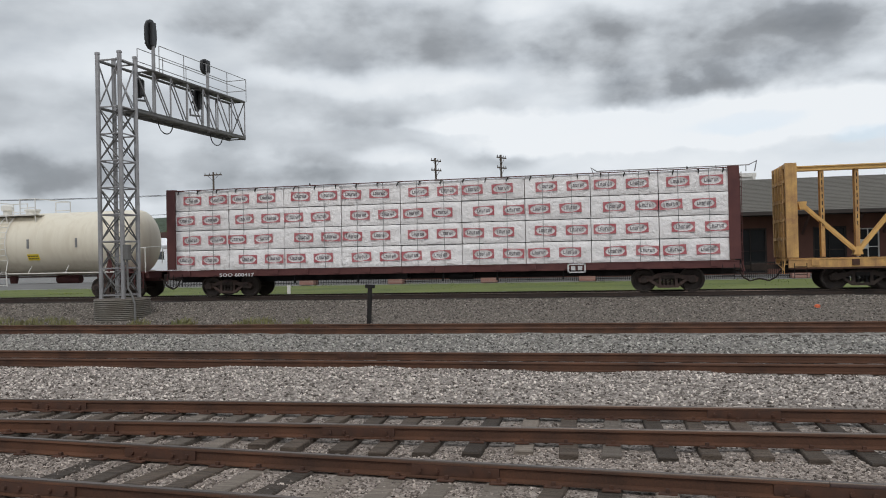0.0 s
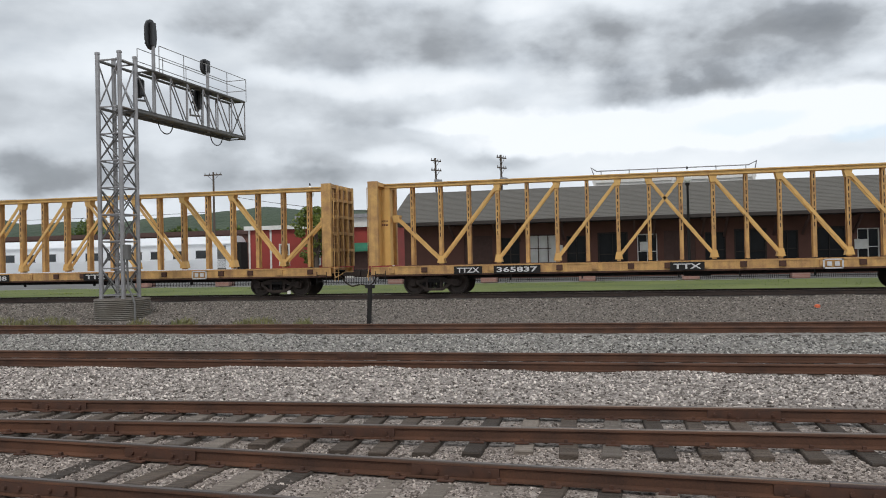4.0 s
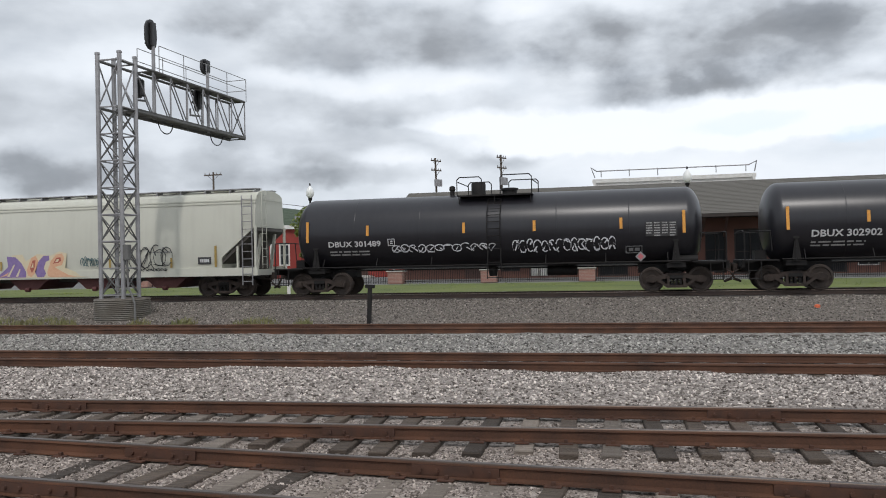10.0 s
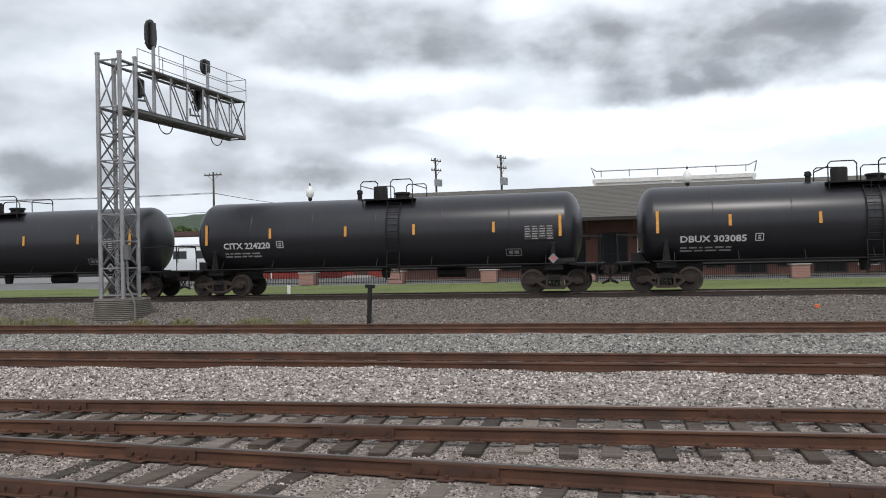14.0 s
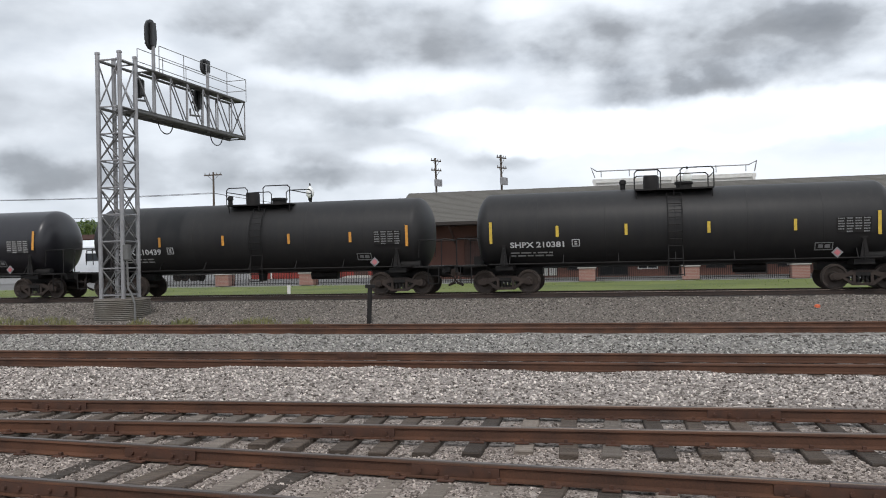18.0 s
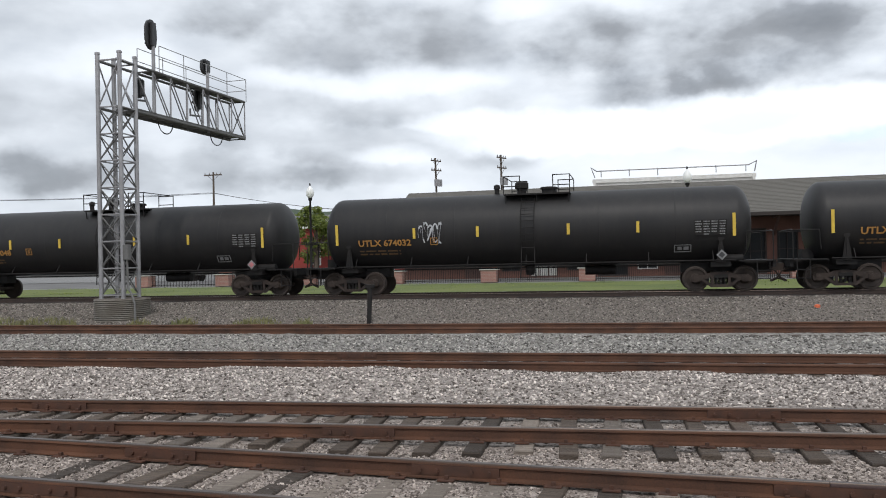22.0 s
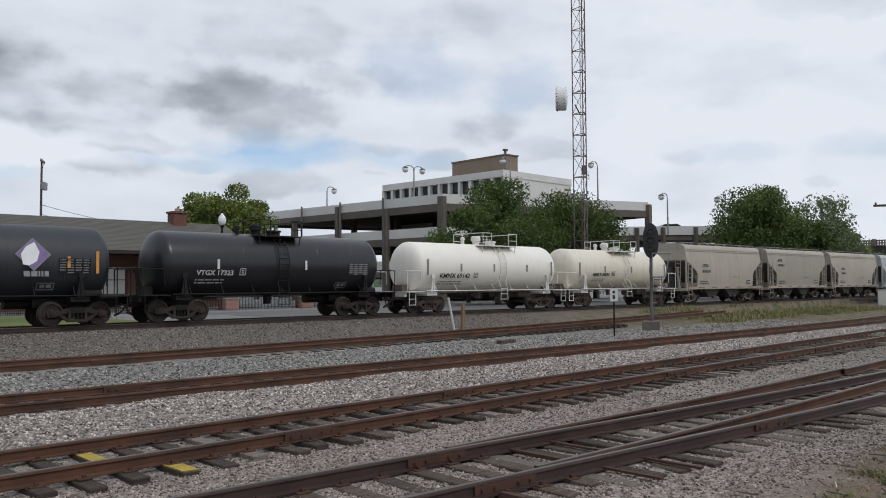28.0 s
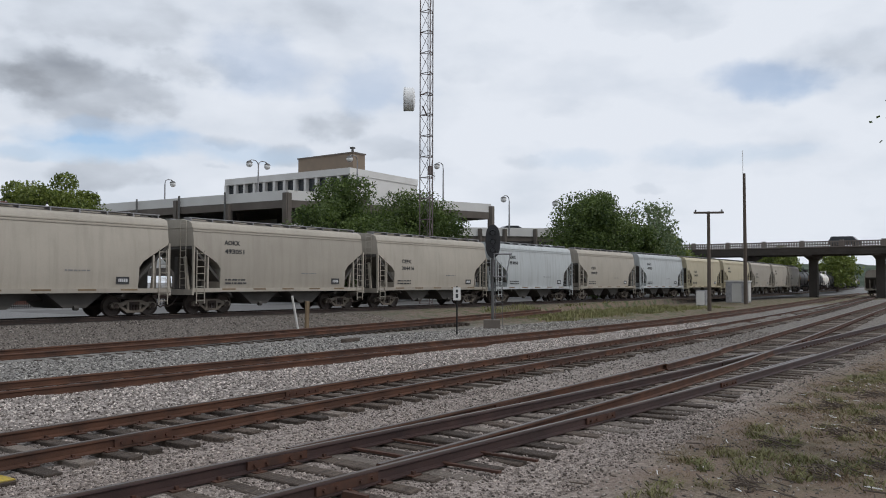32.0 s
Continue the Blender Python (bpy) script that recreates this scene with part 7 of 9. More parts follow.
wh = thing("warehouse", "white flat-roofed building behind the station with a roof-edge frame", "building")
part("wall", Shape().box(-4.0, 13.2, 95.0, 109.0, 0.4, 10.4), "concrete_white", wh)
part("parapet", Shape().box(-4.2, 13.4, 94.8, 95.1, 10.3, 10.72), "white_paint", wh)
for k in range(3):
    part("pilaster", Shape().box(-4.1 + k * 8.55, -3.8 + k * 8.55, 94.7, 95.0, 0.4, 10.6), "concrete_white", wh)
fr = Shape()
fr.pipe([(-3.9, 94.6, 10.9), (-4.3, 94.4, 12.0), (-3.7, 94.5, 11.6), (12.6, 94.5, 11.6), (13.4, 94.4, 12.0), (13.2, 94.6, 10.9)], 0.07, 6)
for k in range(6):
    fr.rod((-3.2 + k * 3.1, 94.5, 10.9), (-3.2 + k * 3.1, 94.5, 11.7), 0.05, 6)
part("roof_frame", fr, "galv", wh)
fw = thing("flat_roof_shop", "long low brown shop roof beyond the coach", "building")
part("wall", Shape().box(-112, -44, 120, 134, 0.4, 6.6), "brick", fw)
part("roof", Shape().box(-112.5, -43.5, 119.5, 134.5, 6.6, 7.3), "dark_wood", fw)
sh2 = thing("white_shed", "white flat-roofed shed beyond the red hall", "building")
part("wall", Shape().box(-45.5, -33, 108, 118, 0.4, 8.0), "concrete_white", sh2)
part("roof", Shape().box(-46, -32.5, 107.5, 118.5, 8.0, 8.5), "galv", sh2)

# ---- utility poles and wires ----
def utility_pole(x, y, top, arms=1, kit=False, turn=0.0, lean=0.0):
    p = thing("utility_pole", "tall dark wooden utility pole with a crossarm", "utility pole", pose(x, y, 0.3, 0, lean, turn), group="utility poles")
    part("pole", Shape().rod((0, 0, -0.3), (0, 0, top), 0.2, 10, 0, 0.12), "wood_pole", p, smooth=40)
    for k in range(arms):
        z = top - 0.4 - k * 1.3
        part("crossarm", Shape().box(-1.3, 1.3, -0.16, -0.06, z - 0.08, z + 0.08), "wood_pole", p)
        for q in (-1.15, -0.5, 0.5, 1.15):
            part("insulator", Shape().lathe([(z + 0.08, 0.04), (z + 0.16, 0.08), (z + 0.28, 0.06), (z + 0.34, 0.02)], "z", 8, 0, (q, -0.11, 0)), "galv", p)
        part("brace", Shape().rod((-0.8, -0.1, z - 0.06), (0, -0.12, z - 0.75), 0.03, 6).rod((0.8, -0.1, z - 0.06), (0, -0.12, z - 0.75), 0.03, 6), "galv_dark", p)
    if kit:
        for q in (-0.55, 0.0, 0.55):
            part("transformer", Shape().lathe([(top - 3.9, 0.25), (top - 3.0, 0.27), (top - 2.95, 0.2)], "z", 12, 0, (q, -0.35, 0)), "galv", p, smooth=40)
    return p


utility_pole(-25.9, 110, 15.6, 2, True, 72, -1.6)
utility_pole(-16.1, 105, 15.0, 2, True, 72, -1.2)
utility_pole(-54.3, 100, 14.0, 1)
utility_pole(33.4, 110, 18.1, 1, True, 62)


def wire(a, b, sag, r=0.03):
    a, b = Vector(a), Vector(b)
    pts = []
    for k in range(17):
        t = k / 16
        q = a.lerp(b, t)
        q.z -= sag * 4 * t * (1 - t)
        pts.append(q)
    solid("overhead_wire", Shape().pipe(pts, r, 5), "signal_black", "thin black overhead wire", "wire", group="overhead wires")


for q in (-0.6, 0.6):
    wire((-140, 92 + q, 14.5), (-54.3, 100 + q, 11.5), 1.2)
    wire((-54.3, 100 + q, 11.5), (-26.2, 110 + q, 8.5), 0.8)
    wire((33.4, 110, 10.6 + q), (20, 98, 6.5 + q), 0.6)
    wire((33.4, 110, 12.0 + q), (60, 104, 8.0 + q), 0.8)
wire((-140, 92, 10.5), (-54.3, 100, 9.0), 1.0)

# ---- hills ----
def ridge(name, a, b, depth, tall, label, seed):
    a, b = Vector((*a, 0)), Vector((*b, 0))
    side = (b - a).cross(Vector((0, 0, 1))).normalized()
    s = Shape()
    nx, ny = 140, 12
    for j in range(ny + 1):
        for i in range(nx + 1):
            p = a.lerp(b, i / nx) - side * depth * (j / ny)
            base = tall * (0.78 + 0.3 * noise.noise(Vector((i * 0.045, seed, 0))) + 0.1 * noise.noise(Vector((i * 0.16, seed, 4))))
            e = math.sin(math.pi / 2 * min(1, j / 8)) if j < 9 else 1 - 0.1 * (j - 8)
            rag = tall * 0.035 * noise.noise(Vector((i * 1.7, j * 2.1, seed)))
            s.v.append((p.x, p.y, base * e + rag - 1))
    for j in range(ny):
        for i in range(nx):
            q = j * (nx + 1) + i
            s.f.append((q, q + 1, q + nx + 2, q + nx + 1))
            s.m.append(0)
    tagged(new(name, s.mesh(name, "hill", smooth=60)), label, "hill", kind="structure")


ridge("hill", (-1500, 760), (520, 900), 300, 92, "long wooded hill on the horizon", 2)
ridge("hill", (420, 560), (760, -260), 160, 26, "low wooded hill beyond the bridge", 7)

# ---- trees ----
def tree(x, y, trunk_h, crown, leaves, mats, label, seed, leaf=0.22, holes=0.0, ground=0.4):
    """A tapered trunk, forking limbs, and a crown of many small leaves in uneven clumps. crown: half width, half depth, bottom, top."""
    r = np.random.RandomState(seed)
    t = thing("tree", label, "tree", pose(x, y, ground))
    hw, hd, zb, zt = crown
    tr = Shape()
    bend_x = r.uniform(-0.3, 0.3)
    tr.rod((0, 0, -0.2), (bend_x * 0.5, 0, trunk_h * 0.5), 0.34, 10, 0, 0.28, False).rod((bend_x * 0.5, 0, trunk_h * 0.5), (bend_x, 0, trunk_h), 0.28, 10, 0, 0.2, False)
    clumps = []
    n = int(26 + hw * 6)
    for k in range(n):
        for _ in range(30):
            p = r.uniform(-1, 1, 3)
            if (p ** 2).sum() <= 1 and (p ** 2).sum() > 0.12:
                break
        cz = zb + (zt - zb) * (0.5 + 0.5 * p[2])
        wide = 1.0 - 0.25 * max(0, p[2])
        clumps.append((p[0] * hw * wide, p[1] * hd * wide, cz, r.uniform(0.16, 0.32) * min(hw, (zt - zb) * 0.6)))
    for c in clumps[::3]:
        mid = Vector((bend_x + c[0] * 0.4, c[1] * 0.4, trunk_h + (c[2] - trunk_h) * 0.55))
        tr.rod((bend_x, 0, trunk_h * 0.9), mid, 0.13, 6, 0, 0.08, False).rod(mid, (c[0], c[1], c[2]), 0.08, 6, 0, 0.02, False)
    part("trunk", tr, "bark", t, smooth=50)
    per = leaves // n
    cs = np.repeat(np.array(clumps), per, axis=0)
    d = r.normal(size=(len(cs), 3))
    d /= np.linalg.norm(d, axis=1)[:, None]
    rad = cs[:, 3:4] * r.uniform(0.55, 1.12, (len(cs), 1))
    pos = cs[:, :3] + d * rad * np.array([1.15, 1.15, 0.85])
    if holes:
        pos = pos[r.uniform(size=len(pos)) > holes]
    m = len(pos)
    u = r.normal(size=(m, 3))
    u /= np.linalg.norm(u, axis=1)[:, None]
    w = np.cross(u, r.normal(size=(m, 3)))
    w /= np.linalg.norm(w, axis=1)[:, None]
    sz = leaf * r.uniform(0.6, 1.3, (m, 1))
    v = np.stack([pos - u * sz, pos + w * sz * 0.55, pos + u * sz, pos - w * sz * 0.55], 1).reshape(-1, 3)
    me = bpy.data.meshes.new("crown")
    me.from_pydata(v.tolist(), [], np.arange(4 * m).reshape(m, 4).tolist())
    me.materials.append(M[mats])
    part("crown", me, None, t)
    return t


def leafy(name, dark, light):
    m = bpy.data.materials.new(name)
    m.use_nodes = True
    n, l = m.node_tree.nodes, m.node_tree.links
    b = n["Principled BSDF"]
    g = n.new("ShaderNodeNewGeometry")
    tc, nz = n.new("ShaderNodeTexCoord"), n.new("ShaderNodeTexNoise")
    nz.inputs["Scale"].default_value = 0.5
    l.new(tc.outputs["Object"], nz.inputs[0])
    a = n.new("ShaderNodeMath")
    a.operation = "MULTIPLY_ADD"
    l.new(g.outputs["Random Per Island"], a.inputs[0])
    a.inputs[1].default_value = 0.55
    l.new(nz.outputs[0], a.inputs[2])
    mr = n.new("ShaderNodeMapRange")
    mr.inputs["From Min"].default_value, mr.inputs["From Max"].default_value = 0.35, 1.1
    l.new(a.outputs[0], mr.inputs[0])
    mx = n.new("ShaderNodeMix")
    mx.data_type = "RGBA"
    mx.inputs["A"].default_value, mx.inputs["B"].default_value = (*dark, 1), (*light, 1)
    l.new(mr.outputs[0], mx.inputs["Factor"])
    l.new(mx.outputs["Result"], b.inputs["Base Color"])
    b.inputs["Roughness"].default_value = 0.6
    tl = n.new("ShaderNodeBsdfTranslucent")
    l.new(mx.outputs["Result"], tl.inputs[0])
    ms = n.new("ShaderNodeMixShader")
    ms.inputs[0].default_value = 0.3
    l.new(b.outputs[0], ms.inputs[1]), l.new(tl.outputs[0], ms.inputs[2])
    l.new(ms.outputs[0], n["Material Output"].inputs[0])
    return m


M["leaf"] = leafy("leaf_green", (0.05, 0.082, 0.014), (0.24, 0.285, 0.06))
M["leaf_dark"] = leafy("leaf_dark_green", (0.026, 0.052, 0.012), (0.135, 0.19, 0.042))
M["leaf_pale"] = leafy("leaf_pale_green", (0.09, 0.14, 0.06), (0.2, 0.25, 0.12))
tree(45.2, 85, 4.0, (5.5, 4.6, 4.0, 13.2), 30000, "leaf", "broad leafy green tree behind the station", 3, 0.19)
tree(55.5, 52, 3.0, (7.8, 4.5, 1.0, 10.6), 52000, "leaf_dark", "dense dark green tree in front of the car park", 5, 0.14)
tree(66.0, 51.5, 3.0, (6.4, 4.0, 1.0, 10.6), 32000, "leaf_dark", "dense dark green tree in front of the car park", 6, 0.14)
tree(88.0, 42.5, 3.0, (6.6, 3.6, 0.8, 12.8), 46000, "leaf_dark", "tall dark green tree beside the ramp", 8, 0.155)
tree(96.5, 42.0, 3.0, (5.0, 3.4, 0.6, 9.6), 10000, "leaf_dark", "rounded dark green tree beside the line", 9, 0.24)
tree(103.0, 41.5, 3.5, (5.0, 3.4, 2.4, 12.6), 5200, "leaf_pale", "thin pale tree with see-through crown", 10, 0.2)
tree(112.0, 43.0, 2.0, (6.0, 3.0, 0.8, 8.8), 6000, "leaf", "low bushy tree near the bridge", 12, 0.24)
tree(128.0, 48.0, 2.0, (5.0, 5.0, 0.6, 7.8), 6000, "leaf_dark", "low bushy tree near the bridge", 14, 0.25)
tree(182.0, 45.5, 2.0, (5.0, 4.0, 0.6, 9.5), 7000, "leaf", "bushy tree beyond the bridge", 15, 0.3)
tree(200.0, 52.0, 2.0, (5.0, 5.0, 0.6, 9.0), 6000, "leaf_dark", "bushy tree beyond the bridge", 16, 0.3)
for k, (x, y, tall) in enumerate(((236, 44, 11.0), (252, 30, 9.5), (262, 18, 9.0), (275, 52, 12.0), (300, 36, 12.0), (318, 10, 11.0))):
    tree(x, y, 2.5, (7.0, 5.0, 0.8, tall), 3500, ("leaf", "leaf_dark", "leaf_pale")[k % 3], "far bushy tree in the cutting beyond the bridge", 60 + k, 0.42)
tree(-30.4, 76.0, 2.4, (2.1, 1.8, 1.6, 7.2), 5000, "leaf", "small green tree before the red hall", 18, 0.16)
for k, (x, y) in enumerate(((-78, 150), (-64, 158), (-48, 165), (-30, 160), (-92, 155), (-110, 150))):
    tree(x, y, 3.0, (6.0, 4.0, 1.5, 8.5 + (k % 3)), 3500, "leaf_dark", "far dark green tree behind the roofs", 30 + k, 0.35)


def along(a, b, t, off=0.0):
    """A point t of the way from a to b in the plan, off metres to the right of that line."""
    a, b = Vector(a), Vector(b)
    d = (b - a).normalized()
    p = a.lerp(b, t)
    return p + Vector((d.y, -d.x)) * off


def slab_wall(shape, a, b, z0, z1, thick):
    """An upright band from a to b in the plan."""
    d = (Vector(b) - Vector(a)).normalized()
    s = Vector((d.y, -d.x)) * thick / 2
    p = [(a[0] - s.x, a[1] - s.y), (b[0] - s.x, b[1] - s.y), (b[0] + s.x, b[1] + s.y), (a[0] + s.x, a[1] + s.y)]
    shape.add([(*q, z0) for q in p] + [(*q, z1) for q in p], [(3, 2, 1, 0), (4, 5, 6, 7), (0, 1, 5, 4), (1, 2, 6, 5), (2, 3, 7, 6), (3, 0, 4, 7)])
    return shape


# ---- parking deck ----
def car_park():
    c = thing("parking_garage", "open concrete parking deck with white parapets on dark columns", "parking garage")
    L, C, R, B = (58.4, 100.0), (61.2, 65.6), (87.0, 56.3), (92.0, 92.0)
    for name, z in (("top_deck", 11.2), ("lower_deck", 7.6), ("ground_deck", 4.0)):
        s = Shape().prism([L, C, R, B], z - 0.55, z, axis="z")
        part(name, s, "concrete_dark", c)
        for a, b in ((L, C), (C, R), (R, B), (B, L)):
            part("parapet", slab_wall(Shape(), a, b, z - 0.05, z + 1.0, 0.22), "concrete_white", c)
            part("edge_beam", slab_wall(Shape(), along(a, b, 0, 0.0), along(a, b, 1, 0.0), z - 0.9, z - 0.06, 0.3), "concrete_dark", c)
    for a, b, n in ((L, C, 4), (C, R, 3), (R, B, 4)):
        for k in range(n + 1):
            p = along(a, b, k / n, 0.18 if k else 0.1)
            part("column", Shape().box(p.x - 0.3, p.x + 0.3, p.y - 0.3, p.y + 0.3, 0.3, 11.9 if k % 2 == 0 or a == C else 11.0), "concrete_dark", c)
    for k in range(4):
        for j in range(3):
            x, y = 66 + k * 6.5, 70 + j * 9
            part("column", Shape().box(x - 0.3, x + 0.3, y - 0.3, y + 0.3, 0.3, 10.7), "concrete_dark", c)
    part("stair_core", Shape().box(74, 84, 78, 88, 0.3, 10.6), "concrete", c)
    for k in range(3):
        p = along(L, C, 0.3 + 0.22 * k, 0.45)
        part("drain_pipe", Shape().rod((p.x, p.y, 1), (p.x, p.y, 12.4), 0.12, 8), "galv_dark", c)
    # curving ramp to the right on slim columns
    pts = [(82.0, 58.2), (86.0, 53.6), (91.6, 48.2), (98.0, 46.8), (106.0, 47.0), (116.0, 50.0)]
    for a, b in zip(pts, pts[1:]):
        part("ramp_parapet", slab_wall(Shape(), a, b, 8.0, 9.05, 0.25), "concrete_white", c)
        s = Shape().prism([a, b, (b[0] + 1.5, b[1] + 7.0), (a[0] + 1.5, a[1] + 7.0)], 7.4, 8.0, axis="z")
        part("ramp_deck", s, "concrete_dark", c)
        for t in (0.0, 0.5):
            p = along(a, b, t, 0.2)
            part("column", Shape().box(p.x - 0.2, p.x + 0.2, p.y - 0.2, p.y + 0.2, 0.3, 8.9), "concrete_dark", c)


car_park()


def office():
    o = thing("office_building", "white concrete office block with dark windows and a brown roof house", "building")
    L, C, R, B = (129.0, 160.0), (131.0, 121.0), (156.0, 122.0), (156.0, 160.0)
    top = 27.2
    part("body", Shape().prism([L, C, R, B], 0.3, top - 4.6, axis="z").prism([(q[0] + (1.2 if q in (L, C) else 0), q[1]) for q in (L, C, R, B)], top - 4.6, top - 1.5, axis="z"), "concrete_white", o)
    part("parapet", Shape().prism([(L[0] - 0.2, L[1]), (C[0] - 0.2, C[1] - 0.2), (R[0], R[1] - 0.2), (B[0], B[1])], top - 1.5, top, axis="z"), "concrete_white", o)
    n = 12
    for k in range(n + 1):
        p = along(L, C, k / n, 0.0)
        part("mullion", Shape().box(p.x - 0.05, p.x + 1.2, p.y - 0.38, p.y + 0.38, top - 4.6, top - 1.5), "concrete_white", o)
        if k < n:
            q = along(L, C, (k + 0.5) / n, -0.8)
            w = part("window", Shape().box(q.x - 0.03, q.x + 0.05, q.y - 1.25, q.y + 1.25, top - 4.5, top - 1.6), "glass", o)
            part("frame", Shape().box(q.x - 0.08, q.x - 0.03, q.y - 0.04, q.y + 0.04, top - 4.5, top - 1.6).box(q.x - 0.08, q.x - 0.03, q.y - 1.25, q.y + 1.25, top - 2.5, top - 2.42), "signal_black", w)
    for f in range(4):
        z = top - 9.0 - f * 4.0
        for k in range(n):
            q = along(L, C, (k + 0.5) / n, 0.04)
            part("window", Shape().box(q.x - 0.05, q.x + 0.05, q.y - 1.2, q.y + 1.2, z, z + 2.4), "glass", o)
    part("roof_house", Shape().box(138.5, 142.6, 127, 144.8, top - 0.2, 31.9), "tan_panel", o)
    part("roof_house_cap", Shape().box(138.3, 142.8, 126.8, 145.0, 31.9, 32.2), "concrete_dark", o)
    part("roof_vent", Shape().rod((140, 128.5, 32.2), (140, 128.5, 33.3), 0.3, 10).box(139.5, 140.5, 128.1, 128.9, 33.2, 33.6), "galv_dark", o)


office()


def deck_lamp(x, y, z0, z1, arms=(1,), turn=0):
    l = thing("street_lamp", "tall curved grey lamp post with a round white lamp", "street lamp", pose(x, y, z0, 0, 0, turn), group="lamps of the car park")
    h = z1 - z0
    part("post", Shape().rod((0, 0, 0), (0, 0, h - 0.6), 0.11, 10, 0, 0.07), "galv", l, smooth=40)
    for a in arms:
        part("arm", Shape().pipe([(0, 0, h - 0.65), (a * 0.1, 0, h - 0.2), (a * 0.45, 0, h), (a * 1.0, 0, h), (a * 1.3, 0, h - 0.15)], 0.05, 8), "galv", l)
        part("globe", Shape().ball((a * 1.3, 0, h - 0.5), 0.36, 8), "globe", l, smooth=60)
        part("cap", Shape().lathe([(h - 0.36, 0.38), (h - 0.2, 0.25), (h - 0.12, 0.06)], "z", 12, 0, (a * 1.3, 0, 0)), "galv_dark", l)


deck_lamp(60.2, 86.0, 11.2, 14.8, (1,), 10)
deck_lamp(61.8, 71.0, 11.2, 15.9, (-1, 1), 0)
deck_lamp(70.0, 63.5, 11.2, 16.8, (-1,), 0)
deck_lamp(81.0, 59.3, 11.2, 16.9, (-1,), 0)
deck_lamp(85.2, 52.4, 8.0, 12.8, (-1,), 0)
deck_lamp(91.5, 48.8, 8.0, 12.6, (-1,), 0)


def parked_car(m, paint, label):
    c = thing("car", label, "car", m, group="parked cars")
    body = Shape().prism([(-2.2, 0.3), (-2.2, 0.75), (-1.9, 0.95), (-1.2, 1.0), (-0.6, 1.42), (1.0, 1.46), (1.8, 1.02), (2.2, 0.95), (2.25, 0.35)], -0.85, 0.85)
    part("body", body, paint, c, bevel=0.05)
    part("window", Shape().prism([(-1.05, 1.02), (-0.55, 1.36), (0.95, 1.4), (1.6, 1.04)], -0.87, 0.87), "glass", c)
    for x in (-1.4, 1.4):
        for y in (-0.8, 0.8):
            part("wheel", Shape().lathe([(y - 0.1, 0.32), (y + 0.1, 0.32)], "y", 16, 0, (x, 0, 0.32)), "signal_black", c)
    for y in (-0.6, 0.6):
        part("headlight", Shape().box(-2.23, -2.18, y - 0.15, y + 0.15, 0.62, 0.76), "globe", c)
        part("tail_light", Shape().box(2.2, 2.26, y - 0.15, y + 0.15, 0.66, 0.8), "red_ink", c)
    return c


M["car_grey"] = mat("grey_car_paint", (0.10, 0.105, 0.115), (0.12, 0.125, 0.135), 0.3, 0.4, 2, 30, 0, 0.003, coat=0.5)
M["car_silver"] = mat("silver_car_paint", (0.5, 0.5, 0.5), (0.45, 0.45, 0.46), 0.3, 0.5, 2, 30, 0, 0.003, coat=0.5)
parked_car(pose(88.6, 54.6, 8.02, 0, 0, -40), "car_grey", "dark grey car parked on the ramp")
parked_car(pose(95.2, 50.4, 8.02, 0, 0, -10), "car_grey", "dark grey car parked on the ramp")
parked_car(pose(84.4, 61.0, 7.62, 0, 0, 70), "car_silver", "silver car parked on the lower deck")


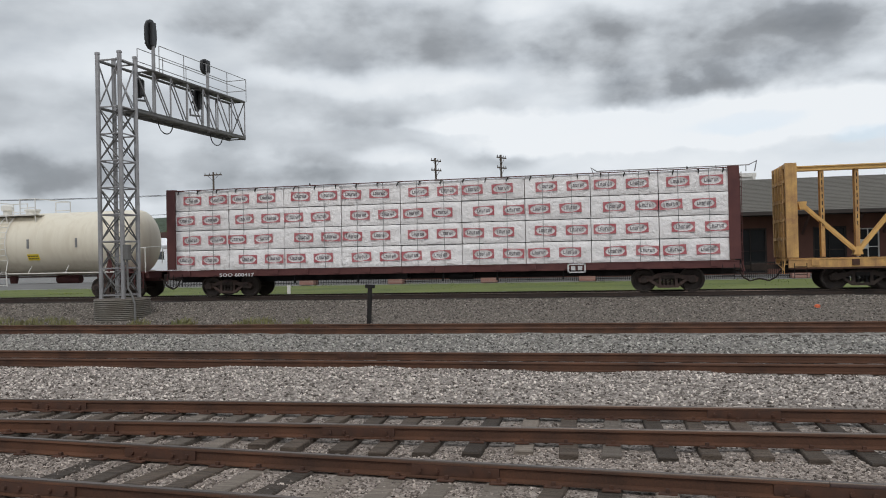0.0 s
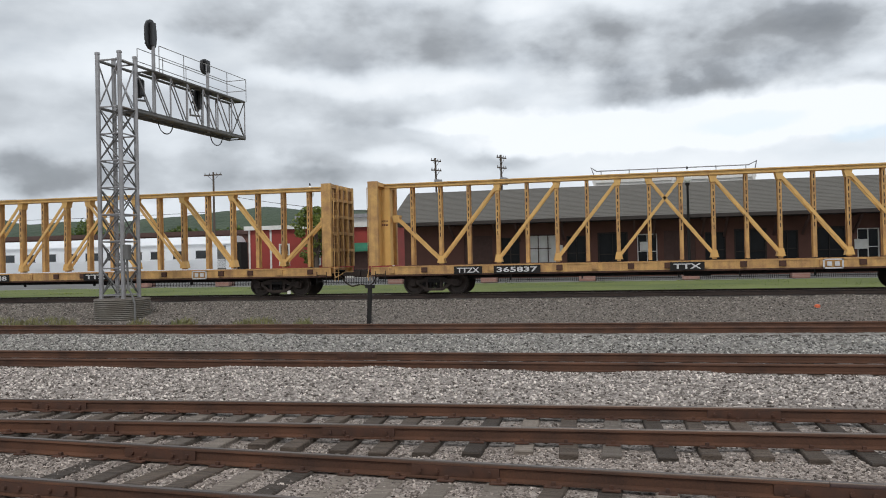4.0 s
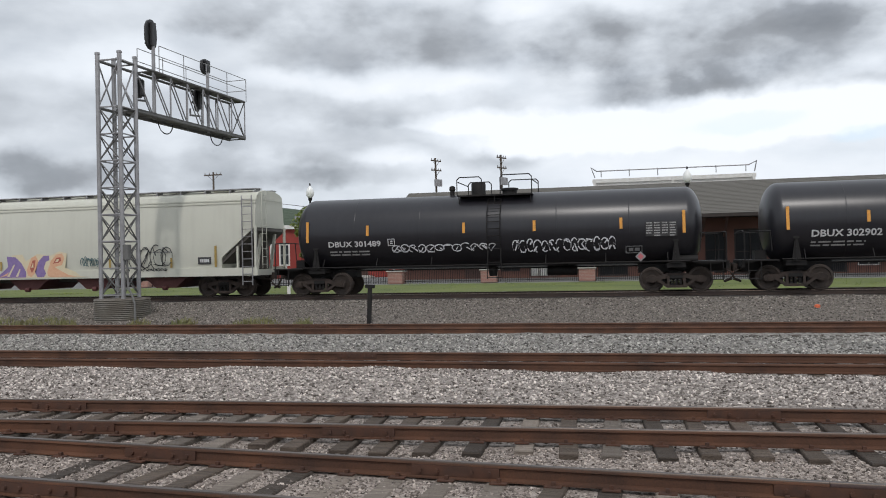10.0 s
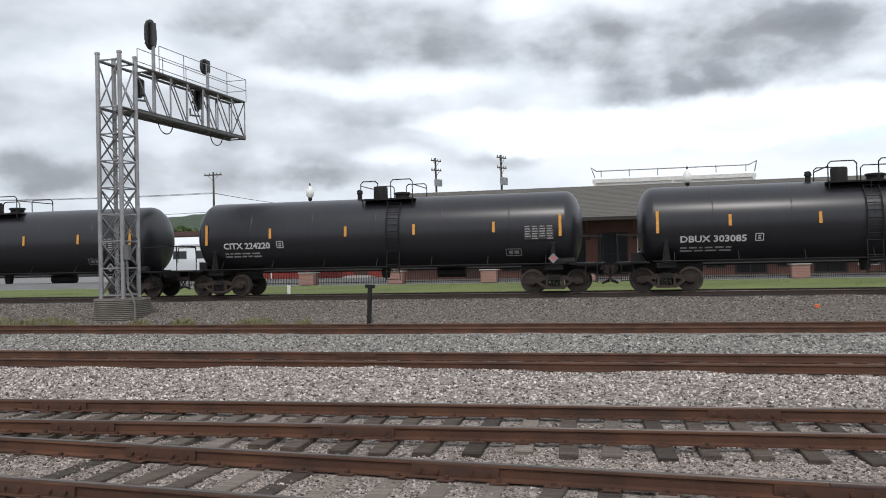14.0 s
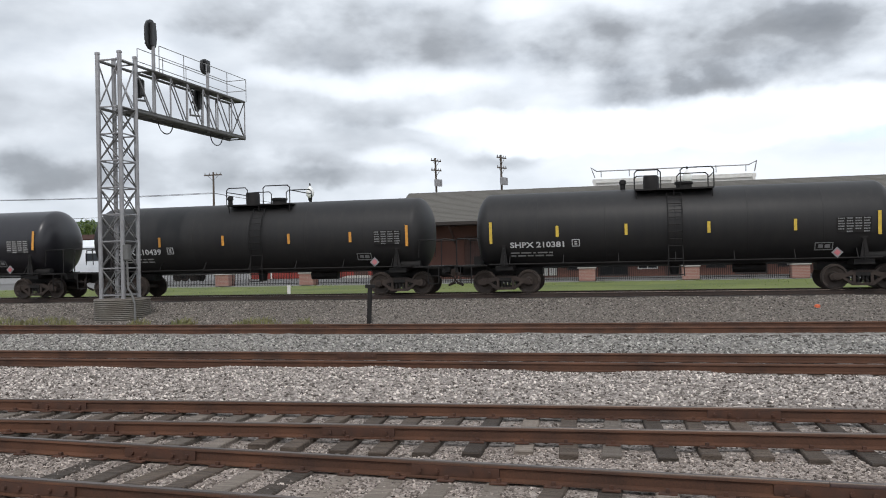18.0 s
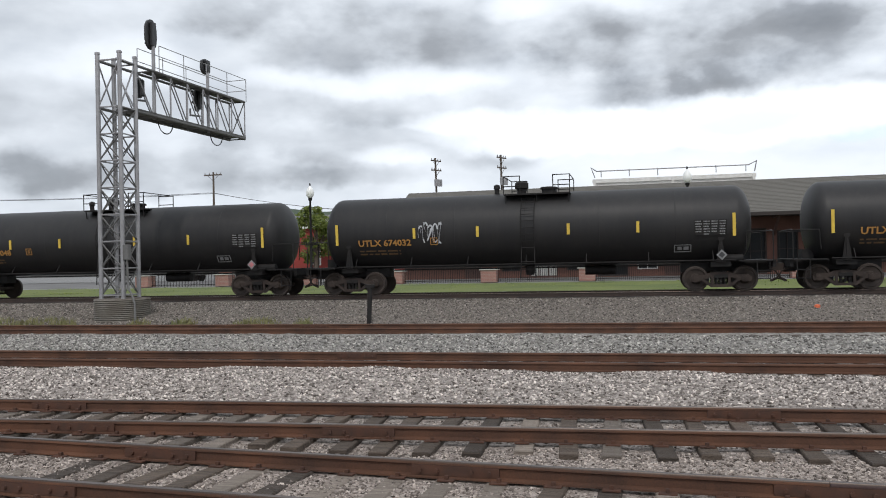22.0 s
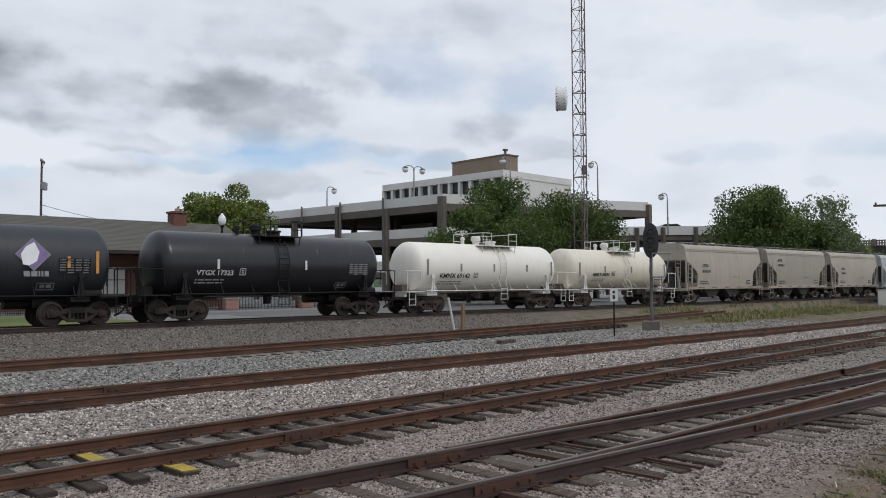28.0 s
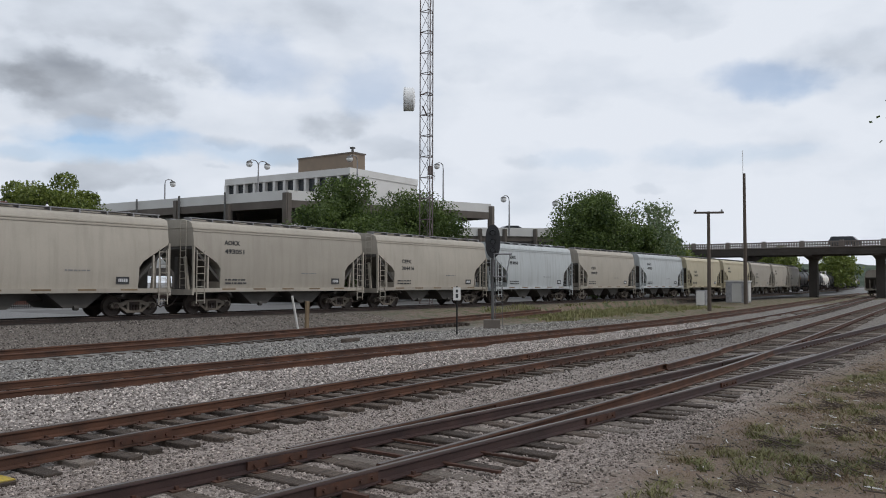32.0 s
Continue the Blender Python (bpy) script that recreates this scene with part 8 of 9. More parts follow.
# ---- radio mast ----
def radio_mast():
    m = thing("radio_mast", "tall three-legged steel lattice radio mast", "radio mast", pose(57.2, 43.6, 0.4, 0, 0, 25))
    r, top = 0.68, 37.0
    legs = [(r * math.cos(a), r * math.sin(a)) for a in (math.radians(90), math.radians(210), math.radians(330))]
    for x, y in legs:
        part("leg", Shape().rod((x, y, 0), (x, y, top), 0.05, 8), "mast_steel", m)
    n = 20
    for k in range(n):
        z0, z1 = top * k / n, top * (k + 1) / n
        for i in range(3):
            a, b = legs[i], legs[(i + 1) % 3]
            part("strut", Shape().rod((*a, z0), (*b, z0), 0.035, 6), "mast_steel", m)
            part("brace", Shape().rod((*a, z0), (*b, z1), 0.022, 5), "mast_steel", m)
    lad = ladder_shape((0.1, 0.0, 0.2), (0.1, 0.0, top), 0.3, 90, 0.012)
    part("ladder", lad, "mast_steel", m)
    d = part("dish_antenna", Shape().lathe([(-0.05, 0.3), (0.05, 0.95), (0.12, 1.02), (0.95, 1.02), (0.97, 0.98), (0.96, 0.02)], "x", 32), "globe", m, "white drum antenna with a dark rim", smooth=40, at=pose(-1.2, 0.9, 17.8, 0, 0, 103))
    rim = Shape()
    for k in range(24):
        a = 2 * math.pi * k / 24
        rim.box(0.8, 0.86, 1.02 * math.cos(a) - 0.04, 1.02 * math.cos(a) + 0.04, 1.02 * math.sin(a) - 0.04, 1.02 * math.sin(a) + 0.04)
    part("rivet_ring", rim, "galv_dark", d)
    part("dish_mount", Shape().rod((-1.2, 0.2, 17.2), (-0.3, 0.0, 16.6), 0.06, 6).rod((-1.2, 0.2, 18.2), (-0.3, 0.0, 18.6), 0.06, 6), "mast_steel", m)
    part("whip_antenna", Shape().pipe([(1.0, 0, 22.2), (2.0, 0, 22.5), (2.0, 0, 25.8)], 0.03, 6).rod((1.0, 0, 24.4), (2.0, 0, 24.7), 0.03, 6), "mast_steel", m)
    part("whip_antenna", Shape().pipe([(-1.0, 0, 13.0), (-3.0, 0, 13.1), (-3.05, 0, 16.0)], 0.025, 6), "mast_steel", m)
    ya = Shape().rod((1.0, 0, 11.6), (3.2, 0, 11.6), 0.03, 6)
    for k in range(5):
        ya.rod((1.6 + 0.4 * k, 0, 11.2), (1.6 + 0.4 * k, 0, 12.0), 0.015, 5)
    part("yagi_antenna", ya.box(1.2, 1.5, -0.2, 0.2, 11.5, 12.3), "mast_steel", m)
    part("stay", Shape().rod((0.9, 0, 4.0), (3.4, 0.5, 0.2), 0.05, 6), "mast_steel", m)


radio_mast()

# ---- line-side signal, poles and cabinets ----
def line_signal():
    s = thing("line_signal", "dark three-lamp colour-light signal on a steel mast", "railway signal", pose(33.6, 21.6, 0.05, 0, 0, -57))
    part("foundation", Shape().box(-0.45, 0.35, -0.4, 0.4, -0.1, 0.42), "concrete_dark", s, bevel=0.02)
    part("mast", Shape().rod((0, 0, 0.3), (0, 0, 3.6), 0.075, 12), "galv_dark", s, smooth=40)
    n = 28
    plate = [(math.cos(2 * math.pi * k / n) * 0.36, math.copysign(abs(math.sin(2 * math.pi * k / n)) ** 0.75, math.sin(2 * math.pi * k / n)) * 0.82) for k in range(n)]
    h = part("signal_head", Shape().prism(plate, -0.05, 0.03), "signal_black", s, at=pose(0, -0.15, 4.2))
    part("housing", Shape().box(-0.16, 0.16, 0.03, 0.25, -0.6, 0.6), "signal_black", h, bevel=0.02)
    for k in range(3):
        z = (k - 1) * 0.42
        part("lens", Shape().lathe([(-0.08, 0.12), (-0.05, 0.13)], "y", 16, 0, (0, 0, z)), "lens", h)
        hd = Shape()
        for q in range(10):
            a0, a1 = math.pi * (-0.15 + 1.3 * q / 10), math.pi * (-0.15 + 1.3 * (q + 1) / 10)
            hd.add([(0.16 * math.cos(a0), -0.05, z + 0.16 * math.sin(a0)), (0.14 * math.cos(a0), -0.4, z + 0.12 * math.sin(a0)), (0.14 * math.cos(a1), -0.4, z + 0.12 * math.sin(a1)), (0.16 * math.cos(a1), -0.05, z + 0.16 * math.sin(a1))], [(0, 1, 2, 3)])
        part("hood", hd, "signal_black", h)
    cg = Shape()
    for z, w in ((2.5, 0.5), (3.6, 0.75)):
        cg.pipe([(0.05, -0.3, z), (w + 0.15, -0.3, z), (w + 0.15, 0.5, z), (0.05, 0.5, z), (0.05, -0.3, z)], 0.022, 6)
    for x, y in ((0.05, -0.3), (0.65, -0.3), (0.65, 0.5), (0.05, 0.5)):
        cg.rod((x, y, 2.5), (x * 1.3, y, 3.6), 0.02, 6)
    part("service_cage", cg, "galv", s)
    part("platform", Shape().box(0.0, 0.65, -0.3, 0.5, 2.47, 2.52), "galv_dark", s)
    part("ladder", ladder_shape((0.3, 0.1, 0.0), (0.3, 0.1, 2.5), 0.34, 9), "galv_dark", s)


line_signal()
sg = thing("track_sign", "small white track sign on a thin post", "sign", pose(28.6, 20.2, 0.05, 0, 0, -55))
part("post", Shape().rod((0, 0, -0.2), (0, 0, 2.05), 0.035, 8), "black_iron", sg)
part("plate", Shape().box(-0.16, 0.16, -0.05, -0.03, 1.45, 2.0), "white_paint", sg)
part("symbol", Shape().box(-0.05, 0.05, -0.056, -0.05, 1.55, 1.72).box(-0.05, 0.05, -0.056, -0.05, 1.78, 1.9), "black_ink", sg)

tp = thing("line_pole", "dark wooden pole with a single crossarm", "pole", pose(64.9, 21.4, 0.05, 0, 0, -62))
part("pole", Shape().rod((0, 0, -0.3), (0, 0, 7.9), 0.17, 10, 0, 0.12), "wood_pole", tp, smooth=40)
part("crossarm", Shape().box(-1.15, 1.15, -0.14, -0.04, 7.72, 7.88), "wood_pole", tp)
for q in (-1.0, 1.0):
    part("insulator", Shape().lathe([(7.88, 0.04), (7.95, 0.08), (8.05, 0.05)], "z", 8, 0, (q, -0.09, 0)), "galv_dark", tp)
npole = thing("antenna_pole", "slim dark pole with a whip antenna", "pole", pose(88.3, 25.3, 0.1))
part("pole", Shape().rod((0, 0, -0.3), (0, 0, 13.75), 0.21, 12, 0, 0.14), "wood_pole", npole, smooth=40)
part("whip_antenna", Shape().rod((0, 0.12, 12.6), (0, 0.12, 16.2), 0.035, 6), "globe", npole)
hut = thing("relay_hut", "pale grey metal relay hut with a flat roof", "hut", pose(92.6, 27.3, 0.15, 0, 0, 8))
part("body", Shape().box(-1.3, 1.3, -1.15, 1.15, 0, 2.3), "galv", hut, bevel=0.02)
part("roof", Shape().box(-1.4, 1.4, -1.25, 1.25, 2.3, 2.42), "concrete_white", hut)
part("door", Shape().box(-1.33, -1.3, -0.5, 0.5, 0.1, 2.1), "concrete", hut)
part("panel", Shape().box(-0.9, 0.9, -1.17, -1.15, 0.2, 2.1), "concrete", hut)
cb = thing("relay_cabinet", "small grey metal relay cabinet", "cabinet", pose(77.8, 26.4, 0.1, 0, 0, 8))
part("body", Shape().box(-0.5, 0.5, -0.45, 0.45, 0, 1.5), "galv", cb, bevel=0.02)
part("door", Shape().box(-0.53, -0.5, -0.38, 0.38, 0.1, 1.4), "concrete_white", cb)

# ---- road bridge over the yard ----
def bridge():
    b = thing("road_bridge", "old concrete road bridge with a pierced parapet on square piers", "bridge")
    x0, x1, ya, yb = 143.5, 153.5, -60.0, 92.0
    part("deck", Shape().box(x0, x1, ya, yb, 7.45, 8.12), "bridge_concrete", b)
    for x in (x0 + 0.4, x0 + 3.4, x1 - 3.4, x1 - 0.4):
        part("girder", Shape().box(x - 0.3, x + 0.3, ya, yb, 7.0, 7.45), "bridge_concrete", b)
    for x in (x0, x1):
        part("parapet", Shape().box(x - 0.15, x + 0.15, ya, yb, 8.95, 9.15), "bridge_rail", b)
        part("parapet", Shape().box(x - 0.15, x + 0.15, ya, yb, 8.1, 8.3), "bridge_rail", b)
    bal = Shape().box(-0.1, 0.1, -0.11, 0.11, 8.3, 8.95).mesh("baluster", "bridge_rail")
    for k in range(236):
        y = -20 + k * 0.4
        part("baluster", bal, None, b, at=pose(x0, y, 0))
    for k in range(26):
        y = -58 + 6 * k
        part("parapet_post", Shape().box(x0 - 0.25, x0 + 0.25, y - 0.3, y + 0.3, 8.1, 9.3), "bridge_rail", b)
    for k in range(-4, 5):
        y, x = 31.3 + 10.1 * k, 148.5
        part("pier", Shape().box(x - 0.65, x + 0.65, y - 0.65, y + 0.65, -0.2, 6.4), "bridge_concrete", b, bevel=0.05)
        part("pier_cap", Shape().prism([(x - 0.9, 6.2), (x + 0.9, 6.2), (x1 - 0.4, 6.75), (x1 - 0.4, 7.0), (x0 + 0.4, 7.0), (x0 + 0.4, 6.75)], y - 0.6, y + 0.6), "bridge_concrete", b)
    part("abutment", Shape().box(x0 - 2, x1 + 2, 70, 92, 0, 7.35), "concrete_dark", b)
    part("abutment", Shape().box(x0 - 2, x1 + 2, -60, -40, 0, 7.35), "concrete_dark", b)


bridge()
SUV = thing("car", "dark grey van crossing the road bridge", "car")
part("body", Shape().prism([(-2.4, 0.35), (-2.4, 1.0), (-2.0, 1.1), (-1.3, 1.75), (1.9, 1.8), (2.35, 1.1), (2.4, 0.4)], -0.92, 0.92), "car_grey", SUV, bevel=0.05)
part("window", Shape().prism([(-1.75, 1.15), (-1.2, 1.66), (1.75, 1.7), (2.1, 1.15)], -0.94, 0.94), "glass", SUV)
for x in (-1.5, 1.5):
    for y in (-0.85, 0.85):
        part("wheel", Shape().lathe([(y - 0.1, 0.36), (y + 0.1, 0.36)], "y", 16, 0, (x, 0, 0.36)), "signal_black", SUV)

# ---- a hopper car standing in the far yard ----
moving = len(CARS)
far = hopper_car(0, "dusty tan hopper car standing in the far yard", 12.6, 8.9, "tan_hopper", 4.3, 1.54, 2, cut=1.7, dusty=True, plain=True, group="standing cars")
CARS.pop()
WHEELS[:] = WHEELS[:-4]
far.matrix_basis = on_track("c", 167.5, dz=RAIL_H)

# ---- weeds ----
blades("weeds", [(-15.6, 26.4, 0.5, 160), (-12.8, 26.3, 0.9, 240), (-11.0, 26.2, 0.35, 90), (-21.8, 26.3, 1.2, 300), (-23.8, 26.5, 1.0, 200), (-17.4, 26.4, 0.4, 80), (-20.4, 26.4, 0.4, 70)], 0.42, "weed", "clumps of green weeds in the ballast", 4)
r_ = np.random.RandomState(12)
blades("weeds", [(r_.uniform(44, 76), r_.uniform(23.5, 29.5), r_.uniform(0.8, 2.2), 150) for _ in range(46)], 0.5, "weed", "rough green weeds beside the line", 5, 0.03)
blades("weeds", [(r_.uniform(9, 26), r_.uniform(0.8, 4.1), r_.uniform(0.15, 0.5), 110) for _ in range(190)], 0.1, "straw", "dry straw-coloured weeds on bare earth", 6, 0.006, 1.4)
blades("weeds", [(r_.uniform(8, 24), r_.uniform(0.8, 3.8), r_.uniform(0.12, 0.45), 90) for _ in range(105)], 0.17, "weed", "low green weeds on bare earth", 7, 0.009, 1.2)
blades("grass", [(r_.uniform(-60, 19), r_.uniform(40.6, 56), 1.8, 60) for _ in range(170)], 0.16, "leaf", "grass of the lawn", 9, 0.03, 0.6)
st_ = Shape()
rr_ = random.Random(21)
for k in range(300):
    x, y = rr_.uniform(7.5, 26), rr_.uniform(1.2, 4.4)
    a, ln = rr_.uniform(0, math.pi), 0.03 + 0.26 * rr_.random() ** 3
    z = ground_z(x, y) + 0.03
    st_.rod((x, y, z), (x + ln * math.cos(a), y + ln * math.sin(a), z + rr_.uniform(-0.01, 0.06)), rr_.uniform(0.003, 0.006) + ln * 0.016, 5)
tagged(new("twigs", st_.mesh("twigs", "wood_pole")), "dead twigs scattered over bare earth", "twigs", kind="stuff")
# heaps of dead brush and a few bleached sticks
br_ = Shape()
for cx, cy in ((10.6, 2.1), (13.6, 2.5), (16.4, 3.1), (15.0, 2.2), (12.2, 3.0), (9.4, 2.7), (18.5, 2.8), (11.4, 1.5)):
    for k in range(46):
        x, y = cx + rr_.gauss(0, 0.22), cy + rr_.gauss(0, 0.12)
        a, ln = rr_.uniform(0, math.pi), rr_.uniform(0.06, 0.3)
        z = ground_z(x, y) + rr_.uniform(0.01, 0.07)
        br_.rod((x, y, z), (x + ln * math.cos(a), y + ln * math.sin(a), z + rr_.uniform(-0.02, 0.06)), rr_.uniform(0.004, 0.01), 4)
tagged(new("brush", br_.mesh("brush", "bark")), "dark dead brush lying in small heaps on bare earth", "brush", kind="stuff")
bl_ = Shape()
for k in range(60):
    x, y = rr_.uniform(8.5, 22), rr_.uniform(1.2, 4.0)
    a, ln = rr_.uniform(0, math.pi), rr_.uniform(0.05, 0.16)
    z = ground_z(x, y) + 0.035
    bl_.rod((x, y, z), (x + ln * math.cos(a), y + ln * math.sin(a), z + rr_.uniform(-0.01, 0.03)), rr_.uniform(0.004, 0.009), 4)
tagged(new("sticks", bl_.mesh("sticks", "globe")), "bleached broken sticks on bare earth", "sticks", kind="stuff")
tree(12.2, -0.27, 2.6, (2.1, 1.6, 3.0, 6.8), 4200, "leaf_dark", "young tree with sparse dark leaves at the yard's edge", 41, 0.04, 0.2, -0.03)

# ---- ties, plates and joint bars ----
M["yellow_tie"] = mat("yellow_marking_paint", (0.60, 0.43, 0.02), (0.22, 0.17, 0.07), 0.8, 0, 5, 60, 0.5, 0.008, (0.5, 6, 6), 0.35)


def tie_row(key, x0, x1, step, proud=True, sub=None):
    rr = random.Random(len(key) + int(x0))
    x = x0
    while x < x1:
        dz = rr.uniform(-0.012, 0.004)
        at = on_track(key, x, rr.uniform(-0.12, 0.12), dz) @ pose(0, 0, 0, 0, 0, rr.uniform(-2.5, 2.5))
        t_ = part("tie", tie_pale_mesh if rr.random() < (0.55 if key == "f" and x < 8 else 0.3) else tie_mesh, None, track_ob[key], at=at)
        if key == "c" and -0.25 < x - 4.05 < 0.85:
            for y0, y1 in (((-0.62, 0.62),) if x < 4.35 else ((-1.29, -0.3),)):
                part("paint_mark", Shape().box(-0.10, 0.10, y0, y1, 0.0, 0.014), "yellow_tie", t_)
        part("tie_plate", plate_mesh, None, track_ob[key], at=on_track(key, x, 0.0, 0.0))
        x += step * rr.uniform(0.94, 1.06)


tie_row("c", -13.0, 62.0, 0.53)
tie_row("f", -12.0, 7.6, 0.53)
# long ties under the turnout
rr_ = random.Random(77)
x = 7.9
while x < 30.0:
    ya, yb = TRACKS["f"][0](x) - 1.3 - rr_.uniform(0, 0.25), TRACKS["e"][0](x) + 1.3
    part("tie", Shape().box(-0.12, 0.12, ya, yb, -0.16, 0.0).mesh("tie", "tie_pale" if rr_.random() < 0.35 else "tie", bevel=0.012), None, track_ob["f"], at=pose(x, 0, 0.01 + rr_.uniform(-0.012, 0.004), 0, 0, rr_.uniform(-0.4, 0.4)))
    x += 0.55 * rr_.uniform(0.94, 1.06)
tie_row("f", 30.2, 66.0, 0.55)
tie_row("e", 30.2, 66.0, 0.55)


def joined_ties(key, x0, x1, step, drop):
    s = Shape()
    x = x0
    while x < x1:
        s.box(-0.11, 0.11, -1.3, 1.3, -0.16, 0.0, 0, on_track(key, x, 0.0, drop))
        x += step
    ob = part("ties", s, "tie", track_ob[key])
    ob["kind"] = "stuff"


joined_ties("b", -40, 160, 0.54, -0.012)
joined_ties("a", -45, 36, 0.54, -0.03)
joined_ties("main", -70, 330, 0.54, -0.02)
for key in ("c", "f", "e"):
    joined_ties(key, 66.3 if key != "c" else 62.3, 165, 0.56, -0.005)

bar_shape = Shape()
bar_shape.box(-0.46, 0.46, -0.045, -0.012, 0.03, 0.13).box(-0.46, 0.46, 0.012, 0.045, 0.03, 0.13)
for q in (-0.36, -0.18, 0.18, 0.36):
    bar_shape.rod((q, -0.075, 0.08), (q, 0.075, 0.08), 0.022, 6)
bar_mesh = bar_shape.mesh("joint_bar", "rust", bevel=0.0)
JOINTS = {"c": [(-8.6, 1), (1.4, 1), (11.5, 1), (21.5, 1), (-3.4, -1), (-7.2, -1), (6.75, -1), (17.5, -1), (27, -1)], "f": [(1.6, 1), (1.6, -1), (-1.84, 1), (-5.3, 1), (6.9, 1), (-5.6, -1), (6.6, -1), (12.2, -1), (18, -1)], "e": [(12.5, 1), (24, 1), (33, -1)], "b": [(-6, 1), (7, 1), (20, -1)], "a": [(-10, 1), (9, -1)]}
for key, spots in JOINTS.items():
    for x, side in spots:
        part("joint_bar", bar_mesh, None, track_ob[key], at=on_track(key, x, side * GAUGE / 2))
# frog and guard rails of the turnout, stretcher rods between the points
fx = 23.6
part("frog", Shape().prism([(fx - 1.6, 6.92), (fx + 1.8, 6.86), (fx + 1.8, 7.12), (fx + 0.4, 7.05), (fx - 1.6, 6.98)], 0.06, 0.178, axis="z"), ["rail_bright"], track_ob["f"])
for key, side, x0, x1 in (("f", -1, 20.5, 26.0), ("e", 1, 20.5, 26.0)):
    line = TRACKS[key][0]
    g_line = (lambda f, s: (lambda x: f(x) + s * (-0.1)))(line, side)
    part("guard_rail", sweep_rail(g_line, lambda x: 0.18, x0, x1, side, 0.6), list(LOOK["f"]), track_ob["f"], smooth=40)
for x in (8.2, 9.0):
    y = TRACKS["f"][0](x)
    part("stretcher_rod", Shape().box(x - 0.03, x + 0.03, y - 1.6, y + 0.8, 0.02, 0.05), "rust", track_ob["f"])
for x, y in ((4.9, 6.0), (5.6, 5.95), (6.3, 5.9)):
    part("rail_brace", Shape().box(x - 0.03, x + 0.03, y - 0.35, y - 0.03, 0.0, 0.1), "rust", track_ob["f"])


# ---- loose stones ----
def stone_material(name, dark, light):
    m = bpy.data.materials.new(name)
    m.use_nodes = True
    n, l = m.node_tree.nodes, m.node_tree.links
    b = n["Principled BSDF"]
    g = n.new("ShaderNodeNewGeometry")
    rp = n.new("ShaderNodeValToRGB")
    e = rp.color_ramp.elements
    e[0].color, e[1].color = (*dark, 1), (*light, 1)
    k = e.new(0.75)
    k.color = (*[a + (c - a) * 0.55 for a, c in zip(dark, light)], 1)
    l.new(g.outputs["Random Per Island"], rp.inputs[0])
    tc, nz = n.new("ShaderNodeTexCoord"), n.new("ShaderNodeTexNoise")
    nz.inputs["Scale"].default_value = 40.0
    l.new(tc.outputs["Object"], nz.inputs[0])
    hv = n.new("ShaderNodeHueSaturation")
    mr = n.new("ShaderNodeMapRange")
    mr.inputs["To Min"].default_value, mr.inputs["To Max"].default_value = 0.7, 1.3
    l.new(nz.outputs[0], mr.inputs[0]), l.new(mr.outputs[0], hv.inputs["Value"])
    l.new(rp.outputs[0], hv.inputs["Color"]), l.new(hv.outputs[0], b.inputs["Base Color"])
    b.inputs["Roughness"].default_value = 0.95
    return m


GX = sorted({round(v.co.x, 4) for v in ground.data.vertices})
GY = sorted({round(v.co.y, 4) for v in ground.data.vertices})
GZ = np.empty(len(ground.data.vertices) * 3)
ground.data.vertices.foreach_get("co", GZ)
GZ = GZ.reshape(len(GY), len(GX), 3)[:, :, 2]
GX, GY = np.array(GX), np.array(GY)


def height_at(x, y):
    i, j = np.clip(np.searchsorted(GX, x) - 1, 0, len(GX) - 2), np.clip(np.searchsorted(GY, y) - 1, 0, len(GY) - 2)
    u, v = (x - GX[i]) / (GX[i + 1] - GX[i]), (y - GY[j]) / (GY[j + 1] - GY[j])
    return (GZ[j, i] * (1 - u) + GZ[j, i + 1] * u) * (1 - v) + (GZ[j + 1, i] * (1 - u) + GZ[j + 1, i + 1] * u) * v


def scatter(name, count, where, size, material, label, seed, sink=0.2):
    """Loose stones as squat, uneven eight-sided lumps. where(r, n) gives n places."""
    r = np.random.RandomState(seed)
    x, y = where(r, count)
    n = len(x)
    z = height_at(x, y)
    s = size[0] + (size[1] - size[0]) * r.uniform(size=n) ** 2
    base = np.array([(1, 0, 0), (-1, 0, 0), (0, 1, 0), (0, -1, 0), (0, 0, 1), (0, 0, -1)], float)
    v = base[None] * r.uniform(0.55, 1.15, (n, 6, 1)) + r.uniform(-0.22, 0.22, (n, 6, 3))
    q = r.normal(size=(n, 4))
    q /= np.linalg.norm(q, axis=1)[:, None]
    w, a, b, c = q.T
    R = np.stack([1 - 2 * (b * b + c * c), 2 * (a * b - c * w), 2 * (a * c + b * w), 2 * (a * b + c * w), 1 - 2 * (a * a + c * c), 2 * (b * c - a * w), 2 * (a * c - b * w), 2 * (b * c + a * w), 1 - 2 * (a * a + b * b)], 1).reshape(n, 3, 3)
    v = np.einsum("nij,nkj->nki", R, v) * s[:, None, None] * np.array([1, 1, 0.8])
    v += np.stack([x, y, z + s * sink], 1)[:, None]
    tri = np.array([(0, 2, 4), (2, 1, 4), (1, 3, 4), (3, 0, 4), (2, 0, 5), (1, 2, 5), (3, 1, 5), (0, 3, 5)])
    f = (tri[None] + 6 * np.arange(n)[:, None, None]).reshape(-1, 3)
    me = bpy.data.meshes.new(name)
    me.vertices.add(n * 6)
    me.vertices.foreach_set("co", v.astype(np.float32).ravel())
    me.loops.add(f.size)
    me.loops.foreach_set("vertex_index", f.astype(np.int32).ravel())
    me.polygons.add(len(f))
    me.polygons.foreach_set("loop_start", (np.arange(len(f)) * 3).astype(np.int32))
    me.update(calc_edges=True)
    me.materials.append(material)
    return tagged(new(name, me), label, "gravel", kind="stuff")


YB = np.vectorize(TRACKS["b"][0])
YC = np.vectorize(TRACKS["c"][0])


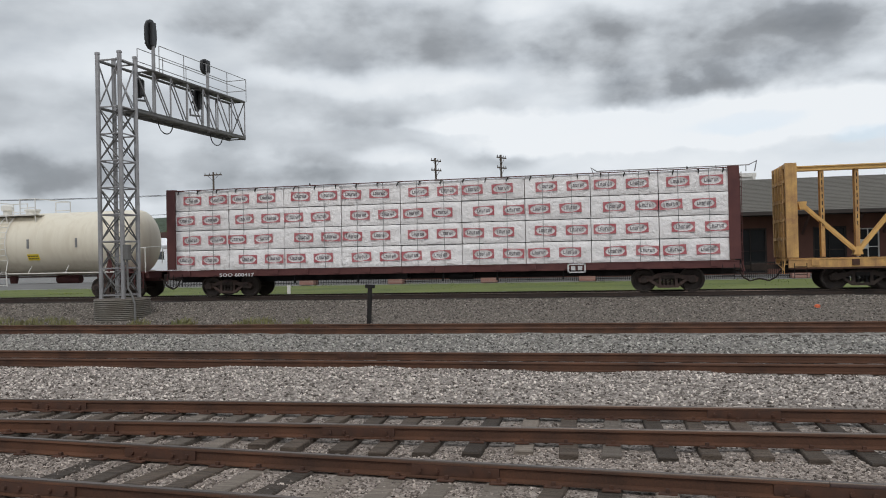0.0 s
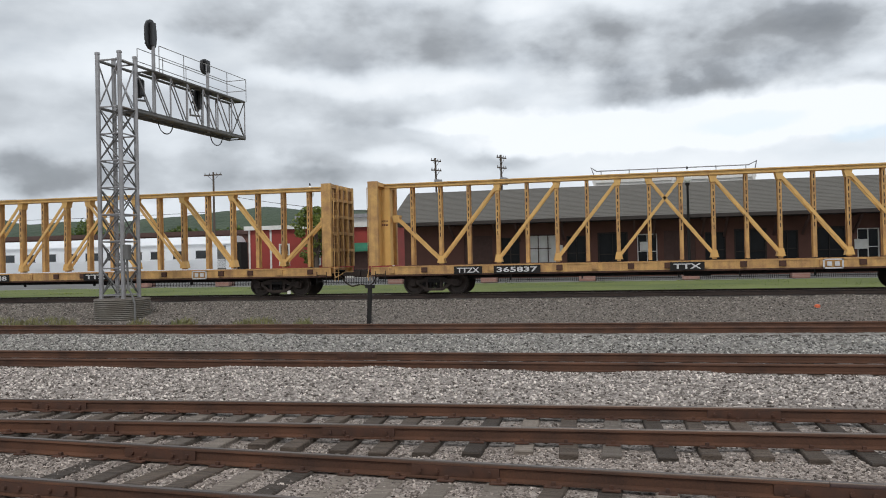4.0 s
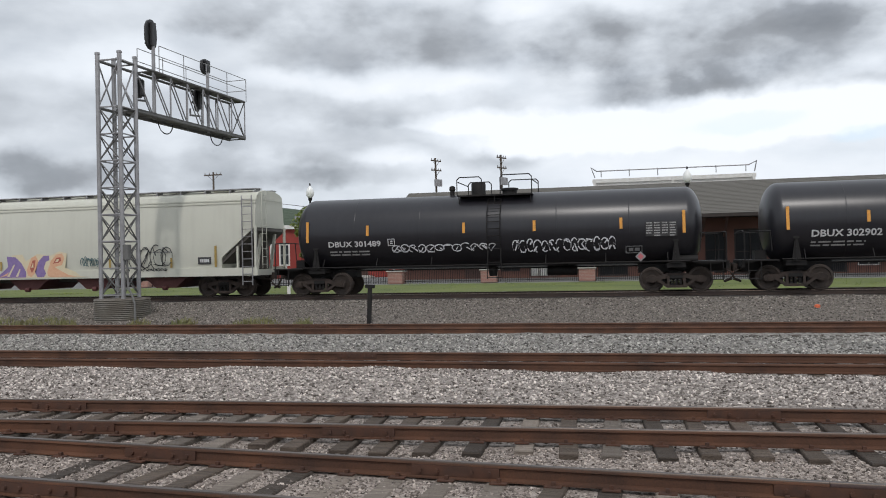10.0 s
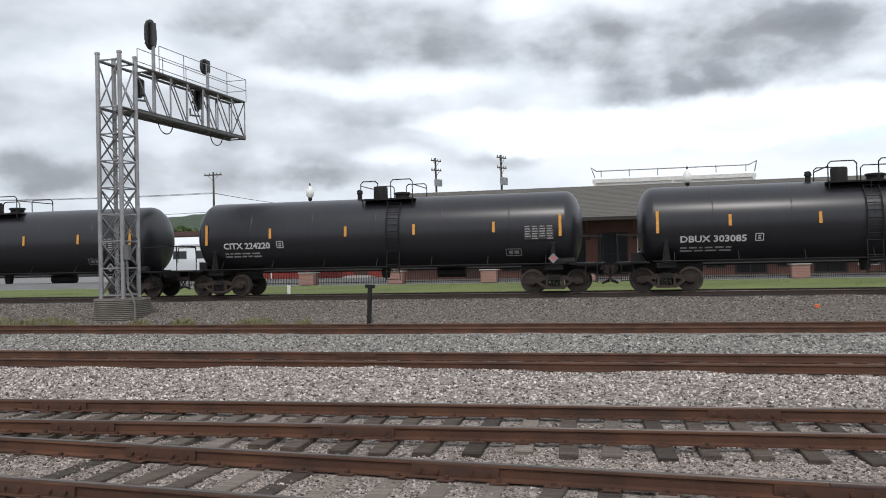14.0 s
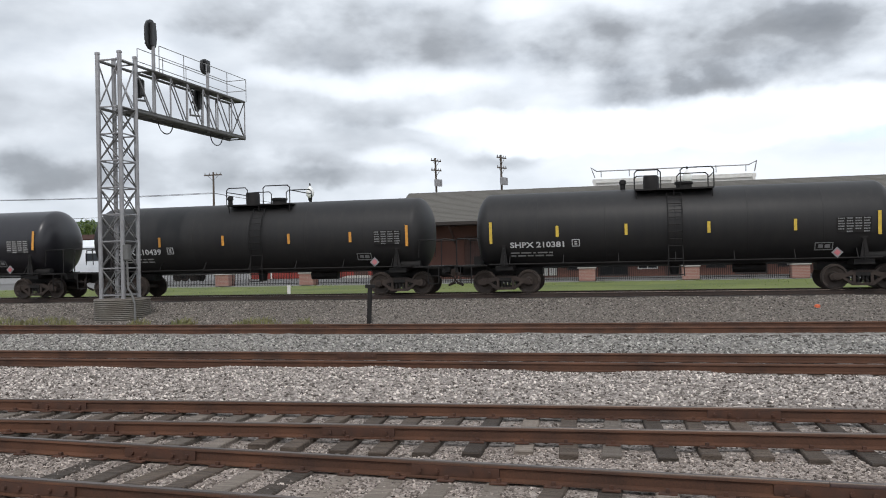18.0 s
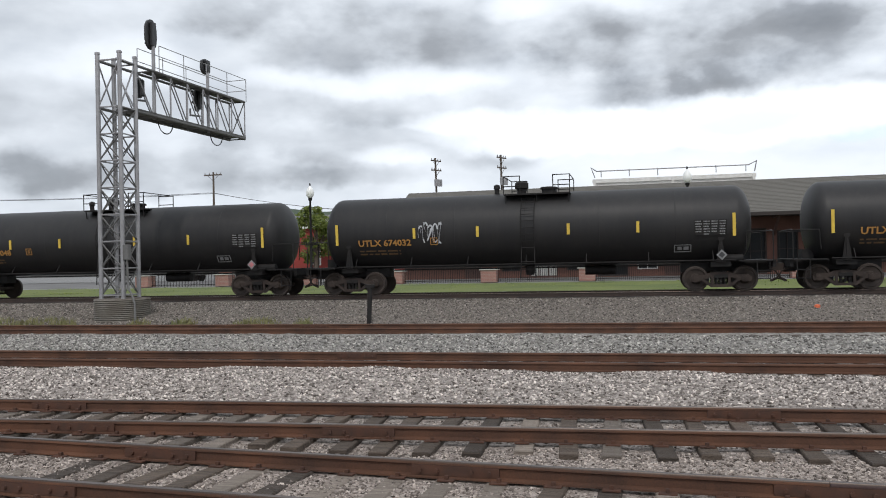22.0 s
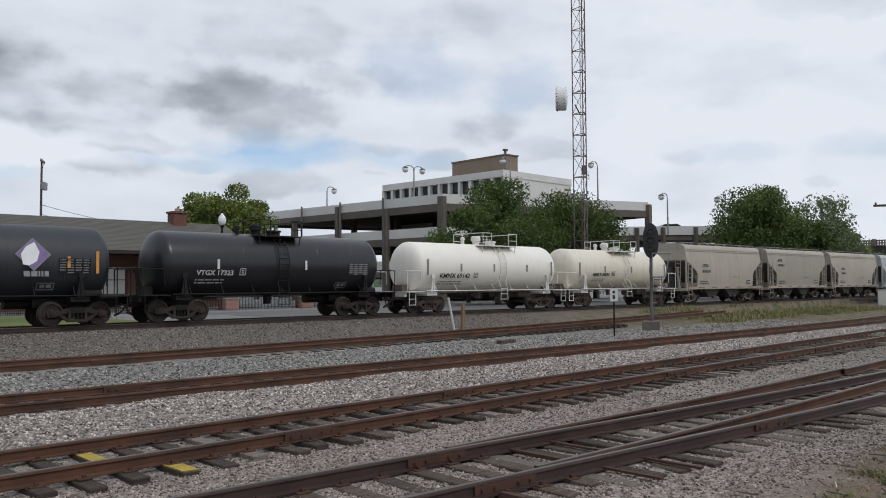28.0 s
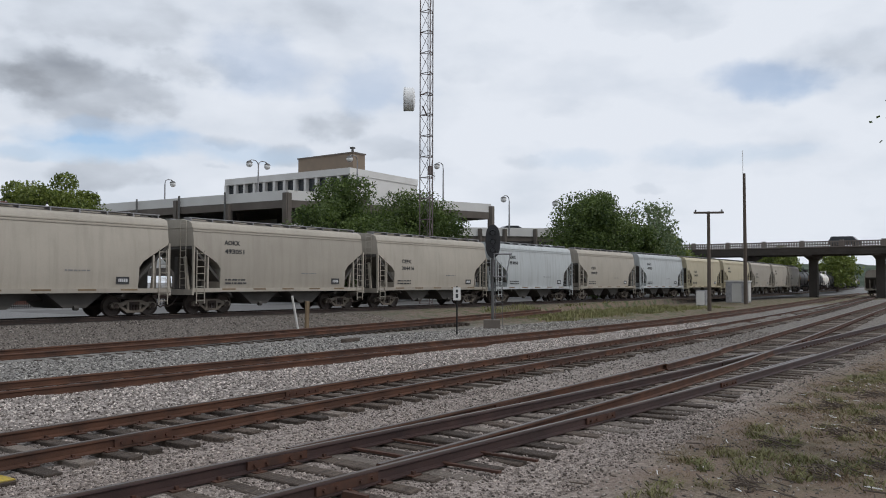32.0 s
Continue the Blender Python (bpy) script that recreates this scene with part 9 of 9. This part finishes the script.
def fan(y0, y1, right):
    """Places between two lines across the yard, within the fan of ground before the camera."""
    def f(r, n):
        y = r.uniform(y0, y1, n)
        x = -1.0 * y - 1 + r.uniform(size=n) ** 1.25 * (right + y + 1)
        return x, y
    return f


def shoulder(r, n):
    y = r.uniform(0, 1, n)
    x = -17 + 62 * r.uniform(size=n) ** 1.2
    return x, YC(x) + 1.0 + y * (YB(x) - YC(x) - 1.75)


def clear_of_rails(where):
    def f(r, n):
        x, y = where(r, n)
        keep = np.ones(len(x), bool)
        for key in ("b", "c", "f"):
            yl = np.vectorize(TRACKS[key][0])(x)
            for sd in (-1, 1):
                keep &= np.abs(y - yl - sd * GAUGE / 2) > 0.12
        return x[keep], y[keep]
    return f


PALE = stone_material("pale_stone", (0.055, 0.042, 0.034), (0.83, 0.745, 0.68))
COOL = stone_material("cool_stone", (0.050, 0.045, 0.040), (0.58, 0.55, 0.505))
DULL = stone_material("dull_stone", (0.042, 0.033, 0.027), (0.47, 0.42, 0.37))
BROWN = stone_material("brown_stone", (0.04, 0.032, 0.026), (0.41, 0.362, 0.315))
MIXED = stone_material("mixed_stone", (0.045, 0.033, 0.026), (0.60, 0.515, 0.455))
scatter("ballast", 74000, shoulder, (0.019, 0.044), PALE, "heaped pale broken ballast stone", 1)
scatter("gravel", 96000, clear_of_rails(fan(4.2, 12.2, 15)), (0.011, 0.03), MIXED, "mixed grey and brown gravel between the near tracks", 2)
scatter("gravel", 26000, clear_of_rails(lambda r, n: (r.uniform(13, 40, n), r.uniform(4.4, 14.0, n))), (0.014, 0.042), DULL, "mixed grey and brown gravel round the turnout", 6)
scatter("ballast", 38000, fan(17.9, 23.2, 46), (0.025, 0.055), COOL, "cool grey ballast stone", 3)
scatter("gravel", 52000, fan(25.2, 31.6, 34), (0.022, 0.052), BROWN, "brown gravel on the slope of the main line", 4)
scatter("gravel", 9000, lambda r, n: (r.uniform(7, 34, n), r.uniform(0.6, 4.6, n)), (0.008, 0.03), DULL, "stones strewn over bare earth", 5)
scatter("gravel", 42000, clear_of_rails(lambda r, n: (r.uniform(-9, 7, n), r.uniform(4.3, 9.6, n))), (0.007, 0.02), MIXED, "fine crushed gravel round the near track", 8)


# ---- what moves ----
SPEED, GAIN = 10.234, 0.01024          # metres a second, and its slow rise


def run(t):
    return SPEED * t + GAIN * t * t


def on_main(x):
    """Place and turn of a car whose middle stands at x along the main line."""
    e = 0.5
    a = math.atan((main_y(x + e) - main_y(x - e)) / (2 * e))
    return pose(x, main_y(x), MAIN_Z, 0, 0, math.degrees(a))


def motions():
    for car, place in CARS:
        walk(car, [(t, on_main(place - run(t))) for t in range(0, 33, 1)])
    # the van drives across the bridge towards the near side
    walk(SUV, [(t, pose(146.2, y, 8.15, 0, 0, 90)) for t, y in ((0, 90.0), (26, 90.0), (27, 86.0), (28, 75.6), (29, 63.2), (30, 50.8), (31, 38.4), (32, 26.0))])
    # every wheelset rolls with the train: one turn of keys for each of the two axle places
    rolling = {}
    for w, dx in WHEELS:
        if dx not in rolling:
            walk(w, [(k / FPS, pose(dx, 0, WHEEL_R, 0, -math.degrees(run(k / FPS) / WHEEL_R), 0)) for k in range(0, 32 * FPS + 1)])
            rolling[dx] = w.animation_data
        else:
            w.rotation_mode = "QUATERNION"
            w.animation_data_create()
            w.animation_data.action = rolling[dx].action
            w.animation_data.action_slot = rolling[dx].action_slot


motions()
